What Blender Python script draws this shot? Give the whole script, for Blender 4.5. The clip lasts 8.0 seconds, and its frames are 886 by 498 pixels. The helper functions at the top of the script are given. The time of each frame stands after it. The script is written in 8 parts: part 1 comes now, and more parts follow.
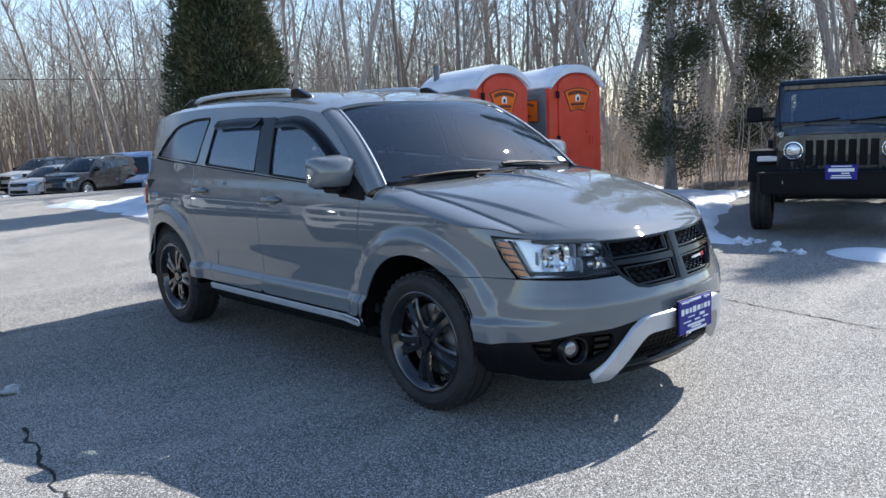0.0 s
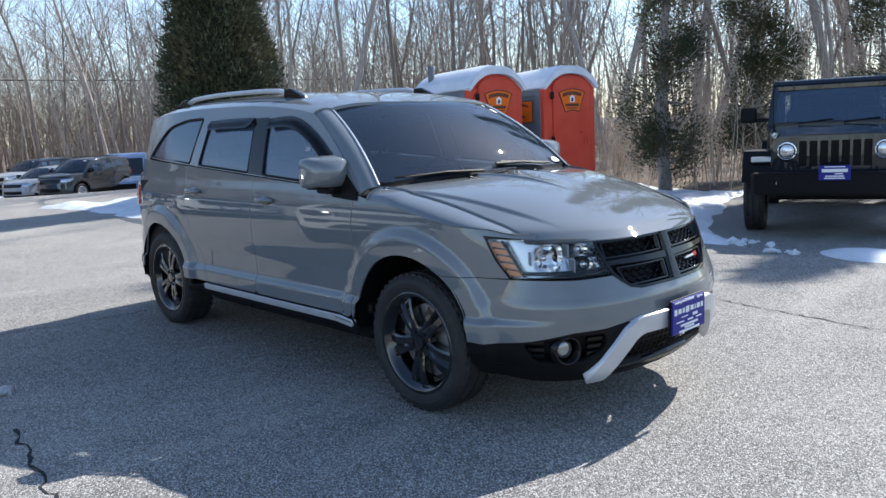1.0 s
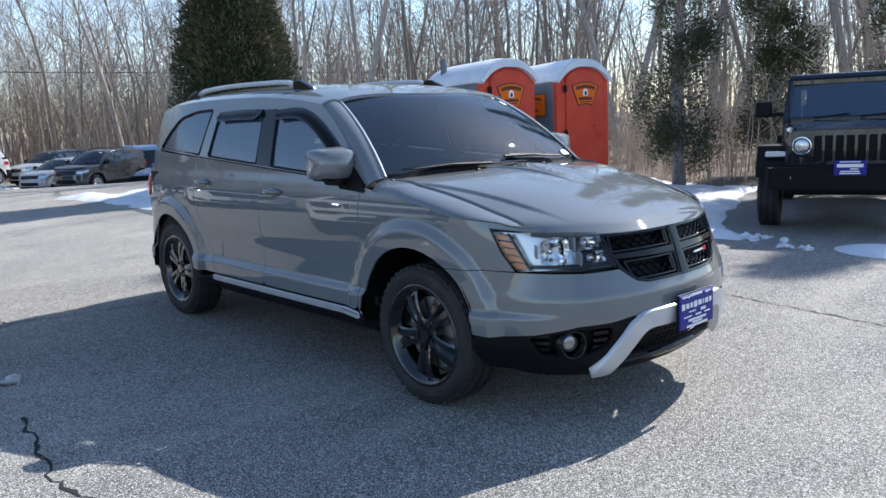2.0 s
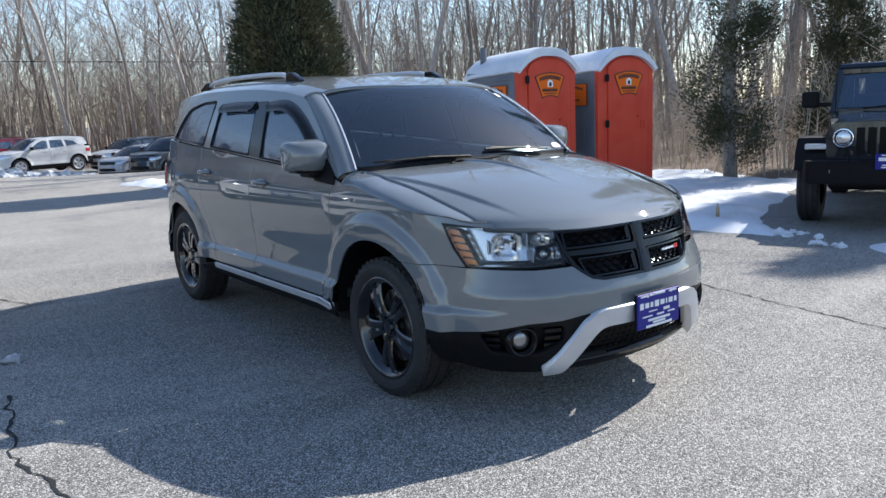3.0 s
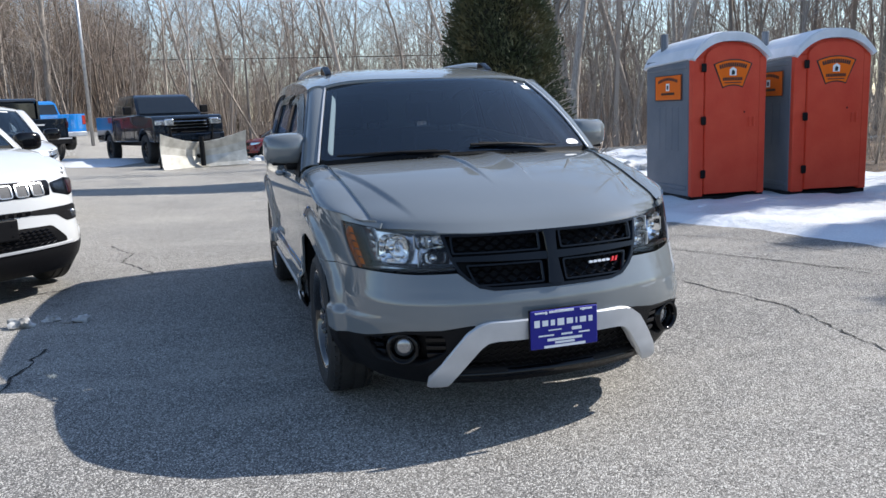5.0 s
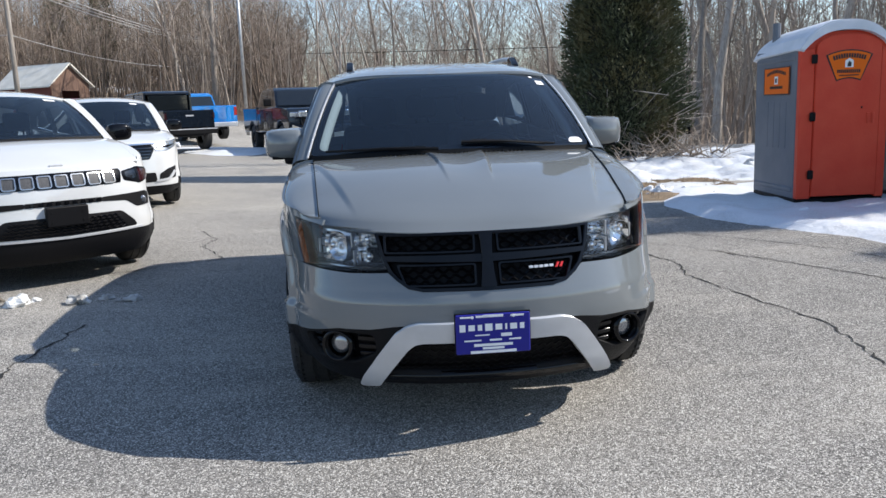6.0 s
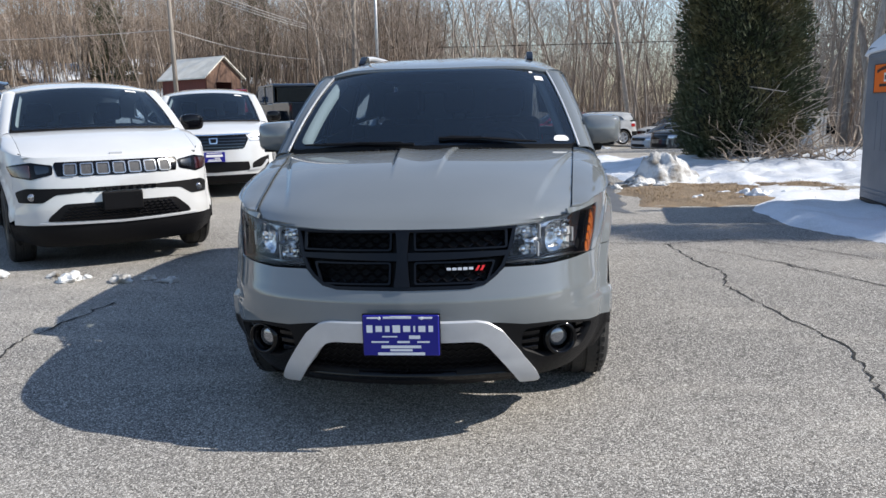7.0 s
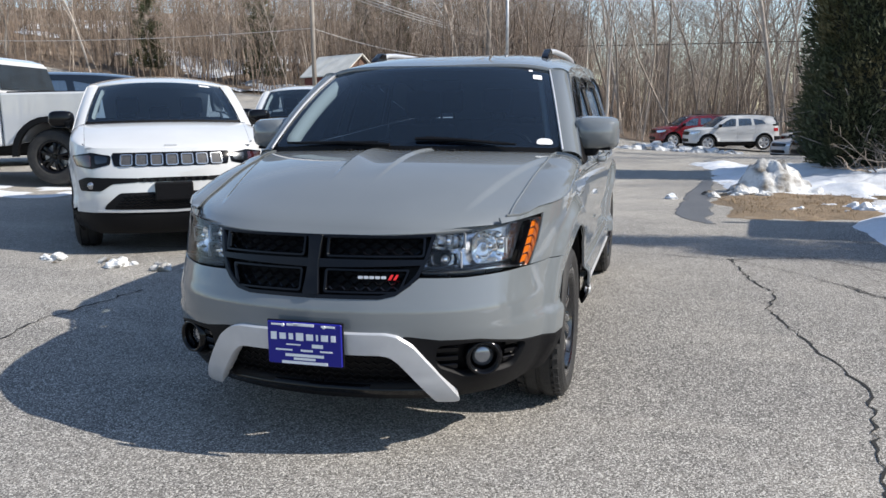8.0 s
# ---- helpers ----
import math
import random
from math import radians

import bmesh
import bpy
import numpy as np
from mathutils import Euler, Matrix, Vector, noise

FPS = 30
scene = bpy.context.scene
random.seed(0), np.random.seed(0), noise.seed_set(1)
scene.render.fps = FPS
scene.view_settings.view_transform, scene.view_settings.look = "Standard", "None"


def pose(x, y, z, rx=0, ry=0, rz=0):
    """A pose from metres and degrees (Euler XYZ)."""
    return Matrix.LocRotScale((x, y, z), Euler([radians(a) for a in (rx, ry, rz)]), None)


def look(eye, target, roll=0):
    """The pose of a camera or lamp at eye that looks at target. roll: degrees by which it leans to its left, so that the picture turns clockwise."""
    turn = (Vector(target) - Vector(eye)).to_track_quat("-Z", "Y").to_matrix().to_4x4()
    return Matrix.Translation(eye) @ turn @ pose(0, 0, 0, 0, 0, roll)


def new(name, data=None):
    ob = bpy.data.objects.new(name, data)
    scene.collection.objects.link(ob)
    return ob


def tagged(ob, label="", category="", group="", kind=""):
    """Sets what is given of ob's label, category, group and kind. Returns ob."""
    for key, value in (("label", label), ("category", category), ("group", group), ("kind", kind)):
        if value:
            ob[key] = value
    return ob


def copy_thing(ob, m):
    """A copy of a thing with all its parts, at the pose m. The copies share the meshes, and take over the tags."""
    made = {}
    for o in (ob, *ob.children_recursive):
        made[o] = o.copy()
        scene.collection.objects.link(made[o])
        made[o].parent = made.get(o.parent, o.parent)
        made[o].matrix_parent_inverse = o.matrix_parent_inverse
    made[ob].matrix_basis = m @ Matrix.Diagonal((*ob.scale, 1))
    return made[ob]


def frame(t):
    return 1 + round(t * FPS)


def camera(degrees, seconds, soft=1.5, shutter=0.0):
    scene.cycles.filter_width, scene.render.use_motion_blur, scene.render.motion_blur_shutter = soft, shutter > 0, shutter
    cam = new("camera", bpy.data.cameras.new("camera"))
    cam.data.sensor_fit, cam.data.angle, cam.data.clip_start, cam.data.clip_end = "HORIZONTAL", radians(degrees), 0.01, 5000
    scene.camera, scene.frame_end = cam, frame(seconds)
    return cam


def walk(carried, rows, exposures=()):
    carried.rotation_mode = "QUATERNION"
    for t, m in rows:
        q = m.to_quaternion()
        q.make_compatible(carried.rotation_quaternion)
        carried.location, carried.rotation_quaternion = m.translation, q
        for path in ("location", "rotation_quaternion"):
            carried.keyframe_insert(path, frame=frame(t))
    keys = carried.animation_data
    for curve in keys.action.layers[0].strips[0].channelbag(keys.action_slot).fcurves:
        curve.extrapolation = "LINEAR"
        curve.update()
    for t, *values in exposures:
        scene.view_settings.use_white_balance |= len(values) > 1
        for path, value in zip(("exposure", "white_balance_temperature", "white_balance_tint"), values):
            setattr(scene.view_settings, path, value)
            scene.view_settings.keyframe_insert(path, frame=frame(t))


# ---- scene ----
cam = camera(58.6, 8.0)
PATH = [
    (0, (-3.477, -2.991, 1.432), (-2.129, -1.548, 1.117), -2.8),
    (0.5, (-3.469, -2.995, 1.426), (-2.117, -1.555, 1.114), -2.8),
    (1, (-3.465, -2.996, 1.427), (-2.108, -1.56, 1.114), -2.8),
    (1.5, (-3.462, -2.988, 1.43), (-2.11, -1.549, 1.11), -2.7),
    (1.7, (-3.46, -2.978, 1.422), (-2.113, -1.534, 1.1), -2.7),
    (2.8, (-3.114, -3.288, 1.411), (-1.891, -1.744, 1.066), -2.3),
    (3, (-2.991, -3.367, 1.418), (-1.808, -1.792, 1.07), -2.5),
    (3.5, (-2.648, -3.506, 1.393), (-1.586, -1.847, 1.045), -2.5),
    (4, (-2.254, -3.719, 1.372), (-1.337, -1.975, 1.029), -2.5),
    (4.5, (-1.84, -3.908, 1.366), (-1.091, -2.085, 1.026), -2.6),
    (5, (-1.398, -4.018, 1.365), (-0.835, -2.13, 1.023), -2.5),
    (5.2, (-1.21, -4.076, 1.335), (-0.726, -2.164, 1.001), -2.8),
    (6.3, (-0.204, -4.16, 1.358), (-0.124, -2.192, 1.009), -1.9),
    (6.5, (-0.011, -4.153, 1.337), (-0.002, -2.184, 0.989), -1.8),
    (7, (0.44, -4.086, 1.334), (0.271, -2.124, 0.984), -1.5),
    (7.5, (0.846, -3.9, 1.328), (0.503, -1.961, 0.979), -1.0),
    (8, (1.271, -3.739, 1.323), (0.761, -1.837, 0.976), -0.5),
]
walk(cam, [(t, look(eye, target, roll)) for t, eye, target, roll in PATH],
     [(0, 0.74, 6200, 10), (3, 0.66, 6300, 10), (5, 0.56, 6450, 10), (6.5, 0.46, 6650, 10), (8, 0.44, 6720, 10)])

# ---- light ----
SUN = Vector((1.25, 0.01, 1.0)).normalized()

world = bpy.data.worlds.new("sky")
scene.world = world
world.use_nodes = True
wn = world.node_tree
wbg = wn.nodes["Background"]
sky = wn.nodes.new("ShaderNodeTexSky")
sky.sky_type = "NISHITA"
sky.sun_disc = False
sky.sun_elevation = math.asin(SUN.z)
sky.sun_rotation = math.atan2(SUN.x, SUN.y)
sky.air_density, sky.dust_density, sky.ozone_density = 1.0, 0.3, 2.4
wtc = wn.nodes.new("ShaderNodeTexCoord")
wmap = wn.nodes.new("ShaderNodeMapping")
wmap.inputs["Scale"].default_value = (1.0, 1.0, 3.0)
wnoise = wn.nodes.new("ShaderNodeTexNoise")
wnoise.inputs["Scale"].default_value = 2.2
wnoise.inputs["Detail"].default_value = 7
wramp = wn.nodes.new("ShaderNodeMapRange")
wramp.inputs["From Min"].default_value, wramp.inputs["From Max"].default_value = 0.42, 0.72
wramp.inputs["To Min"].default_value, wramp.inputs["To Max"].default_value = 0.02, 0.34
wmix = wn.nodes.new("ShaderNodeMix")
wmix.data_type = "RGBA"
wmix.inputs[7].default_value = (6.6, 7.1, 7.9, 1)
wn.links.new(wtc.outputs["Generated"], wmap.inputs["Vector"])
wn.links.new(wmap.outputs["Vector"], wnoise.inputs["Vector"])
wn.links.new(wnoise.outputs["Fac"], wramp.inputs["Value"])
wsep = wn.nodes.new("ShaderNodeSeparateXYZ")
wlow = wn.nodes.new("ShaderNodeMapRange")
wlow.inputs["From Min"].default_value, wlow.inputs["From Max"].default_value = 0.1, 0.7
wlow.inputs["To Min"].default_value, wlow.inputs["To Max"].default_value = 1.0, 0.0
wmul = wn.nodes.new("ShaderNodeMath")
wmul.operation = "MULTIPLY"
wn.links.new(wtc.outputs["Generated"], wsep.inputs[0])
wn.links.new(wsep.outputs[2], wlow.inputs["Value"])
wn.links.new(wramp.outputs["Result"], wmul.inputs[0])
wn.links.new(wlow.outputs["Result"], wmul.inputs[1])
wn.links.new(wmul.outputs[0], wmix.inputs[0])
wn.links.new(sky.outputs["Color"], wmix.inputs[6])
wn.links.new(wmix.outputs[2], wbg.inputs["Color"])
wbg.inputs["Strength"].default_value = 0.15
sun_data = bpy.data.lights.new("sun", "SUN")
sun_data.energy, sun_data.angle, sun_data.color = 5.0, radians(0.5), (1.0, 0.955, 0.89)
sun = new("sun", sun_data)
sun.matrix_world = look(SUN * 60, (0, 0, 0))


# ---- materials ----
def bsdf_of(m):
    return m.node_tree.nodes["Principled BSDF"]


def surface(name, col, rough=0.6, metal=0.0, col2=None, scale=6.0, detail=4.0, mix=(0.35, 0.65), bump=0.0, bump_scale=60.0, coat=0.0, fine=None, fine_scale=200.0, fine_amount=0.3, spec=0.5, per_object=0.0, per_island=0.0, stretch=(1, 1, 1)):
    """Principled material: base colour blended with a second one by noise, a finer grain on top, and a bump."""
    m = bpy.data.materials.new(name)
    m.use_nodes = True
    nt = m.node_tree
    b = bsdf_of(m)
    b.inputs["Roughness"].default_value, b.inputs["Metallic"].default_value = rough, metal
    b.inputs["Specular IOR Level"].default_value = spec
    b.inputs["Coat Weight"].default_value, b.inputs["Coat Roughness"].default_value = coat, 0.03
    tc = nt.nodes.new("ShaderNodeTexCoord")
    mp = nt.nodes.new("ShaderNodeMapping")
    mp.inputs["Scale"].default_value = stretch
    nt.links.new(tc.outputs["Object"], mp.inputs["Vector"])

    def grain(sc, det, lo, hi):
        n = nt.nodes.new("ShaderNodeTexNoise")
        n.inputs["Scale"].default_value, n.inputs["Detail"].default_value = sc, det
        r = nt.nodes.new("ShaderNodeMapRange")
        r.inputs["From Min"].default_value, r.inputs["From Max"].default_value = lo, hi
        nt.links.new(mp.outputs["Vector"], n.inputs["Vector"])
        nt.links.new(n.outputs["Fac"], r.inputs["Value"])
        return r.outputs["Result"]

    def blend(fac, a, c):
        x = nt.nodes.new("ShaderNodeMix")
        x.data_type = "RGBA"
        nt.links.new(fac, x.inputs[0])
        for i, v in ((6, a), (7, c)):
            if isinstance(v, tuple):
                x.inputs[i].default_value = (*v, 1)
            else:
                nt.links.new(v, x.inputs[i])
        return x.outputs[2]

    out = None
    if col2:
        out = blend(grain(scale, detail, *mix), col, col2)
    if fine:
        f = grain(fine_scale, 2.0, 0.5 - 0.1 * fine_amount, 0.5 + 0.6 * fine_amount)
        out = blend(f, out if out else col, fine)
    if per_object or per_island:
        oi = nt.nodes.new("ShaderNodeObjectInfo" if per_object else "ShaderNodeNewGeometry")
        spread = per_object or per_island
        hs = nt.nodes.new("ShaderNodeHueSaturation")
        r = nt.nodes.new("ShaderNodeMapRange")
        r.inputs["To Min"].default_value, r.inputs["To Max"].default_value = 1 - spread, 1 + spread
        nt.links.new(oi.outputs["Random" if per_object else "Random Per Island"], r.inputs["Value"])
        nt.links.new(r.outputs["Result"], hs.inputs["Value"])
        if out:
            nt.links.new(out, hs.inputs["Color"])
        else:
            hs.inputs["Color"].default_value = (*col, 1)
        out = hs.outputs["Color"]
    if out:
        nt.links.new(out, b.inputs["Base Color"])
    else:
        b.inputs["Base Color"].default_value = (*col, 1)
    if bump:
        bp = nt.nodes.new("ShaderNodeBump")
        bp.inputs["Strength"].default_value, bp.inputs["Distance"].default_value = bump, 0.02
        nt.links.new(grain(bump_scale, 4.0, 0.2, 0.8), bp.inputs["Height"])
        nt.links.new(bp.outputs["Normal"], b.inputs["Normal"])
    return m


def glass(name, tint, rough=0.01, clear=0.5, ior=1.85, sky_veil=0.0):
    """A thin pane: tinted see-through with a glossy coat."""
    m = bpy.data.materials.new(name)
    m.use_nodes = True
    nt = m.node_tree
    nt.nodes.remove(bsdf_of(m))
    out = nt.nodes["Material Output"]
    tr = nt.nodes.new("ShaderNodeBsdfTransparent")
    tr.inputs["Color"].default_value = (*[c * clear for c in tint], 1)
    gl = nt.nodes.new("ShaderNodeBsdfGlossy")
    gl.inputs["Roughness"].default_value = rough
    fr = nt.nodes.new("ShaderNodeFresnel")
    fr.inputs["IOR"].default_value = ior
    mx = nt.nodes.new("ShaderNodeMixShader")
    nt.links.new(fr.outputs["Fac"], mx.inputs[0])
    nt.links.new(tr.outputs[0], mx.inputs[1])
    nt.links.new(gl.outputs[0], mx.inputs[2])
    # Blue diffuse share: reflected sky painted into the pane's colour.
    if sky_veil:
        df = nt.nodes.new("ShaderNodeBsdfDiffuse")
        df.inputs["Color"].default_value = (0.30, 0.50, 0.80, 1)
        veil_mix = nt.nodes.new("ShaderNodeMixShader")
        veil_mix.inputs[0].default_value = sky_veil
        nt.links.new(mx.outputs[0], veil_mix.inputs[1])
        nt.links.new(df.outputs[0], veil_mix.inputs[2])
        mx = veil_mix
    nt.links.new(mx.outputs[0], out.inputs["Surface"])
    return m


def asphalt(name):
    """Worn asphalt: pale stones in dark binder, mottled stains and bleached streaks."""
    m = bpy.data.materials.new(name)
    m.use_nodes = True
    nt = m.node_tree
    b = bsdf_of(m)
    b.inputs["Roughness"].default_value, b.inputs["Specular IOR Level"].default_value = 0.85, 0.2
    tc = nt.nodes.new("ShaderNodeTexCoord")

    def node(kind, **sockets):
        n = nt.nodes.new(kind)
        for k, v in sockets.items():
            n.inputs[k.replace("_", " ")].default_value = v
        return n

    def field(scale, detail, lo, hi, a, c, stretch=(1, 1, 1), turn=0.0):
        mp = node("ShaderNodeMapping", Scale=stretch, Rotation=(0, 0, turn))
        n = node("ShaderNodeTexNoise", Scale=scale, Detail=detail, Roughness=0.62)
        r = node("ShaderNodeMapRange", From_Min=lo, From_Max=hi, To_Min=a, To_Max=c)
        nt.links.new(tc.outputs["Object"], mp.inputs["Vector"])
        nt.links.new(mp.outputs["Vector"], n.inputs["Vector"])
        nt.links.new(n.outputs["Fac"], r.inputs["Value"])
        return r.outputs["Result"]

    def blend(fac, a, c, mode="MIX"):
        x = nt.nodes.new("ShaderNodeMix")
        x.data_type, x.blend_type = "RGBA", mode
        for k, v in ((0, fac), (6, a), (7, c)):
            if isinstance(v, tuple):
                x.inputs[k].default_value = (*v, 1)
            elif isinstance(v, float):
                x.inputs[k].default_value = v
            else:
                nt.links.new(v, x.inputs[k])
        return x.outputs[2]

    col = blend(field(0.33, 8, 0.34, 0.66, 0.0, 1.0), (0.142, 0.137, 0.131), (0.262, 0.248, 0.226))
    col = blend(field(0.9, 9, 0.50, 0.66, 0.0, 0.55, (0.45, 1.6, 1), 0.5), col, (0.37, 0.345, 0.305))
    col = blend(field(2.6, 9, 0.52, 0.70, 0.0, 0.6), col, (0.125, 0.120, 0.117))
    # salt-bleached lane behind the parking row
    pos = nt.nodes.new("ShaderNodeSeparateXYZ")
    nt.links.new(tc.outputs["Object"], pos.inputs[0])
    lane = node("ShaderNodeMapRange", From_Min=2.5, From_Max=8.0, To_Min=0.0, To_Max=0.6)
    nt.links.new(pos.outputs[1], lane.inputs["Value"])
    both = node("ShaderNodeMath")
    both.operation = "MULTIPLY"
    nt.links.new(lane.outputs["Result"], both.inputs[0])
    nt.links.new(field(0.7, 8, 0.30, 0.62, 0.25, 1.0), both.inputs[1])
    col = blend(both.outputs[0], col, (0.40, 0.372, 0.322))
    vor = node("ShaderNodeTexVoronoi", Scale=185.0)
    nt.links.new(tc.outputs["Object"], vor.inputs["Vector"])
    sep = nt.nodes.new("ShaderNodeSeparateColor")
    nt.links.new(vor.outputs["Color"], sep.inputs[0])
    dark = node("ShaderNodeMapRange", From_Min=0.0, From_Max=0.75, To_Min=0.26, To_Max=1.16)
    nt.links.new(sep.outputs[0], dark.inputs["Value"])
    col = blend(1.0, col, dark.outputs["Result"], "MULTIPLY")
    stone = node("ShaderNodeMapRange", From_Min=0.72, From_Max=0.86, To_Min=0.0, To_Max=0.85)
    nt.links.new(sep.outputs[1], stone.inputs["Value"])
    col = blend(stone.outputs["Result"], col, (0.60, 0.575, 0.53))
    nt.links.new(col, b.inputs["Base Color"])
    bp = node("ShaderNodeBump", Strength=0.55, Distance=0.006)
    nt.links.new(vor.outputs["Distance"], bp.inputs["Height"])
    bp.invert = True
    nt.links.new(bp.outputs["Normal"], b.inputs["Normal"])
    return m


ASPHALT = asphalt("asphalt")
SNOW = surface("snow", (0.66, 0.69, 0.73), 0.55, col2=(0.50, 0.50, 0.49), scale=1.6, detail=8, mix=(0.45, 0.75), bump=0.5, bump_scale=9, fine=(0.74, 0.76, 0.79), fine_scale=60)
DIRTY_SNOW = surface("dirty_snow", (0.60, 0.61, 0.61), 0.7, col2=(0.12, 0.105, 0.085), scale=3.5, detail=10, mix=(0.46, 0.66), bump=0.8, bump_scale=14)
DEAD_GRASS = surface("dead_grass", (0.245, 0.175, 0.115), 0.95, col2=(0.15, 0.105, 0.07), scale=3.0, detail=8, bump=1.0, bump_scale=60, fine=(0.33, 0.26, 0.16), fine_scale=90)
LEAF_LITTER = surface("leaf_litter", (0.25, 0.185, 0.13), 0.95, col2=(0.14, 0.10, 0.07), scale=0.8, detail=9, bump=1.0, bump_scale=20, fine=(0.22, 0.16, 0.11), fine_scale=12)
CRACK = surface("crack_fill", (0.012, 0.012, 0.012), 0.9)
BARK = surface("bark", (0.42, 0.375, 0.335), 0.9, col2=(0.27, 0.235, 0.205), scale=3, detail=8, stretch=(6, 6, 1), bump=0.8, bump_scale=9, per_object=0.35)
DRY_BRUSH = surface("dry_brush", (0.50, 0.40, 0.30), 0.9, per_island=0.4)
TWIG = surface("twig", (0.315, 0.265, 0.222), 0.85, per_island=0.4)
THICKET_TWIG = surface("thicket_twig", (0.29, 0.237, 0.195), 0.9, per_island=0.45)
HILL_TWIG = surface("hill_twig", (0.16, 0.122, 0.095), 0.9, per_island=0.5)
CEDAR = surface("cedar_leaf", (0.052, 0.066, 0.030), 0.65, col2=(0.145, 0.120, 0.052), scale=1.1, detail=4, mix=(0.45, 0.75))
CEDAR_SHADE = surface("cedar_shade", (0.012, 0.018, 0.008), 0.9, col2=(0.02, 0.018, 0.01), scale=3)
POTTY_RED = surface("orange_plastic", (0.58, 0.052, 0.024), 0.5, col2=(0.64, 0.075, 0.035), spec=0.3, scale=3, detail=6, bump=0.08, bump_scale=30)
POTTY_GREY = surface("grey_plastic", (0.105, 0.125, 0.155), 0.55, col2=(0.14, 0.155, 0.18), scale=2.5, detail=6, bump=0.08, bump_scale=30)
POTTY_ROOF = surface("white_roof_plastic", (0.72, 0.74, 0.78), 0.5, col2=(0.60, 0.63, 0.67), scale=4, detail=5)
STICKER = surface("orange_sticker", (0.80, 0.145, 0.006), 0.5, spec=0.2)
BLACK_INK = surface("black_ink", (0.012, 0.012, 0.014), 0.5)
WHITE_INK = surface("white_ink", (0.8, 0.8, 0.8), 0.5)
BLACK_PLASTIC = surface("black_plastic", (0.006, 0.006, 0.007), 0.45, spec=0.15, bump=0.1, bump_scale=300)
RUBBER = surface("tyre_rubber", (0.013, 0.013, 0.014), 0.7, col2=(0.024, 0.023, 0.022), scale=14, bump=0.2, bump_scale=120)
GALV = surface("galvanised_steel", (0.45, 0.45, 0.45), 0.45, 0.8, col2=(0.33, 0.33, 0.34), scale=8)
POLE_WOOD = surface("weathered_pole_wood", (0.30, 0.27, 0.24), 0.9, col2=(0.19, 0.165, 0.14), scale=2, stretch=(8, 8, 0.6), bump=0.5, bump_scale=20)
CABLE = surface("cable_sheath", (0.03, 0.03, 0.03), 0.6)
BARN_RED = surface("barn_board", (0.16, 0.045, 0.035), 0.85, col2=(0.10, 0.035, 0.03), scale=2, stretch=(6, 6, 0.5))
TIN_ROOF = surface("tin_roof", (0.70, 0.67, 0.60), 0.6, col2=(0.58, 0.55, 0.48), scale=1.2)


# ---- mesh helpers ----
def obj(name, bm, material, parent=None, label="", smooth=False):
    me = bpy.data.meshes.new(name)
    bm.to_mesh(me)
    bm.free()
    for m in material if isinstance(material, (list, tuple)) else [material]:
        me.materials.append(m)
    if smooth:
        me.polygons.foreach_set("use_smooth", [True] * len(me.polygons))
    ob = new(name, me)
    if parent:
        ob.parent = parent
    if label:
        ob["label"] = label
    return ob


def part(name, bm, material, parent, label="", smooth=False):
    return obj(name, bm, material, parent, label, smooth)


def thing(name, m, label, category, group="", kind=""):
    e = new(name)
    e.matrix_world = m
    return tagged(e, label, category, group, kind)


def add_box(bm, x0, x1, y0, y1, z0, z1, bevel=0.0, seg=1, m=None):
    r = bmesh.ops.create_cube(bm, size=1)
    vs = r["verts"]
    bmesh.ops.scale(bm, vec=(x1 - x0, y1 - y0, z1 - z0), verts=vs)
    bmesh.ops.translate(bm, vec=((x0 + x1) / 2, (y0 + y1) / 2, (z0 + z1) / 2), verts=vs)
    if bevel:
        es = list({e for v in vs for e in v.link_edges})
        vs = list({v for f in bmesh.ops.bevel(bm, geom=es, offset=bevel, segments=seg, profile=0.5, affect="EDGES")["faces"] for v in f.verts} | {v for v in vs if v.is_valid})
    if m is not None:
        bmesh.ops.transform(bm, matrix=m, verts=vs)
    return vs


def box(x0, x1, y0, y1, z0, z1, bevel=0.0, seg=1):
    bm = bmesh.new()
    add_box(bm, x0, x1, y0, y1, z0, z1, bevel, seg)
    return bm


def add_tube(bm, pts, radii, sides=6, cap=True):
    """A tapered tube along points."""
    rings = []
    up = Vector((0.31, 0.17, 0.93))
    n = len(pts)
    for i, p in enumerate(pts):
        p = Vector(p)
        d = Vector(pts[min(i + 1, n - 1)]) - Vector(pts[max(i - 1, 0)])
        d.normalize()
        a = d.cross(up if abs(d.dot(up)) < 0.97 else Vector((1, 0, 0))).normalized()
        b = d.cross(a)
        r = radii[i] if isinstance(radii, (list, tuple)) else radii
        rings.append([bm.verts.new(p + a * (r * math.cos(k * math.tau / sides)) + b * (r * math.sin(k * math.tau / sides))) for k in range(sides)])
    for q, w in zip(rings, rings[1:]):
        for k in range(sides):
            bm.faces.new((q[k], q[(k + 1) % sides], w[(k + 1) % sides], w[k]))
    if cap:
        bm.faces.new(rings[0][::-1])
        bm.faces.new(rings[-1])
    return rings


def tube(pts, radii, sides=6):
    bm = bmesh.new()
    add_tube(bm, pts, radii, sides)
    return bm


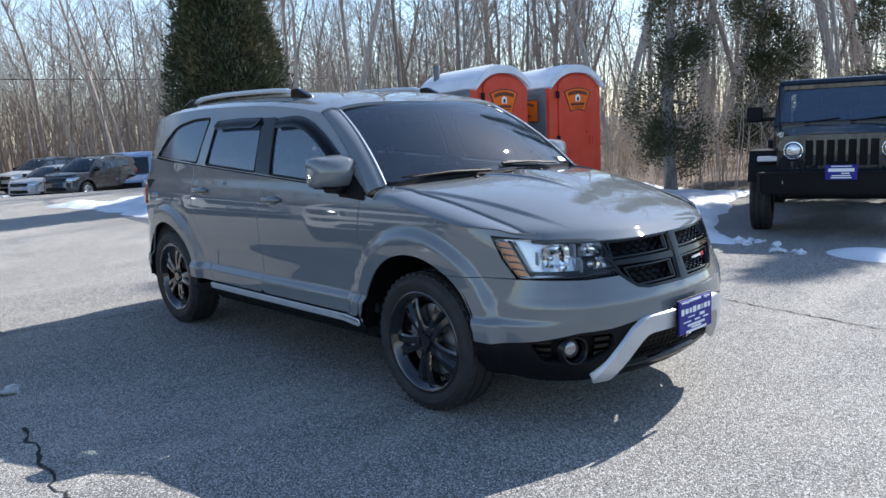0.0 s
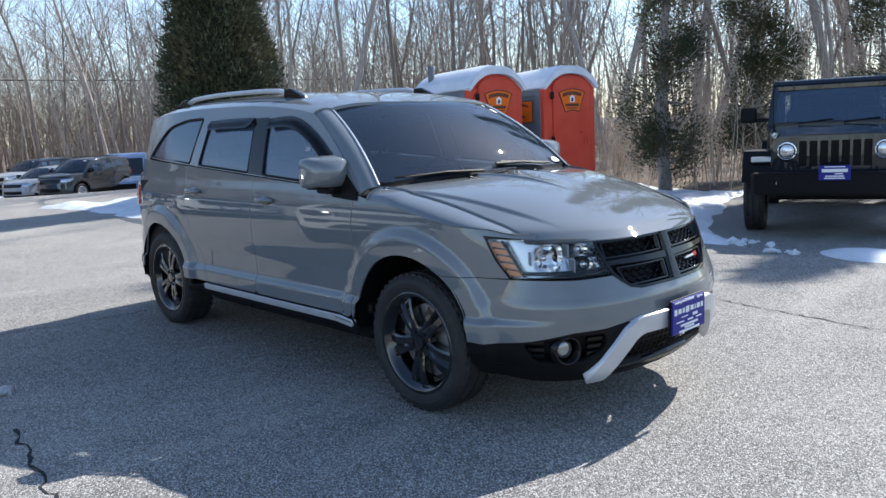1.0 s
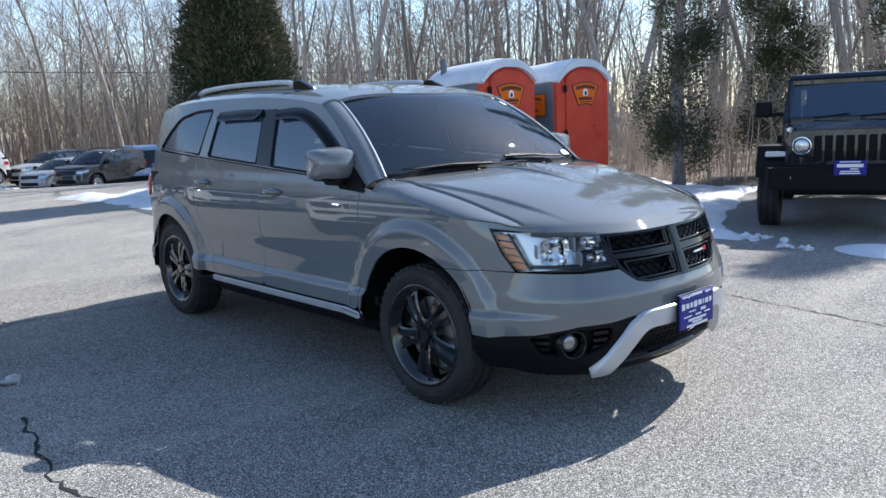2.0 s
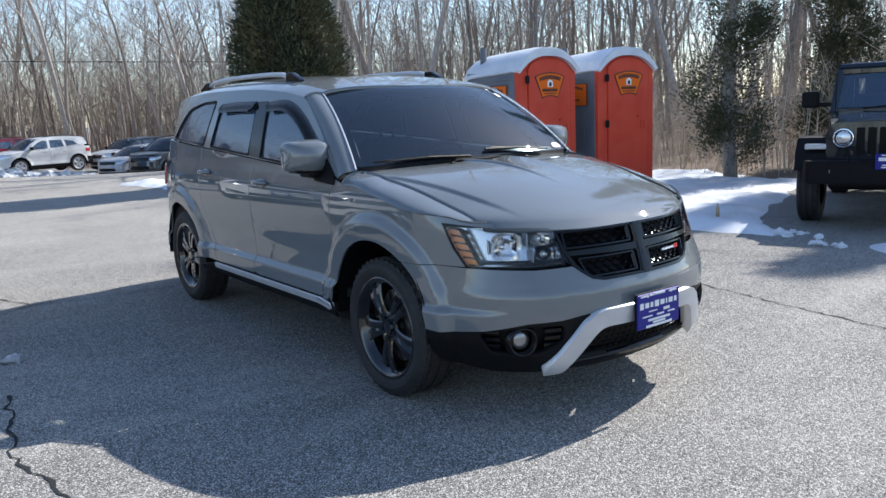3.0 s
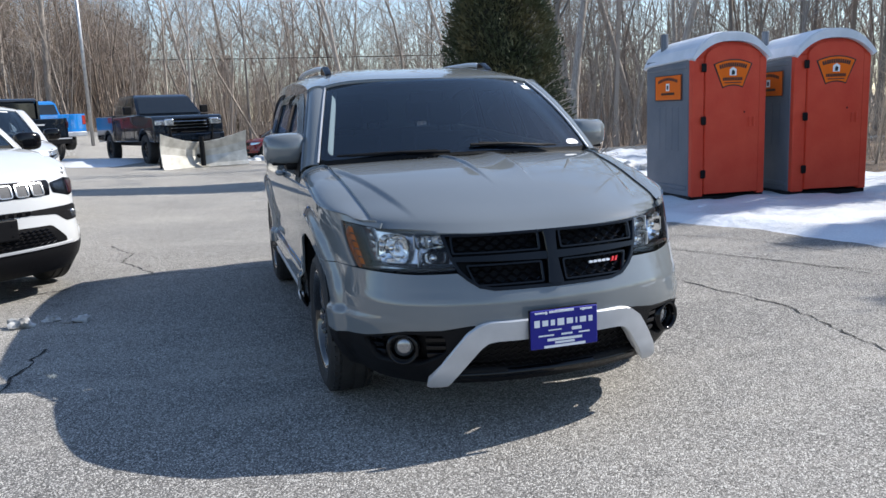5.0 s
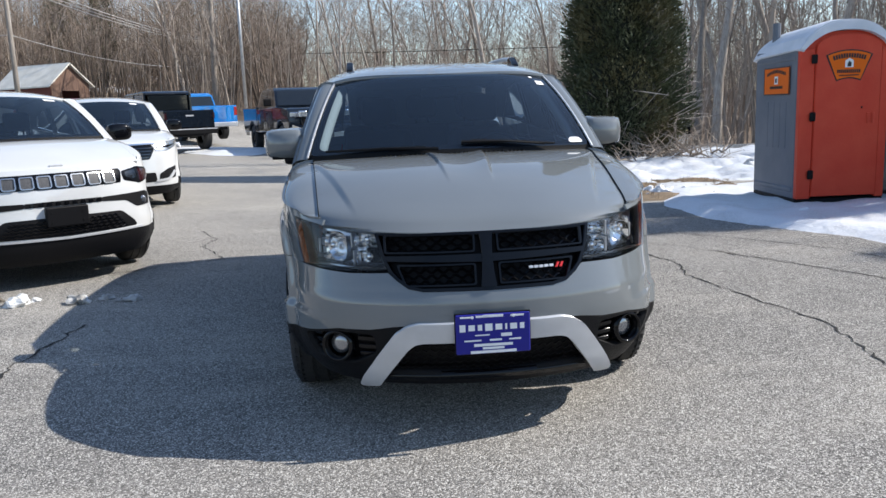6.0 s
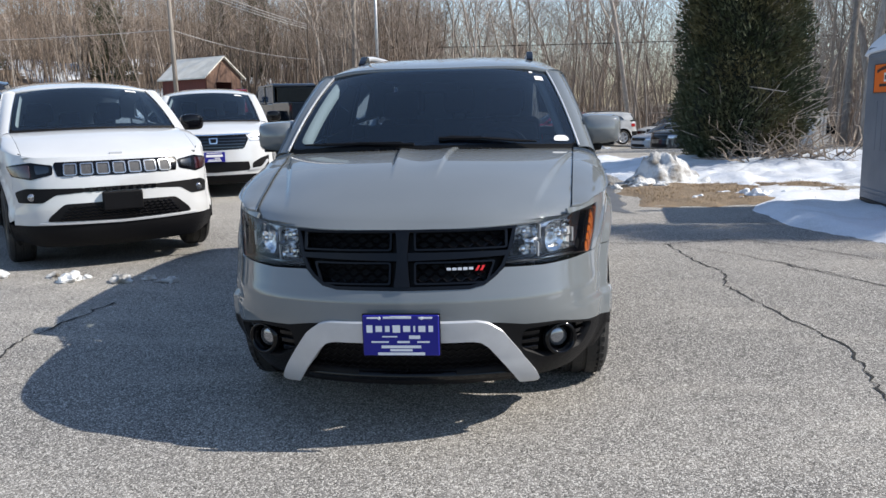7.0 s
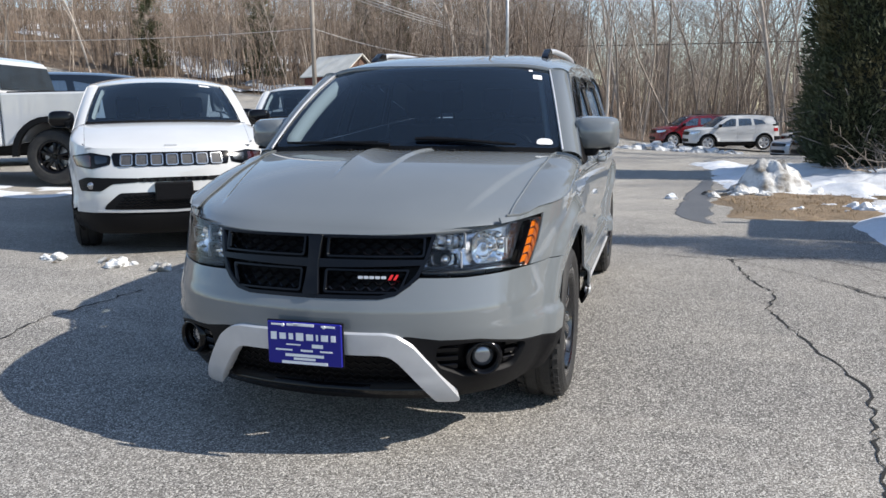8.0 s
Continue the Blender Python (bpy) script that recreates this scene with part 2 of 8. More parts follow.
def add_prism(bm, outline, axis, a, b):
    """A closed outline in the two other axes (in order), pushed out from a to b along axis."""
    def at(p, w):
        v = [p[0], p[1]]
        v.insert(axis, w)
        return v
    lo = [bm.verts.new(at(p, a)) for p in outline]
    hi = [bm.verts.new(at(p, b)) for p in outline]
    n = len(outline)
    bm.faces.new(lo)
    bm.faces.new(hi[::-1])
    for i in range(n):
        bm.faces.new((lo[i], hi[i], hi[(i + 1) % n], lo[(i + 1) % n]))
    bmesh.ops.recalc_face_normals(bm, faces=bm.faces[:])


def prism(outline, axis, a, b, bevel=0.0, seg=2):
    bm = bmesh.new()
    add_prism(bm, outline, axis, a, b)
    if bevel:
        bmesh.ops.bevel(bm, geom=bm.edges[:], offset=bevel, segments=seg, profile=0.5, affect="EDGES")
    return bm


def sstep(a, b, x):
    t = min(1.0, max(0.0, (x - a) / (b - a)))
    return t * t * (3 - 2 * t)


# ---- ground ----
def ground_z(x, y):
    """The yard is level round the car, climbs gently to the back on one side and falls on the other."""
    left = sstep(2.0, -9.0, x)
    up = (0.012 * max(0.0, y - 5.5) + 0.040 * max(0.0, y - 35.0)) * left * sstep(4, 9, y) + 0.03 * min(8.0, max(0.0, -x - 1.5))
    up = min(up, 2.7) - 0.040 + 0.006 * min(max(y, -4), 6)
    down = -0.85 * sstep(18, 34, y) * (1 - left) * (1 + 0.09 * min(6.0, max(0.0, x - 5)))
    r = math.hypot(x + 5, y - 10)
    hill = 15.0 * sstep(52, 135, r) * sstep(10, -60, x) * sstep(0, 60, y)
    bank = 0.24 * math.exp(-((x + 2.0) / 4.5) ** 2 - ((y - 22.0) / 3.6) ** 2)
    return up + down + hill + bank + 0.012 * noise.noise((x * 0.35, y * 0.35, 0.3))


def spaced(lo, hi, near_lo, near_hi, fine, grow=1.22):
    v = list(np.arange(near_lo, near_hi + fine * 0.5, fine))
    d = fine
    while v[0] > lo:
        d *= grow
        v.insert(0, v[0] - d)
    d = fine
    while v[-1] < hi:
        d *= grow
        v.append(v[-1] + d)
    return v


def sheet(name, xs, ys, f, material, skip=None):
    verts = [(x, y, f(x, y)) for y in ys for x in xs]
    n = len(xs)
    faces = []
    for j in range(len(ys) - 1):
        for i in range(n - 1):
            q = (j * n + i, j * n + i + 1, (j + 1) * n + i + 1, (j + 1) * n + i)
            if skip and skip([verts[k] for k in q]):
                continue
            faces.append(q)
    me = bpy.data.meshes.new(name)
    me.from_pydata(verts, [], faces)
    me.materials.append(material)
    me.polygons.foreach_set("use_smooth", [True] * len(me.polygons))
    return new(name, me)


ground = tagged(sheet("ground", spaced(-900, 900, -14, 14, 0.5), spaced(-900, 900, -10, 40, 0.5), ground_z, ASPHALT), "worn grey asphalt car park with pale aggregate", "ground", kind="structure")


def snow_sheet(name, x0, x1, y0, y1, step, height, material, label):
    """A drift: its height falls below the ground outside its outline."""
    xs, ys = np.arange(x0, x1 + step, step), np.arange(y0, y1 + step, step)

    def f(x, y):
        return ground_z(x, y) + max(-0.04, height(x, y))

    def skip(q):
        return all(v[2] < ground_z(v[0], v[1]) - 0.03 for v in q)
    return tagged(sheet(name, list(xs), list(ys), f, material, skip), label, "snow", kind="stuff")


def fbm(x, y, s, seed=0.0):
    return noise.fractal((x * s, y * s, seed), 1.0, 2.0, 4)


def bank_height(x, y):
    """Snow round the toilets and under the cedars."""
    edge_x = float(np.interp(y, (0.8, 2.1, 3.0, 3.75, 4.6, 5.8, 7.2), (4.5, 4.25, 4.08, 3.7, 3.32, 3.25, 3.7))) + 0.14 * fbm(x, y, 1.1, 3.0)
    edge_y = float(np.interp(x, (4.3, 4.6, 5.2, 6.3, 9.0), (0.85, 0.8, 1.3, 1.95, 3.0))) + 0.16 * fbm(x, y, 1.3, 7.0)
    d = min(x - edge_x, y - edge_y, 8.2 - y + fbm(x, y, 0.5), 10.2 - x + 1.2 * fbm(x, y, 0.6, 4.0))
    return 0.10 * sstep(0, 0.5, d) + 0.05 * fbm(x, y, 1.5, 1.0) * sstep(0, 0.6, d) - 0.03 - 0.06 * (d < 0)


snow_sheet("snow_bank", 2.9, 12.5, 0.4, 9.5, 0.12, bank_height, SNOW, "white snow bank lying over the edge of the asphalt")


def mound_height(x, y):
    """Snow round the big evergreen."""
    edge = 2.45 + 0.45 * fbm(x, y, 0.5, 5.0) - 0.05 * (y - 10)
    front = 8.75 + 0.5 * fbm(x, y, 0.7, 8.0) - 0.9 * sstep(3.2, 3.8, x) * sstep(0.1, 0.5, fbm(x, y, 0.9, 2.5))
    d = min(x - edge, y - front, 16.0 - y + fbm(x, y, 0.5, 1.0), 11.5 - x) + 0.12 * fbm(x, y, 2.2, 6.0)
    return 0.07 * sstep(0.0, 0.25, d) + 0.22 * sstep(0.3, 3.0, d) + 0.06 * fbm(x, y, 1.3, 2.0) * sstep(0, 0.3, d) + 0.03 * fbm(x, y, 4.0, 3.0) - 0.03 - 0.05 * (d < 0)


snow_sheet("snow_mound", 1.6, 12.5, 6.8, 17, 0.1, mound_height, SNOW, "white snow mound with dirt round the evergreen")


def verge_height(x, y):
    d = min(x - 2.05 - 0.30 * fbm(x, y, 1.3, 9.0), 5.6 - x, y - 6.3 - 0.35 * fbm(x, y, 1.4, 4.0), 9.2 - y)
    return 0.07 * sstep(0, 0.35, d) + 0.03 * fbm(x, y, 2.5, 6.0) * sstep(0, 0.3, d) - 0.02 - 0.04 * (d < 0)


tagged(snow_sheet("verge", 1.6, 6.0, 5.8, 9.0, 0.1, verge_height, DEAD_GRASS, "strip of dead brown grass and dirt"), category="grass")


# ---- cracks in the asphalt ----
def crack(path, width, seed):
    rnd = random.Random(seed)
    pts = []
    for a, b in zip(path, path[1:]):
        n = max(2, int(math.dist(a, b) / 0.06))
        for i in range(n):
            t = i / n
            pts.append((a[0] + (b[0] - a[0]) * t + rnd.uniform(-0.022, 0.022), a[1] + (b[1] - a[1]) * t + rnd.uniform(-0.022, 0.022)))
    bm = bmesh.new()
    prev = None
    for i, p in enumerate(pts):
        q = pts[min(i + 1, len(pts) - 1)]
        o = pts[max(i - 1, 0)]
        d = Vector((q[0] - o[0], q[1] - o[1], 0)).normalized()
        s = Vector((-d.y, d.x, 0)) * width * rnd.uniform(0.25, 1.0) * 0.5
        z = ground_z(*p) + 0.004
        w = [bm.verts.new(Vector((*p, z)) + s), bm.verts.new(Vector((*p, z)) - s)]
        if prev:
            bm.faces.new((prev[0], prev[1], w[1], w[0]))
        prev = w
    return tagged(obj("ground_crack", bm, CRACK), "dark jagged crack in the grey asphalt", "crack", kind="structure")


crack([(1.95, 3.6), (2.02, 2.9), (2.15, 2.3), (2.05, 1.85), (2.2, 0.9), (2.33, 0.35), (2.22, -0.2), (2.05, -1.3), (1.7, -2.5)], 0.020, 1)
crack([(1.0, 3.75), (1.95, 3.6), (2.5, 3.0), (2.86, 2.36), (3.33, 1.6), (3.7, 0.5)], 0.016, 2)
crack([(-0.8, 3.5), (-1.9, 3.62), (-2.26, 4.4), (-2.2, 4.9), (-2.5, 5.6)], 0.02, 3)
crack([(-1.9, 3.62), (-2.9, 3.0), (-3.6, 2.8)], 0.02, 4)
crack([(-2.45, 1.3), (-2.5, 0.9), (-2.57, 0.35), (-2.4, -0.4), (-2.55, -1.2)], 0.024, 5)
crack([(1.9, 3.56), (2.67, 3.86), (3.1, 3.4), (3.45, 2.95), (3.8, 2.4), (4.1, 1.3), (4.2, 0.4)], 0.018, 6)
crack([(2.7, 2.75), (2.96, 2.28), (3.2, 1.8), (3.45, 1.3), (3.75, 0.85), (3.9, 0.2)], 0.016, 7)
crack([(2.5, 5.3), (3.2, 4.9), (3.7, 4.2), (4.0, 3.4)], 0.014, 8)


# ---- portable toilets ----
def arch(w, z0, z1, rise, n=14):
    """Outline of a door or front: straight sides and a low arched top."""
    pts = [(-w / 2, z0), (w / 2, z0), (w / 2, z1)]
    for i in range(1, n):
        a = math.pi * i / n
        pts.append((w / 2 * math.cos(a), z1 + rise * math.sin(a) ** 0.8))
    pts.append((-w / 2, z1))
    return pts


def toilet(m):
    t = thing("portable_toilet", m, "orange and grey plastic portable toilet with white domed roof on snow", "portable toilet", "portable toilets")
    W, D = 1.06, 1.22
    base = part("base", box(-W / 2 - 0.02, W / 2 + 0.02, 0.0, D, 0.0, 0.13, 0.015), BLACK_PLASTIC, t, "black plastic skid base")
    for s in (-1, 1):
        side = part("side_panel", box(s * W / 2 - 0.02, s * W / 2 + 0.02, 0.06, D, 0.12, 1.95, 0.01), POTTY_GREY, t, "grey ribbed plastic side wall")
        for k in range(4):
            y = 0.30 + k * 0.17
            part("rib", box(s * W / 2 - 0.012 + s * 0.012, s * W / 2 + 0.012 + s * 0.014, y, y + 0.085, 0.72, 1.32, 0.012), POTTY_GREY, side)
        for z in (0.20, 1.80):
            x0, x1 = sorted((s * W / 2 - s * 0.01, s * W / 2 + s * 0.03))
            part("rail", box(x0, x1, 0.10, 1.16, z, z + 0.06, 0.01), POTTY_GREY, side)
    part("back_panel", box(-W / 2, W / 2, D - 0.03, D, 0.12, 1.95, 0.008), POTTY_GREY, t)
    # front frame with a doorway
    bm = bmesh.new()
    add_box(bm, -W / 2 - 0.015, -W / 2 + 0.16, -0.02, 0.07, 0.12, 1.93, 0.012)
    add_box(bm, W / 2 - 0.10, W / 2 + 0.015, -0.02, 0.07, 0.12, 1.93, 0.012)
    add_prism(bm, [(p[0], p[1]) for p in arch(W, 1.88, 1.92, 0.205)], 1, 0.0, 0.06)
    part("front_frame", bm, POTTY_RED, t)
    dm = bmesh.new()
    add_prism(dm, [(p[0] + 0.03, p[1]) for p in arch(0.80, 0.15, 1.90, 0.19)], 1, -0.035, 0.0)
    bmesh.ops.bevel(dm, geom=[e for e in dm.edges], offset=0.008, segments=2, affect="EDGES")
    door = part("door", dm, POTTY_RED, t, "orange plastic door with arched top")
    for z in (0.42, 1.12, 1.80):
        part("hinge", box(-0.43, -0.355, -0.06, -0.035, z - 0.055, z + 0.055, 0.012), BLACK_PLASTIC, door, "black plastic hinge")
    part("latch", box(0.27, 0.305, -0.05, -0.035, 1.02, 1.15, 0.006), POTTY_RED, door)
    part("pull_handle", box(0.335, 0.365, -0.05, -0.035, 1.02, 1.15, 0.006), POTTY_RED, door)
    part("vent_button", box(0.20, 0.22, -0.045, -0.035, 1.20, 1.225, 0.004), BLACK_PLASTIC, door)
    # fan-shaped sign on the door
    def fan(r0, r1, half, cz, n=10):
        a = [(r1 * math.sin(t_), cz + r1 * math.cos(t_)) for t_ in np.linspace(-half, half, n)]
        return a + [(r0 * math.sin(t_), cz + r0 * math.cos(t_)) for t_ in np.linspace(half, -half, n)]
    sb = bmesh.new()
    add_prism(sb, [(x + 0.03, z) for x, z in fan(0.36, 0.70, 0.42, 1.20)], 1, -0.040, -0.036)
    sign = part("door_sign", sb, BLACK_INK, t, "fan-shaped orange sign with black border")
    sf = bmesh.new()
    add_prism(sf, [(x + 0.03, z) for x, z in fan(0.375, 0.685, 0.39, 1.20)], 1, -0.0425, -0.039)
    part("sign_face", sf, STICKER, sign)
    for a in np.linspace(-0.30, 0.30, 13):
        b = part("print_bar", box(-0.011, 0.011, -0.046, -0.0425, -0.026, 0.026), BLACK_INK, sign)
        b.matrix_local = Matrix.Translation((0.03 + 0.63 * math.sin(a), 0, 1.20 + 0.63 * math.cos(a))) @ Matrix.Rotation(a, 4, "Y")
    for k in range(12):
        part("print_bar", box(-0.115 + k * 0.024, -0.098 + k * 0.024, -0.046, -0.0425, 1.625, 1.665), BLACK_INK, sign)
    part("print_bar", box(-0.09, 0.15, -0.046, -0.0425, 1.592, 1.604), BLACK_INK, sign)
    part("sign_emblem", prism([(-0.02, 1.69), (0.08, 1.69), (0.08, 1.77), (0.03, 1.80), (-0.02, 1.77)], 1, -0.046, -0.0425), WHITE_INK, sign)
    part("emblem_mark", prism([(0.005, 1.70), (0.05, 1.70), (0.055, 1.745), (0.025, 1.765), (0.01, 1.74)], 1, -0.049, -0.0455), BLACK_INK, sign)
    # side sign
    x = -W / 2 - 0.034
    ss = part("side_sign", box(x - 0.004, x, 0.22, 0.93, 1.40, 1.74), STICKER, t, "rectangular orange sign with black print")
    for k in range(13):
        z = 1.635 + 0.035 * math.sin(math.pi * k / 12)
        part("print_bar", box(x - 0.008, x - 0.004, 0.32 + k * 0.041, 0.346 + k * 0.041, z, z + 0.04), BLACK_INK, ss)
    for k in range(12):
        part("print_bar", box(x - 0.008, x - 0.004, 0.40 + k * 0.030, 0.420 + k * 0.030, 1.475, 1.507), BLACK_INK, ss)
    part("sign_emblem", box(x - 0.008, x - 0.004, 0.53, 0.62, 1.53, 1.63), WHITE_INK, ss)
    part("emblem_mark", box(x - 0.011, x - 0.0075, 0.555, 0.595, 1.55, 1.605), BLACK_INK, ss)
    for y0, y1, z0, z1 in ((0.22, 0.93, 1.40, 1.410), (0.22, 0.93, 1.730, 1.74), (0.22, 0.23, 1.410, 1.730), (0.92, 0.93, 1.410, 1.730)):
        part("sign_border", box(x - 0.007, x - 0.0035, y0, y1, z0, z1), BLACK_INK, ss)
    # domed roof, arched across, sloping down to the back
    n, rows = 16, 9
    def dome(k, j):
        u = -1 + 2 * k / n
        v = j / (rows - 1)
        rise = 0.29 * (1 - abs(u) ** 2.6)
        return (u * (W / 2 + 0.045), -0.06 + v * (D + 0.12), 1.96 + rise - 0.05 * v + (0.02 if 0.1 < v < 0.9 else 0.0) - 0.05 * (abs(u) > 0.99))
    bm = bmesh.new()
    top = [[bm.verts.new(dome(k, j)) for k in range(n + 1)] for j in range(rows)]
    for j in range(rows - 1):
        for k in range(n):
            bm.faces.new((top[j][k], top[j][k + 1], top[j + 1][k + 1], top[j + 1][k]))
    bmesh.ops.recalc_face_normals(bm, faces=bm.faces[:])
    bmesh.ops.solidify(bm, geom=bm.faces[:], thickness=0.05)
    part("roof", bm, POTTY_ROOF, t, "white translucent domed roof", smooth=False)
    def bow(h, w, z):
        return [(w * u, z + h * (1 - abs(u) ** 2.6)) for u in np.linspace(-1, 1, 21)]
    rm = bmesh.new()
    add_prism(rm, bow(0.305, W / 2 + 0.055, 1.925) + bow(0.225, W / 2 + 0.004, 1.905)[::-1], 1, -0.085, 0.02)
    part("roof_rim", rm, POTTY_ROOF, t, "thick white front rim of the roof")
    part("vent_pipe", tube([(-0.40, 0.98, 1.9), (-0.40, 0.98, 2.32)], 0.05, 10), POTTY_GREY, t)
    return t


toilet_a = toilet(pose(5.32, 5.02, ground_z(5.3, 5.0) - 0.01, 0, 0, -4))
copy_thing(toilet_a, pose(6.70, 4.72, ground_z(6.7, 4.8) - 0.01, 0, 0, -9))


# ---- trees ----
def grow(bm, rnd, p, d, length, r, level, top, twigs):
    """One limb with its side limbs; level 0 is the trunk."""
    n = (7, 4, 3, 2)[level]
    pts, rad = [p.copy()], [r]
    q, w = p.copy(), d.copy()
    for i in range(n):
        w = (w + Vector((rnd.gauss(0, 1), rnd.gauss(0, 1), rnd.gauss(0.15, 0.6))) * (0.06 if level == 0 else 0.16)).normalized()
        q = q + w * (length / n)
        pts.append(q.copy())
        rad.append(max(0.004, r * (1 - (i + 1) / n * 0.85)))
    add_tube(bm if level < 2 else twigs, pts, rad, (7, 5, 3, 3)[level], cap=False)
    if level >= top:
        return
    count = (rnd.randint(11, 15), rnd.randint(6, 8), rnd.randint(4, 7))[level]
    for k in range(count):
        t = rnd.uniform(0.32 if level == 0 else 0.2, 0.98)
        f = t * n
        i = min(int(f), n - 1)
        at = pts[i].lerp(pts[i + 1], f - i)
        side = Vector((rnd.gauss(0, 1), rnd.gauss(0, 1), 0))
        side = (side - side.project(w)).normalized()
        spread = rnd.uniform(0.45, 0.95)
        e = (w * (1 - spread * 0.5) + side * spread + Vector((0, 0, 0.25))).normalized()
        ln = length * rnd.uniform(0.28, 0.45) * (1.1 - 0.5 * t if level == 0 else 0.95)
        grow(bm, rnd, at, e, ln, max(0.006, rad[i] * rnd.uniform(0.35, 0.55)), level + 1, top, twigs)


def bare_tree(seed, height, girth, top=3):
    rnd = random.Random(seed)
    bm, tw = bmesh.new(), bmesh.new()
    grow(bm, rnd, Vector((0, 0, -0.2)), Vector((rnd.uniform(-0.1, 0.1), rnd.uniform(-0.1, 0.1), 1)).normalized(), height, girth, 0, top, tw)
    t = thing("bare_tree", Matrix(), "leafless grey-brown tree with fine twigs at the wood's edge", "tree", "bare trees of the wood")
    part("trunk", bm, BARK, t, smooth=True)
    part("crown", tw, TWIG, t, "fine leafless twigs")
    return t


def evergreen(m, height, radius, seed, label, open_base=0.0, sparse=1.0, leaf=1.0):
    """A columnar cedar: limbs, thousands of small sprays, and a near-black core for inner shade."""
    rnd = random.Random(seed)
    t = thing("evergreen_tree", m, label, "tree")
    lean_ = [(rnd.uniform(-0.09, 0.09), rnd.uniform(-0.09, 0.09)) for k in range(7)]
    part("trunk", tube([(0, 0, -0.2)] + [(a, b, height * 0.95 * (k + 1) / 7) for k, (a, b) in enumerate(lean_)], [0.13, 0.11, 0.09, 0.075, 0.06, 0.04, 0.025, 0.012], 8), BARK, t, smooth=True)

    def rad(z, a):
        k = z / height
        body = radius * (min(1.0, (k + 0.045) / 0.13)) ** 0.5 * (1.10 - 0.23 * sstep(0.10, 0.30, k) - max(0, k - 0.30) ** 1.7 * 1.25)
        lump = 1 + 0.30 * noise.noise((math.cos(a) * 1.6 + seed, math.sin(a) * 1.6, z * 0.9)) + 0.16 * noise.noise((math.cos(a) * 4 + seed, math.sin(a) * 4, z * 2.5))
        return max(0.05, body * lump)
    # Added hull blocks light; its near-black colour imitates the crown's inner shade.
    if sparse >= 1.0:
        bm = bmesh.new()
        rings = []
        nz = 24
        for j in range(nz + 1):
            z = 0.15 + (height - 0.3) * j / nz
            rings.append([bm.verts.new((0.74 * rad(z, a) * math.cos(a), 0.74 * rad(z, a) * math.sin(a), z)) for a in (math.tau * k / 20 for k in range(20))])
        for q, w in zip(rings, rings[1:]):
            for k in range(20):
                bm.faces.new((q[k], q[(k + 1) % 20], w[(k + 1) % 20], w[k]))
        part("inner_foliage", bm, CEDAR_SHADE, t)
    clumps = []
    while sparse < 1 and len(clumps) < int(44 * height * sparse):
        z = open_base + (height - open_base) * rnd.random() ** 1.2
        a = rnd.uniform(0, math.tau)
        k = rnd.uniform(0.15, 0.95)
        if noise.noise((math.cos(a) * 1.3 * k + seed * 3, math.sin(a) * 1.3 * k, z * 0.9)) > -0.08:
            clumps.append(Vector((rad(z, a) * k * math.cos(a), rad(z, a) * k * math.sin(a), z)))
    verts, faces = [], []
    count = int(46000 * sparse * height * radius / 10 / leaf ** 2)
    for i in range(count):
        z = open_base + (height - open_base) * rnd.random() ** 1.15
        a = rnd.uniform(0, math.tau)
        k = rnd.uniform(0.70, 1.0) + 0.12 * rnd.random() ** 3 if sparse >= 1 else rnd.uniform(0.1, 1.05)
        r = rad(z, a) * k
        c = Vector((r * math.cos(a), r * math.sin(a), z))
        if clumps:
            c = clumps[rnd.randrange(len(clumps))] + Vector((rnd.gauss(0, 0.13), rnd.gauss(0, 0.13), rnd.gauss(0, 0.17)))
            a = math.atan2(c.y, c.x)
        out = Vector((math.cos(a), math.sin(a), rnd.uniform(0.1, 1.3))).normalized()
        out = (out + Vector((rnd.gauss(0, 0.3), rnd.gauss(0, 0.3), rnd.gauss(0, 0.3)))).normalized()
        side = out.cross(Vector((rnd.gauss(0, 1), rnd.gauss(0, 1), rnd.gauss(0, 1)))).normalized()
        ln, wd = leaf * rnd.uniform(0.05, 0.12), leaf * rnd.uniform(0.010, 0.028)
        lift = out.cross(side) * rnd.uniform(-0.03, 0.03)
        b = len(verts)
        verts += [c - out * ln * 0.3, c + side * wd + lift, c + out * ln, c - side * wd + lift]
        faces += [(b, b + 1, b + 2), (b, b + 2, b + 3)]
    me = bpy.data.meshes.new("crown")
    me.from_pydata([tuple(v) for v in verts], [], faces)
    me.materials.append(CEDAR)
    ob = new("crown", me)
    ob.parent = t
    bm = bmesh.new()
    for i in range(95 if open_base == 0 else 50):
        z = 0.05 + 1.5 * rnd.random() ** 1.5 if open_base == 0 else rnd.uniform(0.4, height * 0.85)
        a = rnd.uniform(0, math.tau)
        l = rad(max(z, 0.5), a) * rnd.uniform(0.95, 1.4)
        add_tube(bm, [(0, 0, z), (l * 0.5 * math.cos(a), l * 0.5 * math.sin(a), z + rnd.uniform(-0.1, 0.3)), (l * math.cos(a + 0.2), l * math.sin(a + 0.2), z + rnd.uniform(-0.1, 0.6))], [0.025, 0.015, 0.005], 4, cap=False)
    tagged(part("limb_tangle", bm, BARK, t, "bare grey lower limbs"), kind="stuff")
    return t


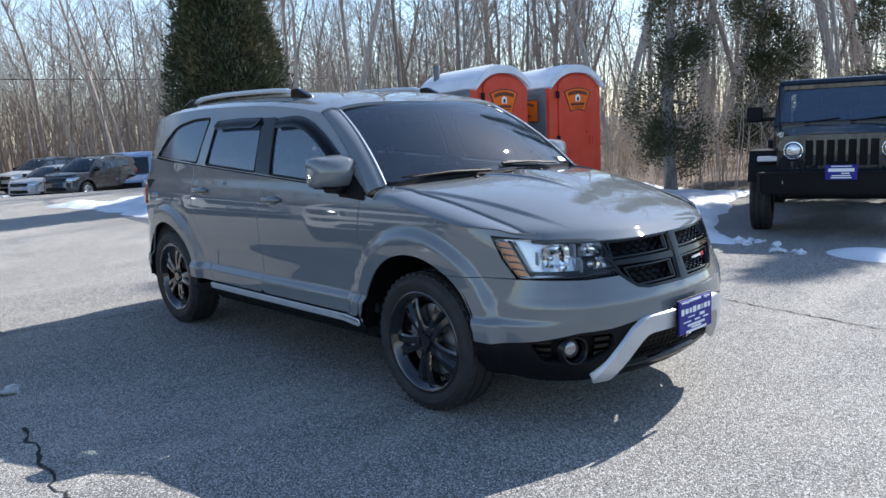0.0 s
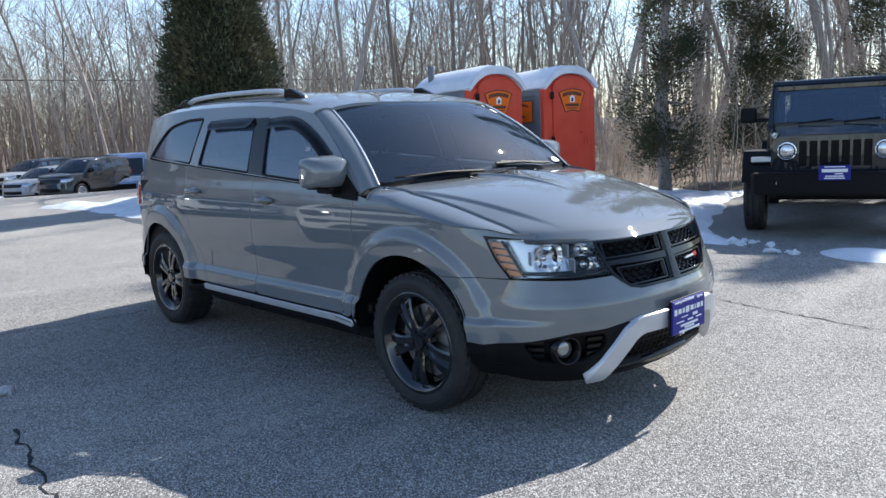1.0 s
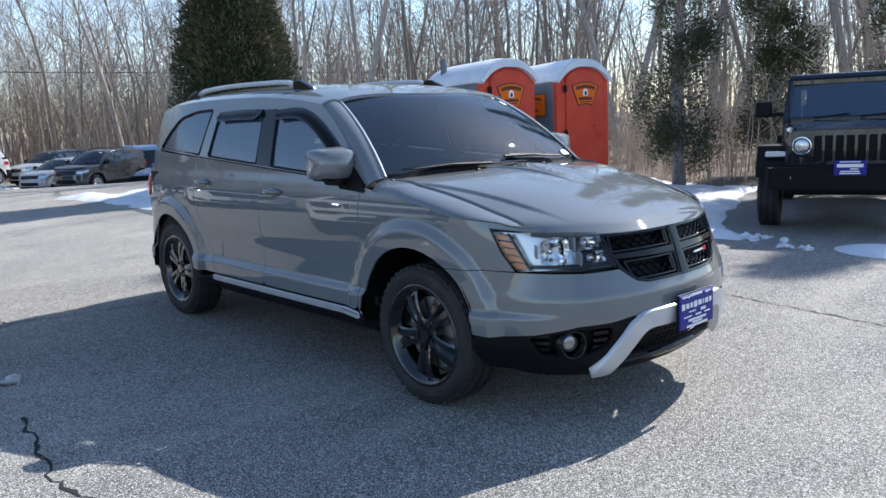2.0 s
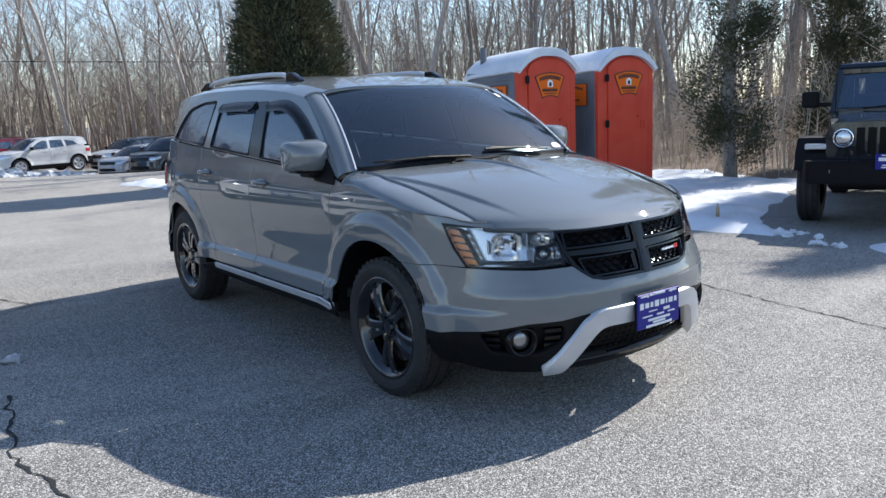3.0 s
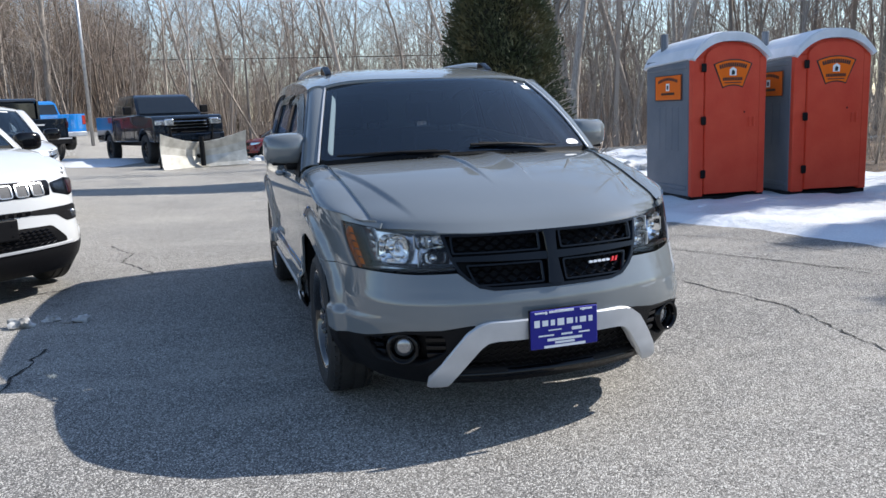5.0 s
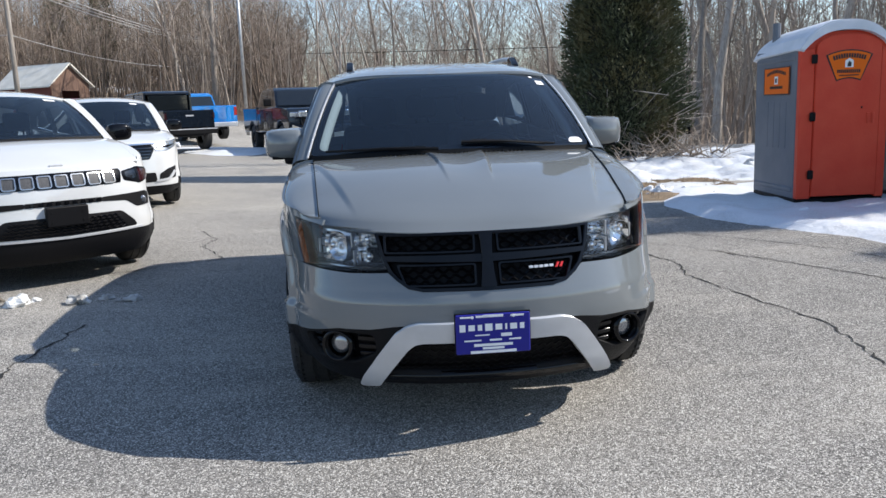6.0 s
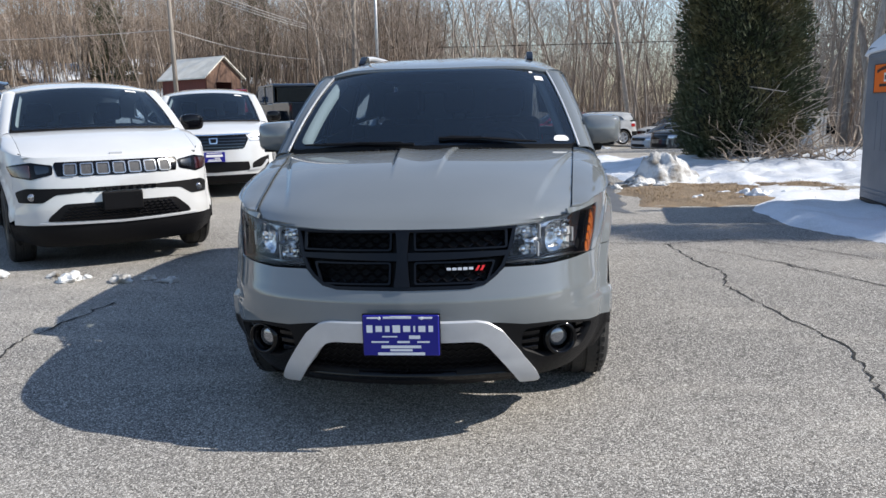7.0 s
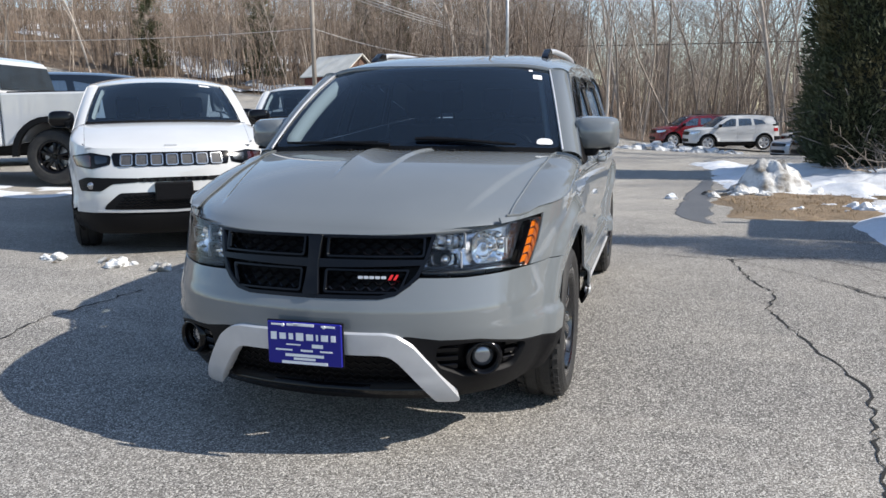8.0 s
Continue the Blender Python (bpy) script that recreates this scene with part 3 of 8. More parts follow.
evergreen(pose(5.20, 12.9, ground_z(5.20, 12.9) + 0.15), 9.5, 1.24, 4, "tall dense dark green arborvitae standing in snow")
evergreen(pose(9.29, 4.55, ground_z(9.29, 4.55) + 0.1), 7.5, 0.66, 8, "ragged green cedar with bare grey limbs", 0.35, 0.36, 0.5)
evergreen(pose(12.0, 4.1, ground_z(12, 4.1) + 0.1), 8.0, 0.84, 9, "ragged green cedar with bare grey limbs", 0.7, 0.36, 0.55)
evergreen(pose(14.2, 2.2, ground_z(14.2, 2.2)), 8.0, 1.2, 12, "ragged green cedar with bare grey limbs", 1.0, 0.5, 0.7)
evergreen(pose(14.9, 0.1, ground_z(14.9, 0.1)), 9.2, 1.15, 15, "ragged green cedar whose shade falls over the off-roader", 1.2, 0.7, 0.9)

# wood behind the yard
kinds = [bare_tree(s, h, g) for s, h, g in ((21, 15, 0.12), (22, 18, 0.16), (23, 13, 0.09), (24, 17, 0.12), (25, 20, 0.20), (26, 12, 0.07))]
rnd = random.Random(77)
spots = []


def wood_floor(x, y):
    """True where the wood may stand: behind the car rows and beside the yard."""
    if y > 47 and x > -13:
        return True
    if x > 21 and y > 5 or x > 36 and y > -14:
        return True
    if x > 12 and y > 15 + 0.5 * (21 - x):
        return True
    if x <= -13 and y > 66:
        return True
    return False


tries = 0
while len(spots) < 250 and tries < 30000:
    tries += 1
    ang = rnd.uniform(radians(-62), radians(97))
    dist = 20 + 80 * rnd.random() ** 1.1
    x, y = -1 + dist * math.sin(ang), -3 + dist * math.cos(ang)
    if not wood_floor(x, y) or any((x - a) ** 2 + (y - b) ** 2 < 2.0 for a, b in spots):
        continue
    spots.append((x, y))
for i, (x, y) in enumerate(spots):
    k = kinds[rnd.randrange(len(kinds))]
    m = pose(x, y, ground_z(x, y), 0, 0, rnd.uniform(0, 360))
    s = rnd.uniform(0.75, 1.15) * (0.72 if x < -13 else 1.0)
    c = copy_thing(k, m)
    c.scale = (s, s, s)
# a denser stand behind the far car row
for i in range(34):
    x, y = rnd.uniform(4, 34), rnd.uniform(50, 66)
    c = copy_thing(kinds[i % len(kinds)], pose(x, y, ground_z(x, y), 0, 0, rnd.uniform(0, 360)))
    s = rnd.uniform(0.7, 1.0)
    c.scale = (s, s, s)
for k, (x, y) in zip(kinds, ((19, 23), (23, 15), (27, 24), (16, 27), (26, 8), (22, 32))):
    k.matrix_world = pose(x, y, ground_z(x, y))


# thin saplings and brush too many to count
def brush(name, count, place, h0, h1, girth, material, label, seed):
    rnd = random.Random(seed)
    verts, faces = [], []

    def stem(p, d, ln, r):
        a = d.cross(Vector((0.3, 0.9, 0.1))).normalized()
        b = d.cross(a)
        k = len(verts)
        mid = p + d * (ln * 0.5) + a * rnd.uniform(-0.06, 0.06) * ln
        top = p + d * ln + b * rnd.uniform(-0.08, 0.08) * ln
        for q, rr in ((p, r), (mid, r * 0.65)):
            for t in range(3):
                verts.append(tuple(q + a * rr * math.cos(t * 2.094) + b * rr * math.sin(t * 2.094)))
        verts.append(tuple(top))
        for t in range(3):
            u = (t + 1) % 3
            faces.append((k + t, k + u, k + 3 + u, k + 3 + t))
            faces.append((k + 3 + t, k + 3 + u, k + 6))
        return mid, top
    n = 0
    while n < count:
        x, y = place(rnd)
        if not wood_floor(x, y):
            continue
        n += 1
        h = rnd.uniform(h0, h1)
        d = Vector((rnd.gauss(0, 0.13), rnd.gauss(0, 0.13), 1)).normalized()
        p = Vector((x, y, ground_z(x, y) - 0.1))
        mid, top = stem(p, d, h, girth * rnd.uniform(0.45, 1.0) * (2.4 if rnd.random() < 0.12 else 1.0))
        for k in range(rnd.randint(11, 17)):
            t = rnd.uniform(0.25, 0.98)
            q = p + d * h * t
            e = (d * 0.6 + Vector((rnd.gauss(0, 0.75), rnd.gauss(0, 0.75), rnd.uniform(-0.1, 0.5)))).normalized()
            m2, t2 = stem(q, e, h * rnd.uniform(0.12, 0.36), girth * 0.27)
    me = bpy.data.meshes.new(name)
    me.from_pydata(verts, [], faces)
    me.materials.append(material)
    return tagged(new(name, me), label, "woods", kind="stuff")


def far_place(rnd):
    ang = rnd.uniform(radians(-62), radians(97))
    d = rnd.uniform(30, 105)
    return -1 + d * math.sin(ang), -3 + d * math.cos(ang)


def near_place(rnd):
    ang = rnd.uniform(radians(-62), radians(97))
    d = 20 + 50 * rnd.random()
    return -1 + d * math.sin(ang), -3 + d * math.cos(ang)


brush("saplings", 3100, far_place, 6, 14, 0.045, TWIG, "dense leafless grey-brown woods behind the yard", 5)
def hill_place(rnd):
    ang = rnd.uniform(radians(-64), radians(-4))
    d = rnd.uniform(52, 125)
    return -1 + d * math.sin(ang), -3 + d * math.cos(ang)


brush("hill_woods", 3000, hill_place, 5, 12, 0.06, HILL_TWIG, "dense brown leafless woods on the hillside", 9)
brush("thicket", 1700, lambda rnd: (rnd.uniform(-8, 56), rnd.uniform(56, 92)), 4, 10, 0.05, THICKET_TWIG, "dense brown leafless thicket behind the far car row", 19)
brush("undergrowth", 1300, near_place, 0.8, 3.2, 0.014, TWIG, "low leafless brush along the wood's edge", 6)


def litter_floor(x, y):
    return wood_floor(x, y) or x > 9.0 and -4 < y < 16 and x > 9.4 + 0.8 * fbm(x, y, 0.5, 2.0)


def litter_z(x, y):
    return ground_z(x, y) + (0.05 if litter_floor(x, y) else -0.3)


tagged(sheet("wood_ground", spaced(-260, 260, -16, 40, 1.0), spaced(-20, 260, -14, 80, 1.0), litter_z, LEAF_LITTER, lambda q: not any(litter_floor(v[0], v[1]) for v in q)), "brown leaf litter under the leafless trees", "ground", kind="structure")
def ring_place(rnd):
    ang = rnd.uniform(radians(105), radians(300))
    d = rnd.uniform(65, 115)
    return -1 + d * math.sin(ang), -3 + d * math.cos(ang)


wood_floor_front = wood_floor
wood_floor = lambda x, y: True
# Unseen treeline, added so paint and glass mirror less bright horizon.
brush("far_woods", 1100, ring_place, 5, 12, 0.09, TWIG, "unseen leafless treeline added behind the view for reflections", 7)
brush("roadside_brush", 850, lambda rnd: (rnd.uniform(9.8, 17), rnd.uniform(-1, 11)), 0.6, 2.6, 0.012, DRY_BRUSH, "dry tan brush under the cedars", 14)
wood_floor = wood_floor_front
pines = [evergreen(pose(-25, 78, ground_z(-25, 78)), 11, 2.2, 31, "green pine among leafless trees on the hill", 1.5, 0.6, 2.6), evergreen(pose(-38, 72, ground_z(-38, 72)), 9, 2.0, 32, "green pine among leafless trees on the hill", 1.0, 0.6, 2.6)]
for i, (x, y) in enumerate(((-31, 84), (-44, 80), (-20, 92), (-50, 70), (-35, 95), (2, 88))):
    copy_thing(pines[i % 2], pose(x, y, ground_z(x, y), 0, 0, 60 * i))


def hill_snow(x, y):
    d = fbm(x, y, 0.09, 3.3) + 0.5 * fbm(x, y, 0.35, 1.7) - 0.42
    return (0.25 if wood_floor(x, y) else 0.0) * sstep(0, 0.15, d) + 0.06 - 0.3 * (d < 0)


snow_sheet("hill_snow", -75, -14, 67, 112, 0.9, hill_snow, SNOW, "old snow left in patches on the wooded hill")



# ---- vehicles: materials ----
def paint(name, col, rough=0.9, coat=1.0, metal=0.0):
    m = surface(name, col, rough, metal, col2=tuple(c * 0.93 for c in col), scale=2.0, detail=6, coat=coat, spec=0.0 if rough > 0.5 else 0.15)
    bsdf_of(m).inputs["Coat IOR"].default_value = 1.75 if max(col) > 0.05 else 1.5
    bsdf_of(m).inputs["Coat Roughness"].default_value = 0.015
    return m


GREY_PAINT = paint("grey_car_paint", (0.146, 0.160, 0.168))
WHITE_PAINT = paint("white_car_paint", (0.56, 0.57, 0.575))
BLACK_PAINT = paint("black_car_paint", (0.006, 0.010, 0.017), rough=0.22, coat=0.9)
RED_PAINT = paint("red_car_paint", (0.17, 0.008, 0.014))
BLUE_PAINT = paint("blue_car_paint", (0.01, 0.22, 0.62))
DARK_PAINT = paint("charcoal_car_paint", (0.06, 0.062, 0.065))
SILVER_PAINT = paint("silver_car_paint", (0.45, 0.46, 0.48), metal=0.3)
VAN_PAINT = paint("pale_blue_van_paint", (0.22, 0.30, 0.46))
GLOSS_BLACK = surface("gloss_black_trim", (0.003, 0.003, 0.004), 0.10, spec=0.28)
TRIM = surface("matt_black_trim", (0.006, 0.006, 0.007), 0.5, spec=0.14, bump=0.15, bump_scale=400)
SILVER_TRIM = surface("satin_silver_trim", (0.56, 0.57, 0.59), 0.35, 0.35, col2=(0.50, 0.51, 0.53), scale=9)
CHROME = surface("chrome", (0.80, 0.81, 0.82), 0.08, 1.0)
DARK_CHROME = surface("dark_chrome", (0.10, 0.105, 0.11), 0.15, 1.0)
AMBER = surface("amber_reflector", (0.55, 0.13, 0.006), 0.25, coat=1.0)
RED_LENS = surface("red_lamp_lens", (0.35, 0.01, 0.012), 0.12, coat=1.0)
RED_MARK = surface("red_emblem", (0.60, 0.02, 0.02), 0.3)
PLATE_BLUE = surface("plate_blue", (0.012, 0.013, 0.21), 0.4, spec=0.3)
SEAT = surface("seat_cloth", (0.012, 0.012, 0.014), 0.9, col2=(0.018, 0.018, 0.019), scale=30)
DASH = surface("dashboard_plastic", (0.008, 0.008, 0.009), 0.7, spec=0.3)
WINDSHIELD = glass("windshield_glass", (0.55, 0.76, 0.95), clear=0.70, ior=1.8, sky_veil=0.014)
TINTED = glass("tinted_window_glass", (0.75, 0.85, 0.88), clear=0.12, ior=2.25, sky_veil=0.11)
LIGHT_TINT = glass("front_window_glass", (0.80, 0.92, 0.92), clear=0.65, ior=2.2, sky_veil=0.10)
FOG_GLASS = surface("fog_lamp_glass", (0.30, 0.31, 0.33), 0.15, 0.8)
LAMP_BACK = surface("lamp_housing", (0.58, 0.60, 0.63), 0.22, 0.9)
WHEEL_BLACK = surface("gloss_black_wheel", (0.006, 0.006, 0.007), 0.10, spec=0.5, coat=0.8)
PILLAR_TRIM = surface("pale_pillar_trim", (0.42, 0.42, 0.40), 0.8)
GLASS_DARK = surface("dark_vehicle_glass", (0.010, 0.013, 0.016), 0.05, spec=0.6)
LENS = glass("lamp_lens", (1.0, 1.0, 1.0), clear=0.96, ior=1.4)


# ---- vehicles: curved panels ----
def curve(pairs):
    """Smooth function through (x, y) pairs."""
    xs = [p[0] for p in pairs]
    ys = [p[1] for p in pairs]
    n = len(xs)
    ms = []
    for i in range(n):
        if i == 0:
            ms.append((ys[1] - ys[0]) / (xs[1] - xs[0]))
        elif i == n - 1:
            ms.append((ys[-1] - ys[-2]) / (xs[-1] - xs[-2]))
        else:
            a = (ys[i] - ys[i - 1]) / (xs[i] - xs[i - 1])
            b = (ys[i + 1] - ys[i]) / (xs[i + 1] - xs[i])
            ms.append(0.0 if a * b <= 0 else 2 * a * b / (a + b))

    def f(x):
        if x <= xs[0]:
            return ys[0] + ms[0] * (x - xs[0])
        if x >= xs[-1]:
            return ys[-1] + ms[-1] * (x - xs[-1])
        i = 0
        while x > xs[i + 1]:
            i += 1
        h = xs[i + 1] - xs[i]
        t = (x - xs[i]) / h
        return ys[i] * (1 + 2 * t) * (1 - t) ** 2 + ms[i] * h * t * (1 - t) ** 2 + ys[i + 1] * t * t * (3 - 2 * t) + ms[i + 1] * h * t * t * (t - 1)
    return f


def catmull(pts, steps=16):
    out = []
    n = len(pts)
    for i in range(n - 1):
        p0, p1, p2, p3 = pts[max(i - 1, 0)], pts[i], pts[i + 1], pts[min(i + 2, n - 1)]
        for k in range(steps):
            t = k / steps
            out.append(tuple(0.5 * (2 * b + (c - a) * t + (2 * a - 5 * b + 4 * c - d) * t * t + (3 * b - a - 3 * c + d) * t ** 3) for a, b, c, d in zip(p0, p1, p2, p3)))
    out.append(tuple(pts[-1]))
    return out


def rounded(pts, r, n=5):
    """A closed outline with rounded corners; r is one radius, or one for each corner."""
    out = []
    m = len(pts)
    for i, p in enumerate(pts):
        rr = r[i] if isinstance(r, (list, tuple)) else r
        a, b, c = Vector(pts[i - 1]), Vector(p), Vector(pts[(i + 1) % m])
        if rr <= 0:
            out.append(tuple(b))
            continue
        u, v = (a - b), (c - b)
        k = min(rr, u.length * 0.48, v.length * 0.48)
        u.normalize(), v.normalize()
        s, e = b + u * k, b + v * k
        for j in range(n + 1):
            t = j / n
            q = s * (1 - t) ** 2 + b * 2 * t * (1 - t) + e * t * t
            out.append(tuple(q))
    return out


def panel(name, fn, outer, material, parent, label="", holes=(), du=0.05, dv=0.05, rim=0.012, mirrored=False, flip=False, shadow=True):
    """A piece of sheet on the surface fn(u, v), cut to an outline, with turned-in edges and the surface's own normals."""
    from_poly = [[Vector((p[0], p[1], 0)) for p in loop] for loop in (outer, *holes)]
    flat = [v for loop in from_poly for v in loop]
    bm = bmesh.new()
    vs = [bm.verts.new(v) for v in flat]
    for t in tessellate(from_poly):
        try:
            bm.faces.new([vs[i] for i in t])
        except ValueError:
            pass
    us, ws = [v.x for v in flat], [v.y for v in flat]
    for lo, hi, step, ax in ((min(us), max(us), du, 0), (min(ws), max(ws), dv, 1)):
        n = max(1, int(math.ceil((hi - lo) / step)))
        no = Vector((1, 0, 0)) if ax == 0 else Vector((0, 1, 0))
        for i in range(1, n):
            bmesh.ops.bisect_plane(bm, geom=bm.verts[:] + bm.edges[:] + bm.faces[:], plane_co=no * (lo + (hi - lo) * i / n), plane_no=no, dist=1e-5)
    bmesh.ops.remove_doubles(bm, verts=bm.verts[:], dist=1e-5)
    bm.verts.index_update()
    verts, norms = [], []
    e = 0.004
    for v in bm.verts:
        u, w = v.co.x, v.co.y
        p = Vector(fn(u, w))
        a = Vector(fn(u + e, w)) - Vector(fn(u - e, w))
        b = Vector(fn(u, w + e)) - Vector(fn(u, w - e))
        n = a.cross(b)
        n = n.normalized() if n.length > 1e-12 else Vector((0, 0, 1))
        verts.append(p)
        norms.append(-n if flip else n)
    faces = []
    for f in bm.faces:
        idx = [v.index for v in f.verts]
        q = (verts[idx[1]] - verts[idx[0]]).cross(verts[idx[2]] - verts[idx[0]])
        faces.append(idx if q.dot(norms[idx[0]]) >= 0 else idx[::-1])
    if rim:
        for ed in bm.edges:
            if len(ed.link_faces) != 1:
                continue
            i, j = ed.verts[0].index, ed.verts[1].index
            cen = sum((verts[v.index] for v in ed.link_faces[0].verts), Vector()) / len(ed.link_faces[0].verts)
            d = (verts[j] - verts[i])
            out = d.cross(norms[i])
            if out.length < 1e-9:
                continue
            out.normalize()
            if out.dot(verts[i] - cen) < 0:
                out = -out
            k = len(verts)
            verts += [verts[i].copy(), verts[j].copy(), verts[j] - norms[j] * rim, verts[i] - norms[i] * rim]
            norms += [(norms[i] + out).normalized(), (norms[j] + out).normalized(), out, out]
            q = (verts[k + 1] - verts[k]).cross(verts[k + 2] - verts[k])
            faces.append([k, k + 1, k + 2, k + 3] if q.dot(out) > 0 else [k + 3, k + 2, k + 1, k])
    bm.free()
    if mirrored:
        verts = [Vector((-v.x, v.y, v.z)) for v in verts]
        norms = [Vector((-v.x, v.y, v.z)) for v in norms]
        faces = [f[::-1] for f in faces]
    me = bpy.data.meshes.new(name)
    me.from_pydata([tuple(v) for v in verts], [], faces)
    me.materials.append(material)
    me.polygons.foreach_set("use_smooth", [True] * len(me.polygons))
    me.normals_split_custom_set_from_vertices([tuple(v) for v in norms])
    ob = new(name, me)
    ob.parent = parent
    if label:
        ob["label"] = label
    if not shadow:
        ob.visible_shadow = False
    return ob


def tessellate(loops):
    from mathutils import geometry
    return geometry.tessellate_polygon(loops)


class Shell:
    """The outer surfaces of a car that looks along -y; its front axle is at y = 0."""

    def __init__(s, plan, front, side, wheels, radius, z_axle, belt, hood, glass_, roof, flare=0.032, lean=(0.27, 0.14), rear=None, crown=2.6, sag=0.045):
        dense = catmull(plan)
        s.pts = dense
        s.cum = [0.0]
        for a, b in zip(dense, dense[1:]):
            s.cum.append(s.cum[-1] + math.dist(a, b))
        s.front, s.side = curve(front), curve(side)
        s.rear = curve(rear) if rear else s.side
        s.crown, s.sag = crown, sag
        s.wheels, s.radius, s.za, s.flare = wheels, radius, z_axle, flare
        s.belt = belt
        s.hood_spec, s.ws, s.roof_c, s.lean = hood, glass_, curve(roof), lean
        s.s_front0, s.s_front1 = s.sx(plan[0][0] + 0.60 * max(p[0] for p in plan)), s.sy(-0.20)
        s.s_rear0, s.s_rear1 = s.sy(plan[-1][1] - 0.55), s.sy(plan[-1][1] - 0.10)

    def base(s, u):
        k = min(max(u, 0.0), s.cum[-1] - 1e-6)
        lo, hi = 0, len(s.cum) - 1
        while hi - lo > 1:
            mid = (lo + hi) // 2
            if s.cum[mid] <= k:
                lo = mid
            else:
                hi = mid
        t = (k - s.cum[lo]) / (s.cum[hi] - s.cum[lo])
        def tan(i):
            a, b = s.pts[max(i - 1, 0)], s.pts[min(i + 1, len(s.pts) - 1)]
            d = Vector((b[0] - a[0], b[1] - a[1]))
            if i == 0 or i == len(s.pts) - 1:
                d = Vector((1 if i == 0 else -1, 0))
            return d.normalized()
        p = Vector(s.pts[lo]).lerp(Vector(s.pts[hi]), t)
        d = tan(lo).lerp(tan(hi), t).normalized()
        return p, Vector((d.y, -d.x))

    def sx(s, x):
        for i, p in enumerate(s.pts):
            if p[0] >= x - 1e-9:
                if i == 0:
                    return 0.0
                a = s.pts[i - 1]
                return s.cum[i - 1] + (s.cum[i] - s.cum[i - 1]) * (x - a[0]) / max(1e-9, p[0] - a[0])
        return s.cum[-1]

    def sy(s, y):
        for i, p in enumerate(s.pts):
            if p[1] >= y and i > 0:
                a = s.pts[i - 1]
                return s.cum[i - 1] + (s.cum[i] - s.cum[i - 1]) * (y - a[1]) / max(1e-9, p[1] - a[1])
        return s.cum[-1]

    def wrap(s, u, z, out=0.0):
        """Body side, nose and tail: u runs along the plan outline from the nose's middle."""
        sg = -1 if u < 0 else 1
        p, n = s.base(abs(u))
        wf = 1 - sstep(s.s_front0, s.s_front1, abs(u))
        wr = sstep(s.s_rear0, s.s_rear1, abs(u))
        inset = wf * s.front(z) + wr * s.rear(z) + (1 - wf - wr) * s.side(z)
        bulge = 0.0
        for yw in s.wheels:
            r = math.hypot(p.y - yw, z - s.za)
            bulge = max(bulge, s.flare * (1 - sstep(s.radius + 0.075, s.radius + 0.15, r)))
        bulge *= sstep(0.5, 0.9, abs(p.x) / 0.9)
        p = p + n * (out + bulge - inset)
        return Vector((sg * p.x, p.y, z))

    def half(s, y):
        return s.base(s.sy(y))[0].x

    def cab(s, y, z):
        """Side of the cabin above the belt."""
        d = z - s.belt(y)
        x = s.half(min(y, s.wheels[1] + 0.7)) - s.side(s.belt(y)) - (s.lean[0] * d + s.lean[1] * d * d)
        x -= 0.09 * max(0.0, y - s.wheels[1] + 0.1) ** 1.5
        return Vector((x, y, z))

    def roof_edge(s, y):
        return s.cab(y, s.roof_c(y) - 0.085)

    def roof(s, a, y):
        q = s.roof_edge(y)
        return Vector((a * q.x, y, s.roof_c(y) - 0.085 * abs(a) ** s.crown))

    def shield(s, a, v):
        """Windscreen: a across, v from the cowl up."""
        bx, by, bb, bz, tx, ty, tb, tz = s.ws
        lo = Vector((bx * a, by + bb * a * a, bz - 0.012 * a * a))
        hi = Vector((tx * a, ty + tb * a * a, tz - s.sag * abs(a) ** (s.crown - 0.6)))
        p = lo.lerp(hi, v)
        k = 4 * v * (1 - v) * 0.035
        return p + Vector((0, -0.55 * k, 0.83 * k))

    def hood(s, a, w):
        fx, fy, fb, fz, rx, ry, rb, rz = s.hood_spec[:8]
        x = (fx + (rx - fx) * w) * a
        yf, yr = fy + fb * abs(a) ** (3.0 if len(s.hood_spec) > 8 else 2.2), ry + rb * a * a
        h = 1 - max(0.0, 1 - max(0.0, w)) ** 1.75
        zf, zr = fz + 0.02 * a * a, rz - 0.015 * a * a
        z = zf + (zr - zf) * h + 0.022 * (1 - a * a) * math.sin(math.pi * min(1, max(0, w))) - 0.028 * math.exp(-max(0, w) / 0.025)
        if len(s.hood_spec) > 8:
            c1, c2 = 0.15 + 0.09 * (w - 0.45), 0.745 + 0.30 * w
            z += 0.015 * (1 - sstep(c1 - 0.015, c1 + 0.015, abs(a))) * min(1.0, abs(a) / c1) ** 2 * sstep(0.30, 0.72, w)
            z -= 0.012 * sstep(c2 - 0.024, c2 + 0.024, abs(a)) * sstep(0.02, 0.30, w) * (1 - sstep(0.72, 0.86, w))
        return Vector((x, yf + (yr - yf) * w, z))

    def shoulder_z(s, y):
        """Upper edge of the wing below the bonnet's side."""
        b = s.hood_edge(y)
        return b.z - 0.055 * sstep(s.hood_edge_y0 - 0.01, s.hood_edge_y0 + 0.42, y)

    def hood_edge(s, y):
        a = s.hood(1, 0.0).y
        b = s.hood(1, 1.0).y
        s.hood_edge_y0 = a
        return s.hood(1, min(1.0, max(0.03, (y - a) / (b - a))))

    def wing_top(s, y, v):
        z0 = s.shoulder_z(y)
        p0 = s.wrap(s.sy(y), z0)
        b = s.hood_edge(p0.y)
        b = Vector((b.x + 0.003, p0.y, b.z - 0.002))
        p1 = Vector((p0.x - 0.012, p0.y, z0 + 0.85 * (b.z - z0)))
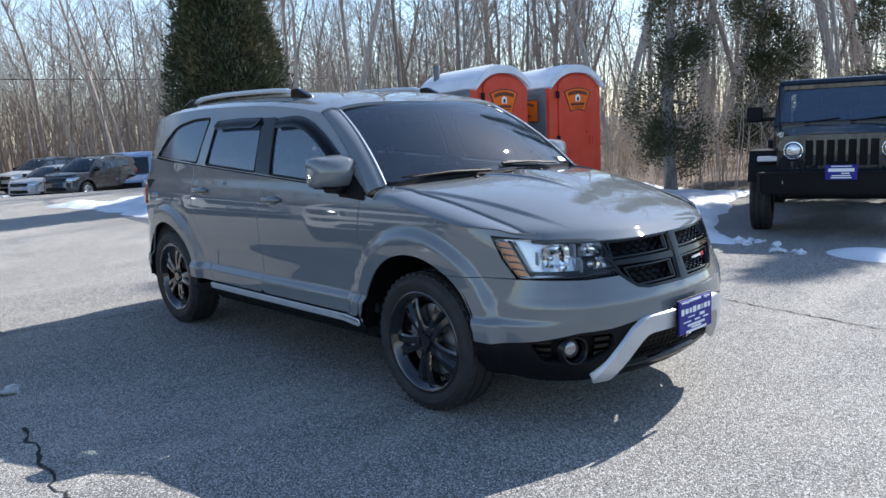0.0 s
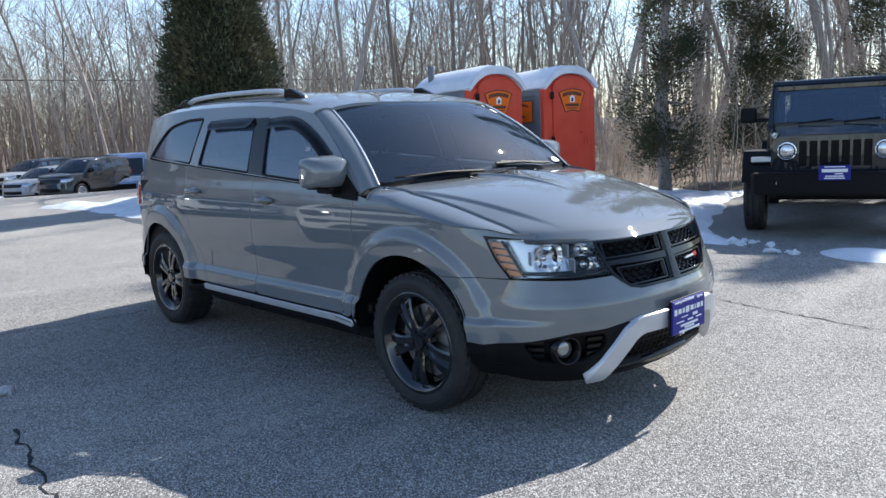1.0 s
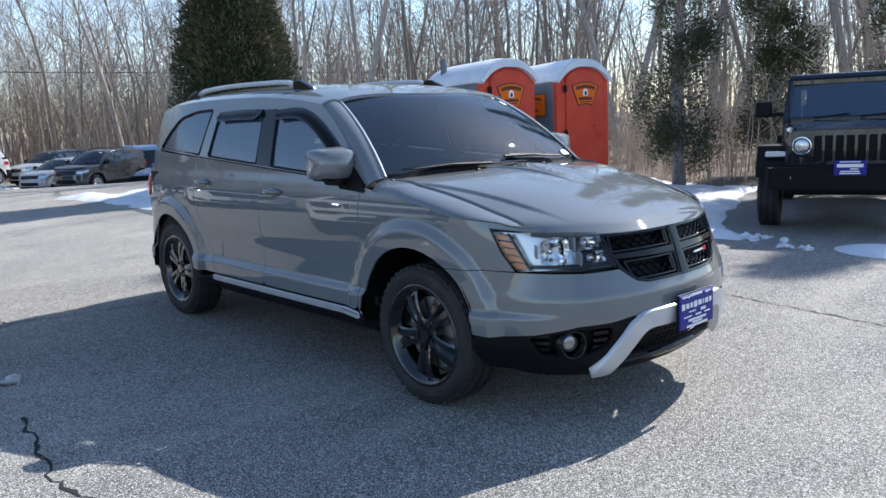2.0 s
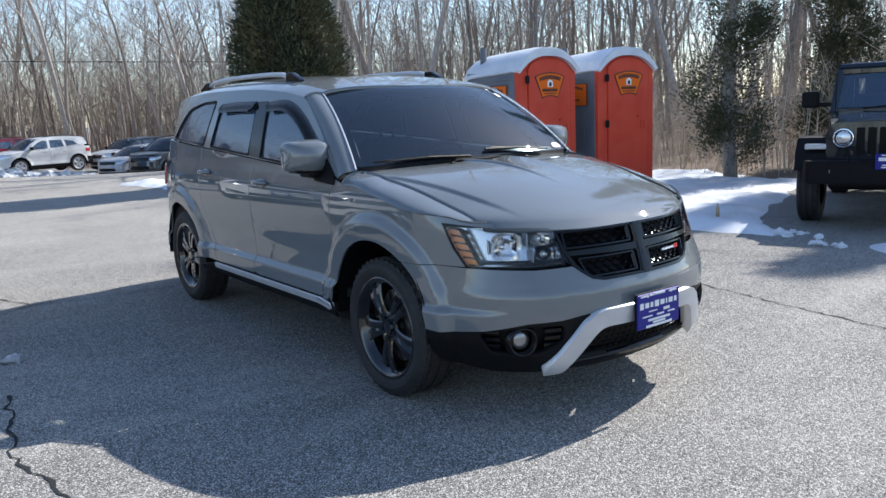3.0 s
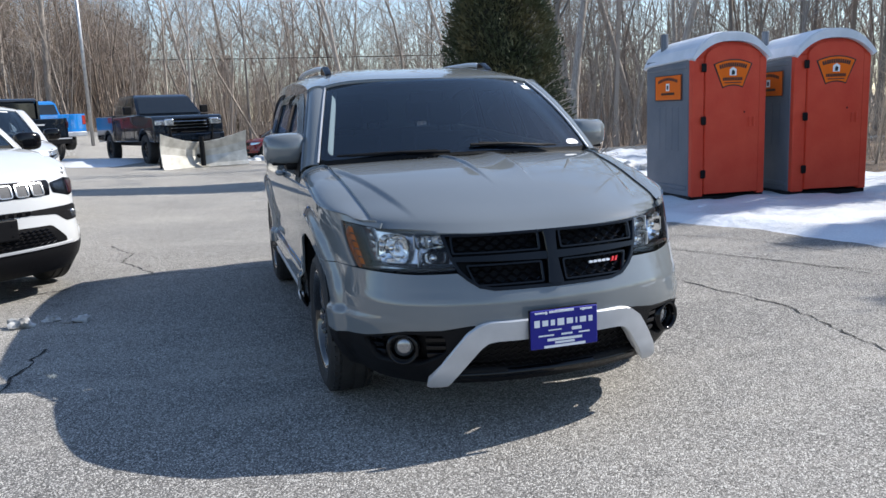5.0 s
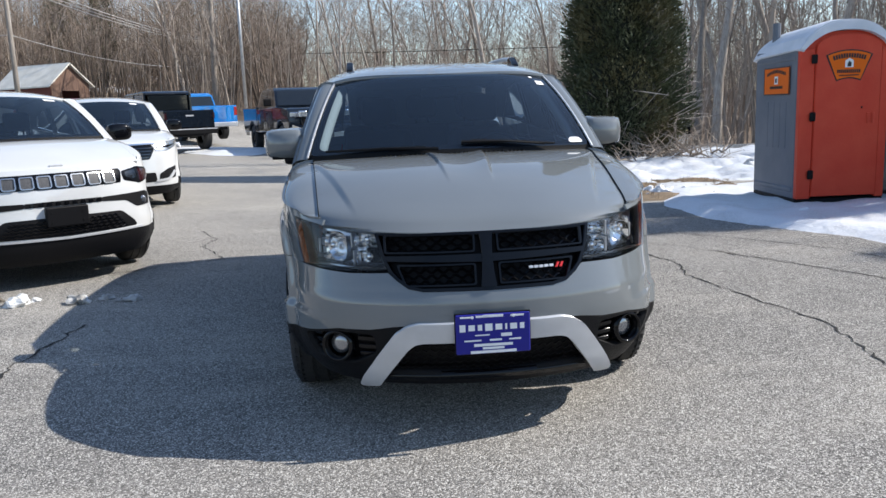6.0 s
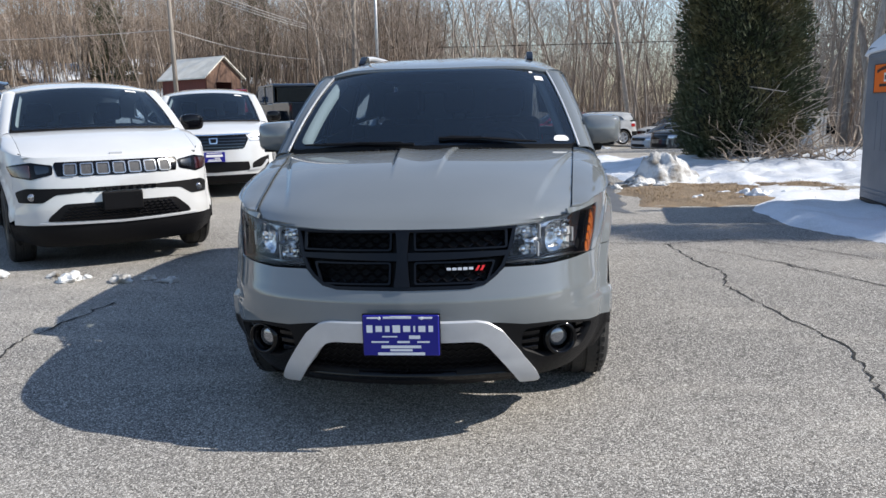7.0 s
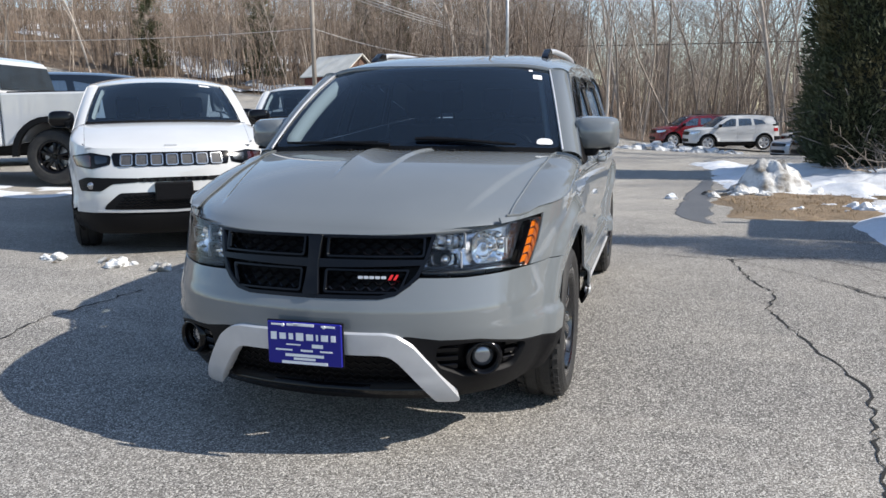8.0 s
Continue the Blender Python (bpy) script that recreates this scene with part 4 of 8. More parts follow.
        return p0 * (1 - v) ** 2 + p1 * 2 * v * (1 - v) + b * v * v


def arc(cy, cz, r, a0, a1, n=18):
    return [(cy + r * math.cos(radians(a0 + (a1 - a0) * i / n)), cz + r * math.sin(radians(a0 + (a1 - a0) * i / n))) for i in range(n + 1)]


# ---- wheels ----
def lathe(bm, profile, seg=48):
    """Turn a profile of (x, radius) round the x axis."""
    rings = []
    for k in range(seg):
        a = math.tau * k / seg
        rings.append([bm.verts.new((x, r * math.cos(a), r * math.sin(a))) for x, r in profile])
    for k in range(seg):
        q, w = rings[k], rings[(k + 1) % seg]
        for i in range(len(profile) - 1):
            bm.faces.new((q[i], q[i + 1], w[i + 1], w[i]))


def wheel(parent, m, R, rim_r, width, face, spokes=5, tread=True, caliper=True):
    """Wheel with its outer face towards +x."""
    w = new("wheel")
    w.parent = parent
    w.matrix_local = m
    h = width / 2
    bm = bmesh.new()
    sh = R - 0.012
    lathe(bm, [(-h * 0.9, rim_r + 0.004), (-h, rim_r + 0.03), (-h * 1.03, (R + rim_r) / 2), (-h * 0.95, R - 0.03), (-h * 0.80, sh), (-h * 0.62, R), (-h * 0.60, R - 0.009), (-h * 0.52, R - 0.009), (-h * 0.50, R), (-h * 0.1, R), (-h * 0.08, R - 0.009), (h * 0.08, R - 0.009), (h * 0.1, R), (h * 0.50, R), (h * 0.52, R - 0.009), (h * 0.60, R - 0.009), (h * 0.62, R), (h * 0.80, sh), (h * 0.95, R - 0.03), (h * 1.03, (R + rim_r) / 2), (h, rim_r + 0.03), (h * 0.9, rim_r + 0.004)], 56)
    bmesh.ops.recalc_face_normals(bm, faces=bm.faces[:])
    ty = part("tyre", bm, RUBBER, w, "black rubber tyre", smooth=False)
    if tread:
        bm = bmesh.new()
        for k in range(44):
            for sx in (-1, 1):
                mm = Matrix.Rotation(math.tau * (k + 0.25 * sx) / 44, 4, "X")
                add_box(bm, sx * h * 0.69 - 0.020, sx * h * 0.69 + 0.014, -0.0135, 0.0135, R - 0.022, R - 0.004, m=mm)
        b = part("tread", bm, RUBBER, w)
        b["kind"] = "stuff"
    bm = bmesh.new()
    lathe(bm, [(-h * 0.85, rim_r - 0.01), (-h * 0.85, rim_r + 0.006), (-h * 0.5, rim_r - 0.03), (h * 0.55, rim_r - 0.03), (h * 0.78, rim_r - 0.012), (h * 0.86, rim_r + 0.008), (h * 0.93, rim_r + 0.006), (h * 0.93, rim_r - 0.008), (h * 0.80, rim_r - 0.022), (h * 0.5, rim_r - 0.045)], 56)
    bmesh.ops.recalc_face_normals(bm, faces=bm.faces[:])
    rim = part("rim", bm, face, w, smooth=True)
    step = math.tau / spokes
    for k in range(spokes):
        a = step * k + 0.3
        bm = bmesh.new()
        half_in, half_out = 0.036 * 5 / spokes, 0.078 * 5 / spokes
        L = rim_r - 0.02
        n = 6
        rows = []
        for i in range(n + 1):
            t = i / n
            r = 0.05 + (L - 0.05) * t
            hw = half_in + (half_out - half_in) * t ** 1.6
            x = h * 0.66 + 0.018 * math.sin(math.pi * t * 0.9) - 0.01 * t
            gro = 0.022 * sstep(0.15, 0.6, t)
            rows.append([bm.verts.new(Vector((xx, yy, r))) for xx, yy in ((x - 0.05, -hw), (x - 0.006, -hw), (x, -hw * 0.78), (x, -hw * 0.30), (x - gro, 0), (x, hw * 0.30), (x, hw * 0.78), (x - 0.006, hw), (x - 0.05, hw))])
        for q, r2 in zip(rows, rows[1:]):
            for i in range(8):
                bm.faces.new((q[i], q[i + 1], r2[i + 1], r2[i]))
        bmesh.ops.recalc_face_normals(bm, faces=bm.faces[:])
        bmesh.ops.transform(bm, matrix=Matrix.Rotation(a, 4, "X"), verts=bm.verts[:])
        part("spoke", bm, face, w)
        part("wheel_nut", tube([(h * 0.55, 0.057 * math.sin(a + step / 2), 0.057 * math.cos(a + step / 2)), (h * 0.74, 0.057 * math.sin(a + step / 2), 0.057 * math.cos(a + step / 2))], 0.011, 6), DARK_CHROME, w)
    bm = bmesh.new()
    lathe(bm, [(h * 0.3, 0.085), (h * 0.62, 0.082), (h * 0.66, 0.072), (h * 0.60, 0.040), (h * 0.74, 0.034), (h * 0.76, 0.0)], 24)
    part("hub", bm, face, w, smooth=False)
    bm = bmesh.new()
    lathe(bm, [(-0.01, 0.0), (-0.01, rim_r * 0.72), (0.012, rim_r * 0.72), (0.012, 0.0)], 32)
    part("brake_disc", bm, GALV, w, "grey steel brake disc")
    return w


def seat(parent, x, y, z):
    bm = bmesh.new()
    add_box(bm, x - 0.25, x + 0.25, y, y + 0.50, z, z + 0.16, 0.05, 3)
    part("seat_cushion", bm, SEAT, parent, smooth=True)
    bm = bmesh.new()
    add_box(bm, -0.25, 0.25, -0.07, 0.07, 0, 0.62, 0.06, 3)
    bmesh.ops.transform(bm, matrix=Matrix.Translation((x, y + 0.50, z + 0.1)) @ Matrix.Rotation(radians(-14), 4, "X"), verts=bm.verts[:])
    part("seat_back", bm, SEAT, parent, smooth=True)
    bm = bmesh.new()
    add_box(bm, -0.13, 0.13, -0.05, 0.05, 0.66, 0.86, 0.04, 3)
    add_box(bm, -0.06, -0.045, -0.01, 0.01, 0.58, 0.68)
    add_box(bm, 0.045, 0.06, -0.01, 0.01, 0.58, 0.68)
    bmesh.ops.transform(bm, matrix=Matrix.Translation((x, y + 0.50, z + 0.1)) @ Matrix.Rotation(radians(-12), 4, "X"), verts=bm.verts[:])
    part("headrest", bm, SEAT, parent, smooth=True)


def steering_wheel(parent, x, y, z, r=0.185):
    bm = bmesh.new()
    pts = [(r * math.cos(math.tau * k / 24), 0, r * math.sin(math.tau * k / 24)) for k in range(25)]
    add_tube(bm, pts, 0.015, 6, cap=False)
    add_box(bm, -r, r, -0.015, 0.015, -0.03, 0.03, 0.01)
    add_box(bm, -0.03, 0.03, -0.015, 0.015, -r, 0, 0.01)
    add_box(bm, -0.07, 0.07, -0.03, 0.02, -0.07, 0.06, 0.02)
    bmesh.ops.transform(bm, matrix=Matrix.Translation((x, y, z)) @ Matrix.Rotation(radians(-25), 4, "X"), verts=bm.verts[:])
    part("steering_wheel", bm, DASH, parent)


def wheel_house(parent, sh, y, s):
    """Dark liner inside a wheel arch."""
    bm = bmesh.new()
    r = sh.radius + 0.012
    ring = [(y + r * math.cos(radians(a)), sh.za + r * math.sin(radians(a))) for a in range(-5, 186, 10)]
    xo, xi = s * (sh.half(y) - 0.012), s * (sh.half(y) - 0.36)
    o = [bm.verts.new((xo, p[0], p[1])) for p in ring]
    i = [bm.verts.new((xi, p[0], p[1])) for p in ring]
    for k in range(len(ring) - 1):
        bm.faces.new((o[k], o[k + 1], i[k + 1], i[k]))
    bm.faces.new(i)
    part("wheel_arch_liner", bm, TRIM, parent, "black wheel arch liner")


# ---- the grey crossover ----
def grey_crossover(m):
    c = thing("crossover_car", m, "grey crossover with black wheels and silver front bar on asphalt", "car")
    WB = 2.891
    sh = Shell(
        plan=[(0, -1.02), (0.25, -1.0), (0.5, -0.93), (0.68, -0.82), (0.80, -0.67), (0.865, -0.48), (0.897, -0.25), (0.912, 0.1), (0.918, 0.6), (0.920, 1.5), (0.917, 2.6), (0.893, 3.1), (0.835, 3.45), (0.72, 3.70), (0.44, 3.85), (0, 3.88)],
        front=[(0.16, 0.14), (0.22, 0.085), (0.30, 0.035), (0.40, 0.012), (0.50, 0.0), (0.56, 0.003), (0.62, 0.022), (0.70, 0.052), (0.80, 0.085), (0.87, 0.112), (0.93, 0.15)],
        side=[(0.22, 0.08), (0.30, 0.035), (0.36, 0.006), (0.42, 0.0), (0.478, 0.0), (0.520, 0.027), (0.62, 0.025), (0.75, 0.008), (0.90, 0.0), (0.98, 0.004), (1.06, 0.020), (1.14, 0.040), (1.26, 0.058)],
        rear=[(0.22, 0.12), (0.35, 0.02), (0.6, 0.0), (0.75, 0.05), (1.0, 0.07), (1.2, 0.12)],
        wheels=(0.0, WB), radius=0.42, z_axle=0.362, belt=lambda y: 1.062 + 0.066 * y,
        hood=(0.703, -0.915, 0.285, 0.878, 0.775, 0.20, 0.09, 1.118, True),
        glass_=(0.805, 0.215, 0.085, 1.128, 0.652, 0.765, 0.13, 1.570),
        roof=[(0.72, 1.563), (0.95, 1.612), (1.3, 1.660), (1.8, 1.692), (2.4, 1.700), (3.0, 1.682), (3.5, 1.635), (3.7, 1.60)], crown=4.6, sag=0.030)
    P = GREY_PAINT
    sy, sx, zs, belt = sh.sy, sh.sx, sh.shoulder_z, sh.belt
    sh.hood_edge(0)
    RA = sh.radius
    arch_a = math.degrees(math.asin((0.70 - sh.za) / RA))

    def on_side(loop):
        return [(sy(y), z) for y, z in loop]

    # wings
    top = [(y, zs(y)) for y in np.linspace(0.26, -0.735, 21)]
    fender = arc(0, sh.za, RA, 180 - arch_a - 0.6, 8, 26) + [(0.425, 0.40), (0.430, 0.60), (0.425, 0.90), (0.405, 1.075), (0.30, zs(0.28) + 0.004)] + top + [(-0.733, 0.878), (-0.69, 0.883), (-0.64, 0.888), (-0.487, 0.902), (-0.545, 0.79), (-0.613, 0.705), (-0.46, 0.705)]
    doorf = [(0.438, 0.40), (1.497, 0.40), (1.503, 0.60), (1.492, 0.95), (1.470, belt(1.47) - 0.006), (0.413, belt(0.413) - 0.006), (0.433, 0.90), (0.438, 0.60)]
    doorr = [(1.505, 0.40), (2.165, 0.40), (2.235, 0.52), (2.30, 0.64), (2.385, 0.80), (2.425, 0.95), (2.420, belt(2.42) - 0.006), (1.478, belt(1.478) - 0.006), (1.500, 0.95), (1.511, 0.60)]
    quarter = [(2.173, 0.40)] + arc(WB, sh.za, RA, 174, 6, 30) + [(3.34, 0.42), (3.40, 0.70), (3.36, 0.86), (3.30, belt(3.2) - 0.006), (2.428, belt(2.428) - 0.006), (2.433, 0.95), (2.393, 0.80), (2.308, 0.64), (2.243, 0.52)]
    for mir in (False, True):
        panel("fender", sh.wrap, on_side(fender), P, c, mirrored=mir, du=0.018, dv=0.018)
        panel("fender_top", lambda u, v: sh.wing_top(u, v), [(-0.700, 0), (0.29, 0), (0.29, 1), (-0.700, 1)], P, c, mirrored=mir, du=0.06, dv=0.12, rim=0.01, flip=True)
        fd = panel("front_door", sh.wrap, rounded(on_side(doorf), [0.04, 0.04, 0, 0, 0.0, 0, 0, 0]), P, c, mirrored=mir, du=0.06, dv=0.014)
        rd = panel("rear_door", sh.wrap, rounded(on_side(doorr), [0.03, 0.03, 0, 0, 0, 0, 0, 0, 0, 0]), P, c, mirrored=mir, du=0.05, dv=0.014)
        panel("quarter_panel", sh.wrap, on_side(quarter), P, c, mirrored=mir, du=0.024, dv=0.022)
        sg = -1 if mir else 1
        for d, y in ((fd, 1.30), (rd, 2.27)):
            q = sh.wrap(sy(y), 1.005 + 0.03 * (y > 2))
            zc = q.z
            # Flat charcoal bulge: the hollow's shade is put into its colour.
            rec = bmesh.new()
            bmesh.ops.create_uvsphere(rec, u_segments=16, v_segments=8, radius=1)
            bmesh.ops.scale(rec, vec=(0.010, 0.085, 0.033), verts=rec.verts[:])
            bmesh.ops.translate(rec, vec=(sg * (q.x - 0.003), y, zc), verts=rec.verts[:])
            part("handle_recess", rec, DARK_PAINT, d, smooth=True)
            hb = bmesh.new()
            add_tube(hb, [(sg * (q.x + 0.004), y - 0.095, zc + 0.008), (sg * (q.x + 0.032), y - 0.06, zc + 0.010), (sg * (q.x + 0.036), y, zc + 0.010), (sg * (q.x + 0.032), y + 0.06, zc + 0.010), (sg * (q.x + 0.004), y + 0.095, zc + 0.008)], [0.012, 0.016, 0.017, 0.016, 0.012], 8)
            part("door_handle", hb, P, d, "grey body-coloured pull handle", smooth=True)
        # sill with silver strip
        panel("sill", sh.wrap, on_side([(0.415, 0.30), (2.46, 0.30), (2.46, 0.34), (2.17, 0.392), (0.44, 0.392), (0.405, 0.34)]), TRIM, c, "black plastic sill", mirrored=mir, du=0.2, dv=0.03)
        panel("sill_strip", lambda u, v: sh.wrap(u, v, 0.008), rounded(on_side([(0.43, 0.345), (2.22, 0.345), (2.22, 0.385), (0.43, 0.385)]), 0.015), SILVER_TRIM, c, "bright silver strip along the sill", mirrored=mir, du=0.2, dv=0.012, rim=0.03)
        # cabin side with openings
        ztop = lambda y: sh.roof_c(y) - 0.085
        edge = [(y, ztop(y)) for y in np.linspace(0.93, 3.36, 18)]
        outer = [(0.355, belt(0.355) + 0.002), (0.62, 1.315), (0.80, 1.452)] + edge + [(3.46, 1.42), (3.50, belt(3.4)), (3.1, belt(3.1) + 0.001)]
        wf = rounded([(0.515, belt(0.515) + 0.012), (1.372, belt(1.372) + 0.012), (1.415, 1.497), (1.16, 1.505), (0.90, 1.415), (0.62, 1.245), (0.52, 1.155)], [0.01, 0.02, 0.03, 0.05, 0.05, 0.04, 0.02])
        wr = rounded([(1.560, belt(1.56) + 0.012), (2.245, belt(2.245) + 0.012), (2.185, 1.515), (1.585, 1.515)], [0.02, 0.02, 0.05, 0.02])
        wq = rounded([(2.39, belt(2.39) + 0.012), (3.17, belt(3.17) + 0.008), (3.02, 1.38), (2.82, 1.50), (2.56, 1.54), (2.30, 1.545)], [0.02, 0.03, 0.08, 0.08, 0.06, 0.03])
        panel("window_surround", sh.cab, outer, P, c, "grey roof side and pillars round the windows", holes=[wf, wr, wq], mirrored=mir, du=0.06, dv=0.05, rim=0.02)
        pil = [(1.380, belt(1.38) + 0.008), (1.552, belt(1.55) + 0.008), (1.578, 1.52), (1.424, 1.52)]
        panel("pillar_cover", lambda y, z: sh.cab(y, z) + Vector((0.003, 0, 0)), pil, GLOSS_BLACK, c, "dark door pillar cover", mirrored=mir, du=0.2, dv=0.06, rim=0.004)
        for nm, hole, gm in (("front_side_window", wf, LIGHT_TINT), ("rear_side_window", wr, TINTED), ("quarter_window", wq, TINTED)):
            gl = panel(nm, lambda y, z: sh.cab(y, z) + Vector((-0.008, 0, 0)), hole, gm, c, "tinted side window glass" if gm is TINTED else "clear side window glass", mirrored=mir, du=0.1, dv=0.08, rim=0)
            seal = bmesh.new()
            pts = [sh.cab(y, z) + Vector((-0.002, 0, 0)) for y, z in hole]
            add_tube(seal, [(sg * p.x, p.y, p.z) for p in pts + pts[:1]], 0.009, 5, cap=False)
            part("window_seal", seal, TRIM, gl, "black rubber seal")
        # smoked rain guards over the two door windows
        for line in (([(0.60, 1.235), (0.88, 1.410), (1.13, 1.502), (1.412, 1.500)]), ([(1.588, 1.512), (1.9, 1.517), (2.18, 1.510)])):
            dense = catmull([(*q, 0) for q in line], 6)
            n = len(dense)
            bm = bmesh.new()
            prev = None
            for i, (y, z, _) in enumerate(dense):
                a = dense[max(0, i - 1)]
                b = dense[min(n - 1, i + 1)]
                d = Vector((b[0] - a[0], b[1] - a[1])).normalized()
                nn = Vector((d.y, -d.x))
                w = 0.052 * min(1.0, 0.4 + i / 3, 0.5 + (n - 1 - i) / 2)
                hi = sh.cab(y - nn.x * 0.012, z - nn.y * 0.012) + Vector((0.004, 0, 0))
                mi = sh.cab(y + nn.x * w * 0.5, z + nn.y * w * 0.5) + Vector((0.022, 0, 0))
                lo = sh.cab(y + nn.x * w, z + nn.y * w) + Vector((0.026, 0, 0))
                q = [bm.verts.new((sg * p.x, p.y, p.z)) for p in (hi, mi, lo)]
                if prev:
                    for k in range(2):
                        bm.faces.new((prev[k], prev[k + 1], q[k + 1], q[k]))
                prev = q
            bmesh.ops.solidify(bm, geom=bm.faces[:], thickness=0.003)
            part("rain_guard", bm, GLOSS_BLACK, c, "smoked plastic rain guard over the window", smooth=True)
        # windscreen pillar
        def pillar(t, v, sg=1):
            a = sh.shield(1.0, t)
            y = 0.355 + (0.93 - 0.355) * t
            z = belt(0.355) + (ztop(0.93) - belt(0.355)) * t + 0.035 * math.sin(math.pi * t)
            b = sh.cab(y, z)
            mid = a.lerp(b, 0.5) + Vector((0.022, -0.02, 0.024))
            return a * (1 - v) ** 2 + mid * 2 * v * (1 - v) + b * v * v
        panel("windscreen_pillar", pillar, [(-0.02, 0), (1.0, 0), (1.0, 1), (-0.02, 1)], P, c, mirrored=mir, du=0.1, dv=0.15, rim=0.01)
        bm = bmesh.new()
        add_tube(bm, [(sg * q.x, q.y, q.z) for q in (sh.shield(1.0, t) + Vector((0.003, -0.004, 0.004)) for t in np.linspace(0.0, 1.0, 9))], 0.006, 5)
        part("windscreen_moulding", bm, SILVER_TRIM, c, "thin bright windscreen moulding")
        add = bmesh.new()
        add_tube(add, [(sg * q.x, q.y, q.z) for q in (sh.shield(0.955, t) + Vector((0, 0.06, -0.035)) for t in np.linspace(0.02, 0.97, 8))], 0.046, 8)
        part("pillar_trim", add, PILLAR_TRIM, c, "pale inner pillar trim", smooth=True)
        # mirror
        q = Vector((0.950, 0.60, 1.195))
        mb = bmesh.new()
        bmesh.ops.create_cube(mb, size=1)
        bmesh.ops.subdivide_edges(mb, edges=mb.edges[:], cuts=5, use_grid_fill=True)
        for v in mb.verts:
            x, y, z = v.co * 2
            k = (abs(x) ** 6 + abs(z) ** 6) ** (1 / 6)
            mx = max(abs(x), abs(z))
            f = mx / k if k > 1e-6 else 1
            x, z = x * f, z * f
            bulge = 1 - 0.22 * max(0, -y) * (x * x * 0.6 + z * z * 0.5)
            yy = y * 0.075 * (1 - 0.22 * x) - 0.035 * (1 - x * x) * (1 - z * z) * (y < 0)
            v.co = (x * 0.120 * bulge, yy, z * 0.088 * bulge * (1 - 0.06 * x))
        bmesh.ops.translate(mb, vec=q, verts=mb.verts[:])
        if mir:
            bmesh.ops.scale(mb, vec=(-1, 1, 1), verts=mb.verts[:])
            bmesh.ops.reverse_faces(mb, faces=mb.faces[:])
        mo = part("door_mirror", mb, P, c, "grey door mirror on a black arm", smooth=True)
        ab = bmesh.new()
        add_box(ab, 0.82, 0.96, 0.53, 0.68, 1.075, 1.130, 0.02, 2)
        add_box(ab, 0.80, 0.865, 0.44, 0.68, 1.075, 1.19, 0.025, 2)
        add_box(ab, 0.87, 1.03, 0.55, 0.66, 1.105, 1.122, 0.006, 2)
        if mir:
            bmesh.ops.scale(ab, vec=(-1, 1, 1), verts=ab.verts[:])
            bmesh.ops.reverse_faces(ab, faces=ab.faces[:])
        part("mirror_arm", ab, TRIM, mo, "black plastic mirror arm")
        panel("mirror_sail", lambda y, z: sh.cab(y, z) + Vector((0.010, 0, 0)), rounded([(0.37, belt(0.37) - 0.045), (0.60, belt(0.60) - 0.045), (0.62, 1.20), (0.575, 1.232), (0.48, 1.165), (0.385, 1.095)], 0.02), TRIM, mo, "black corner cover of the mirror", mirrored=mir, du=0.06, dv=0.06, rim=0.015)
        gb = box(0.860, 1.045, 0.674, 0.679, 1.128, 1.265, 0.002)
        if mir:
            bmesh.ops.scale(gb, vec=(-1, 1, 1), verts=gb.verts[:])
            bmesh.ops.reverse_faces(gb, faces=gb.faces[:])
        part("mirror_glass", gb, CHROME, mo, "mirror glass")
        # roof rail
        x0 = 0.565
        rail = [(y, sh.roof(x0 / sh.roof_edge(y).x, y).z) for y in np.linspace(1.42, 2.98, 10)]
        rb = bmesh.new()
        pts = [(sg * x0, y, z + 0.038 - 0.03 * (abs(t) ** 10)) for (y, z), t in zip(rail, np.linspace(-1, 1, 10))]
        add_tube(rb, pts, 0.017, 8)
        rl = part("roof_rail", rb, SILVER_TRIM, c, "silver roof rail with black feet", smooth=True)
        for y0, y1 in ((1.30, 1.52), (2.90, 3.10)):
            z0, z1 = sh.roof(x0 / 0.72, y0).z, sh.roof(x0 / 0.72, y1).z
            out = [(y0, z0 - 0.01), (y1, z1 - 0.01), (y1 - 0.01, z1 + (0.048 if y0 < 2 else 0.015)), (y1 - 0.08, z1 + 0.050 if y0 < 2 else z1 + 0.04), (y0 + 0.06, z0 + (0.036 if y0 < 2 else 0.050)), (y0 + 0.01, z0 + (0.012 if y0 < 2 else 0.046))]
            fb = prism(out, 0, sg * x0 - 0.022, sg * x0 + 0.022, 0.008, 2)
            part("rail_foot", fb, GLOSS_BLACK, rl, "black plastic rail foot")
        # front lamp
        def lamp_fn(d):
            return lambda u, z: sh.wrap(u, z, -d)
        lens = rounded([(sx(0.435), 0.700), (sx(0.60), 0.694), (sy(-0.625), 0.704), (sy(-0.553), 0.79), (sy(-0.491), 0.898), (sy(-0.64), 0.884), (sy(-0.73), 0.874), (sx(0.62), 0.864), (sx(0.512), 0.856)], [0.015, 0, 0.02, 0, 0.015, 0, 0, 0, 0.01], 4)
        la = panel("headlamp", lamp_fn(0.085), [(u, 0.690 + (z - 0.70) * 0.94) for u, z in lens], LAMP_BACK, c, "clear headlamp with black bezel and amber side marker", mirrored=mir, du=0.06, dv=0.06, rim=-0.08)
        panel("lamp_bezel", lamp_fn(0.045), rounded([(sx(0.445), 0.705), (sy(-0.66), 0.709), (sy(-0.64), 0.727), (sx(0.448), 0.722)], 0.006), GLOSS_BLACK, la, mirrored=mir, rim=0.03, du=0.05, dv=0.02)
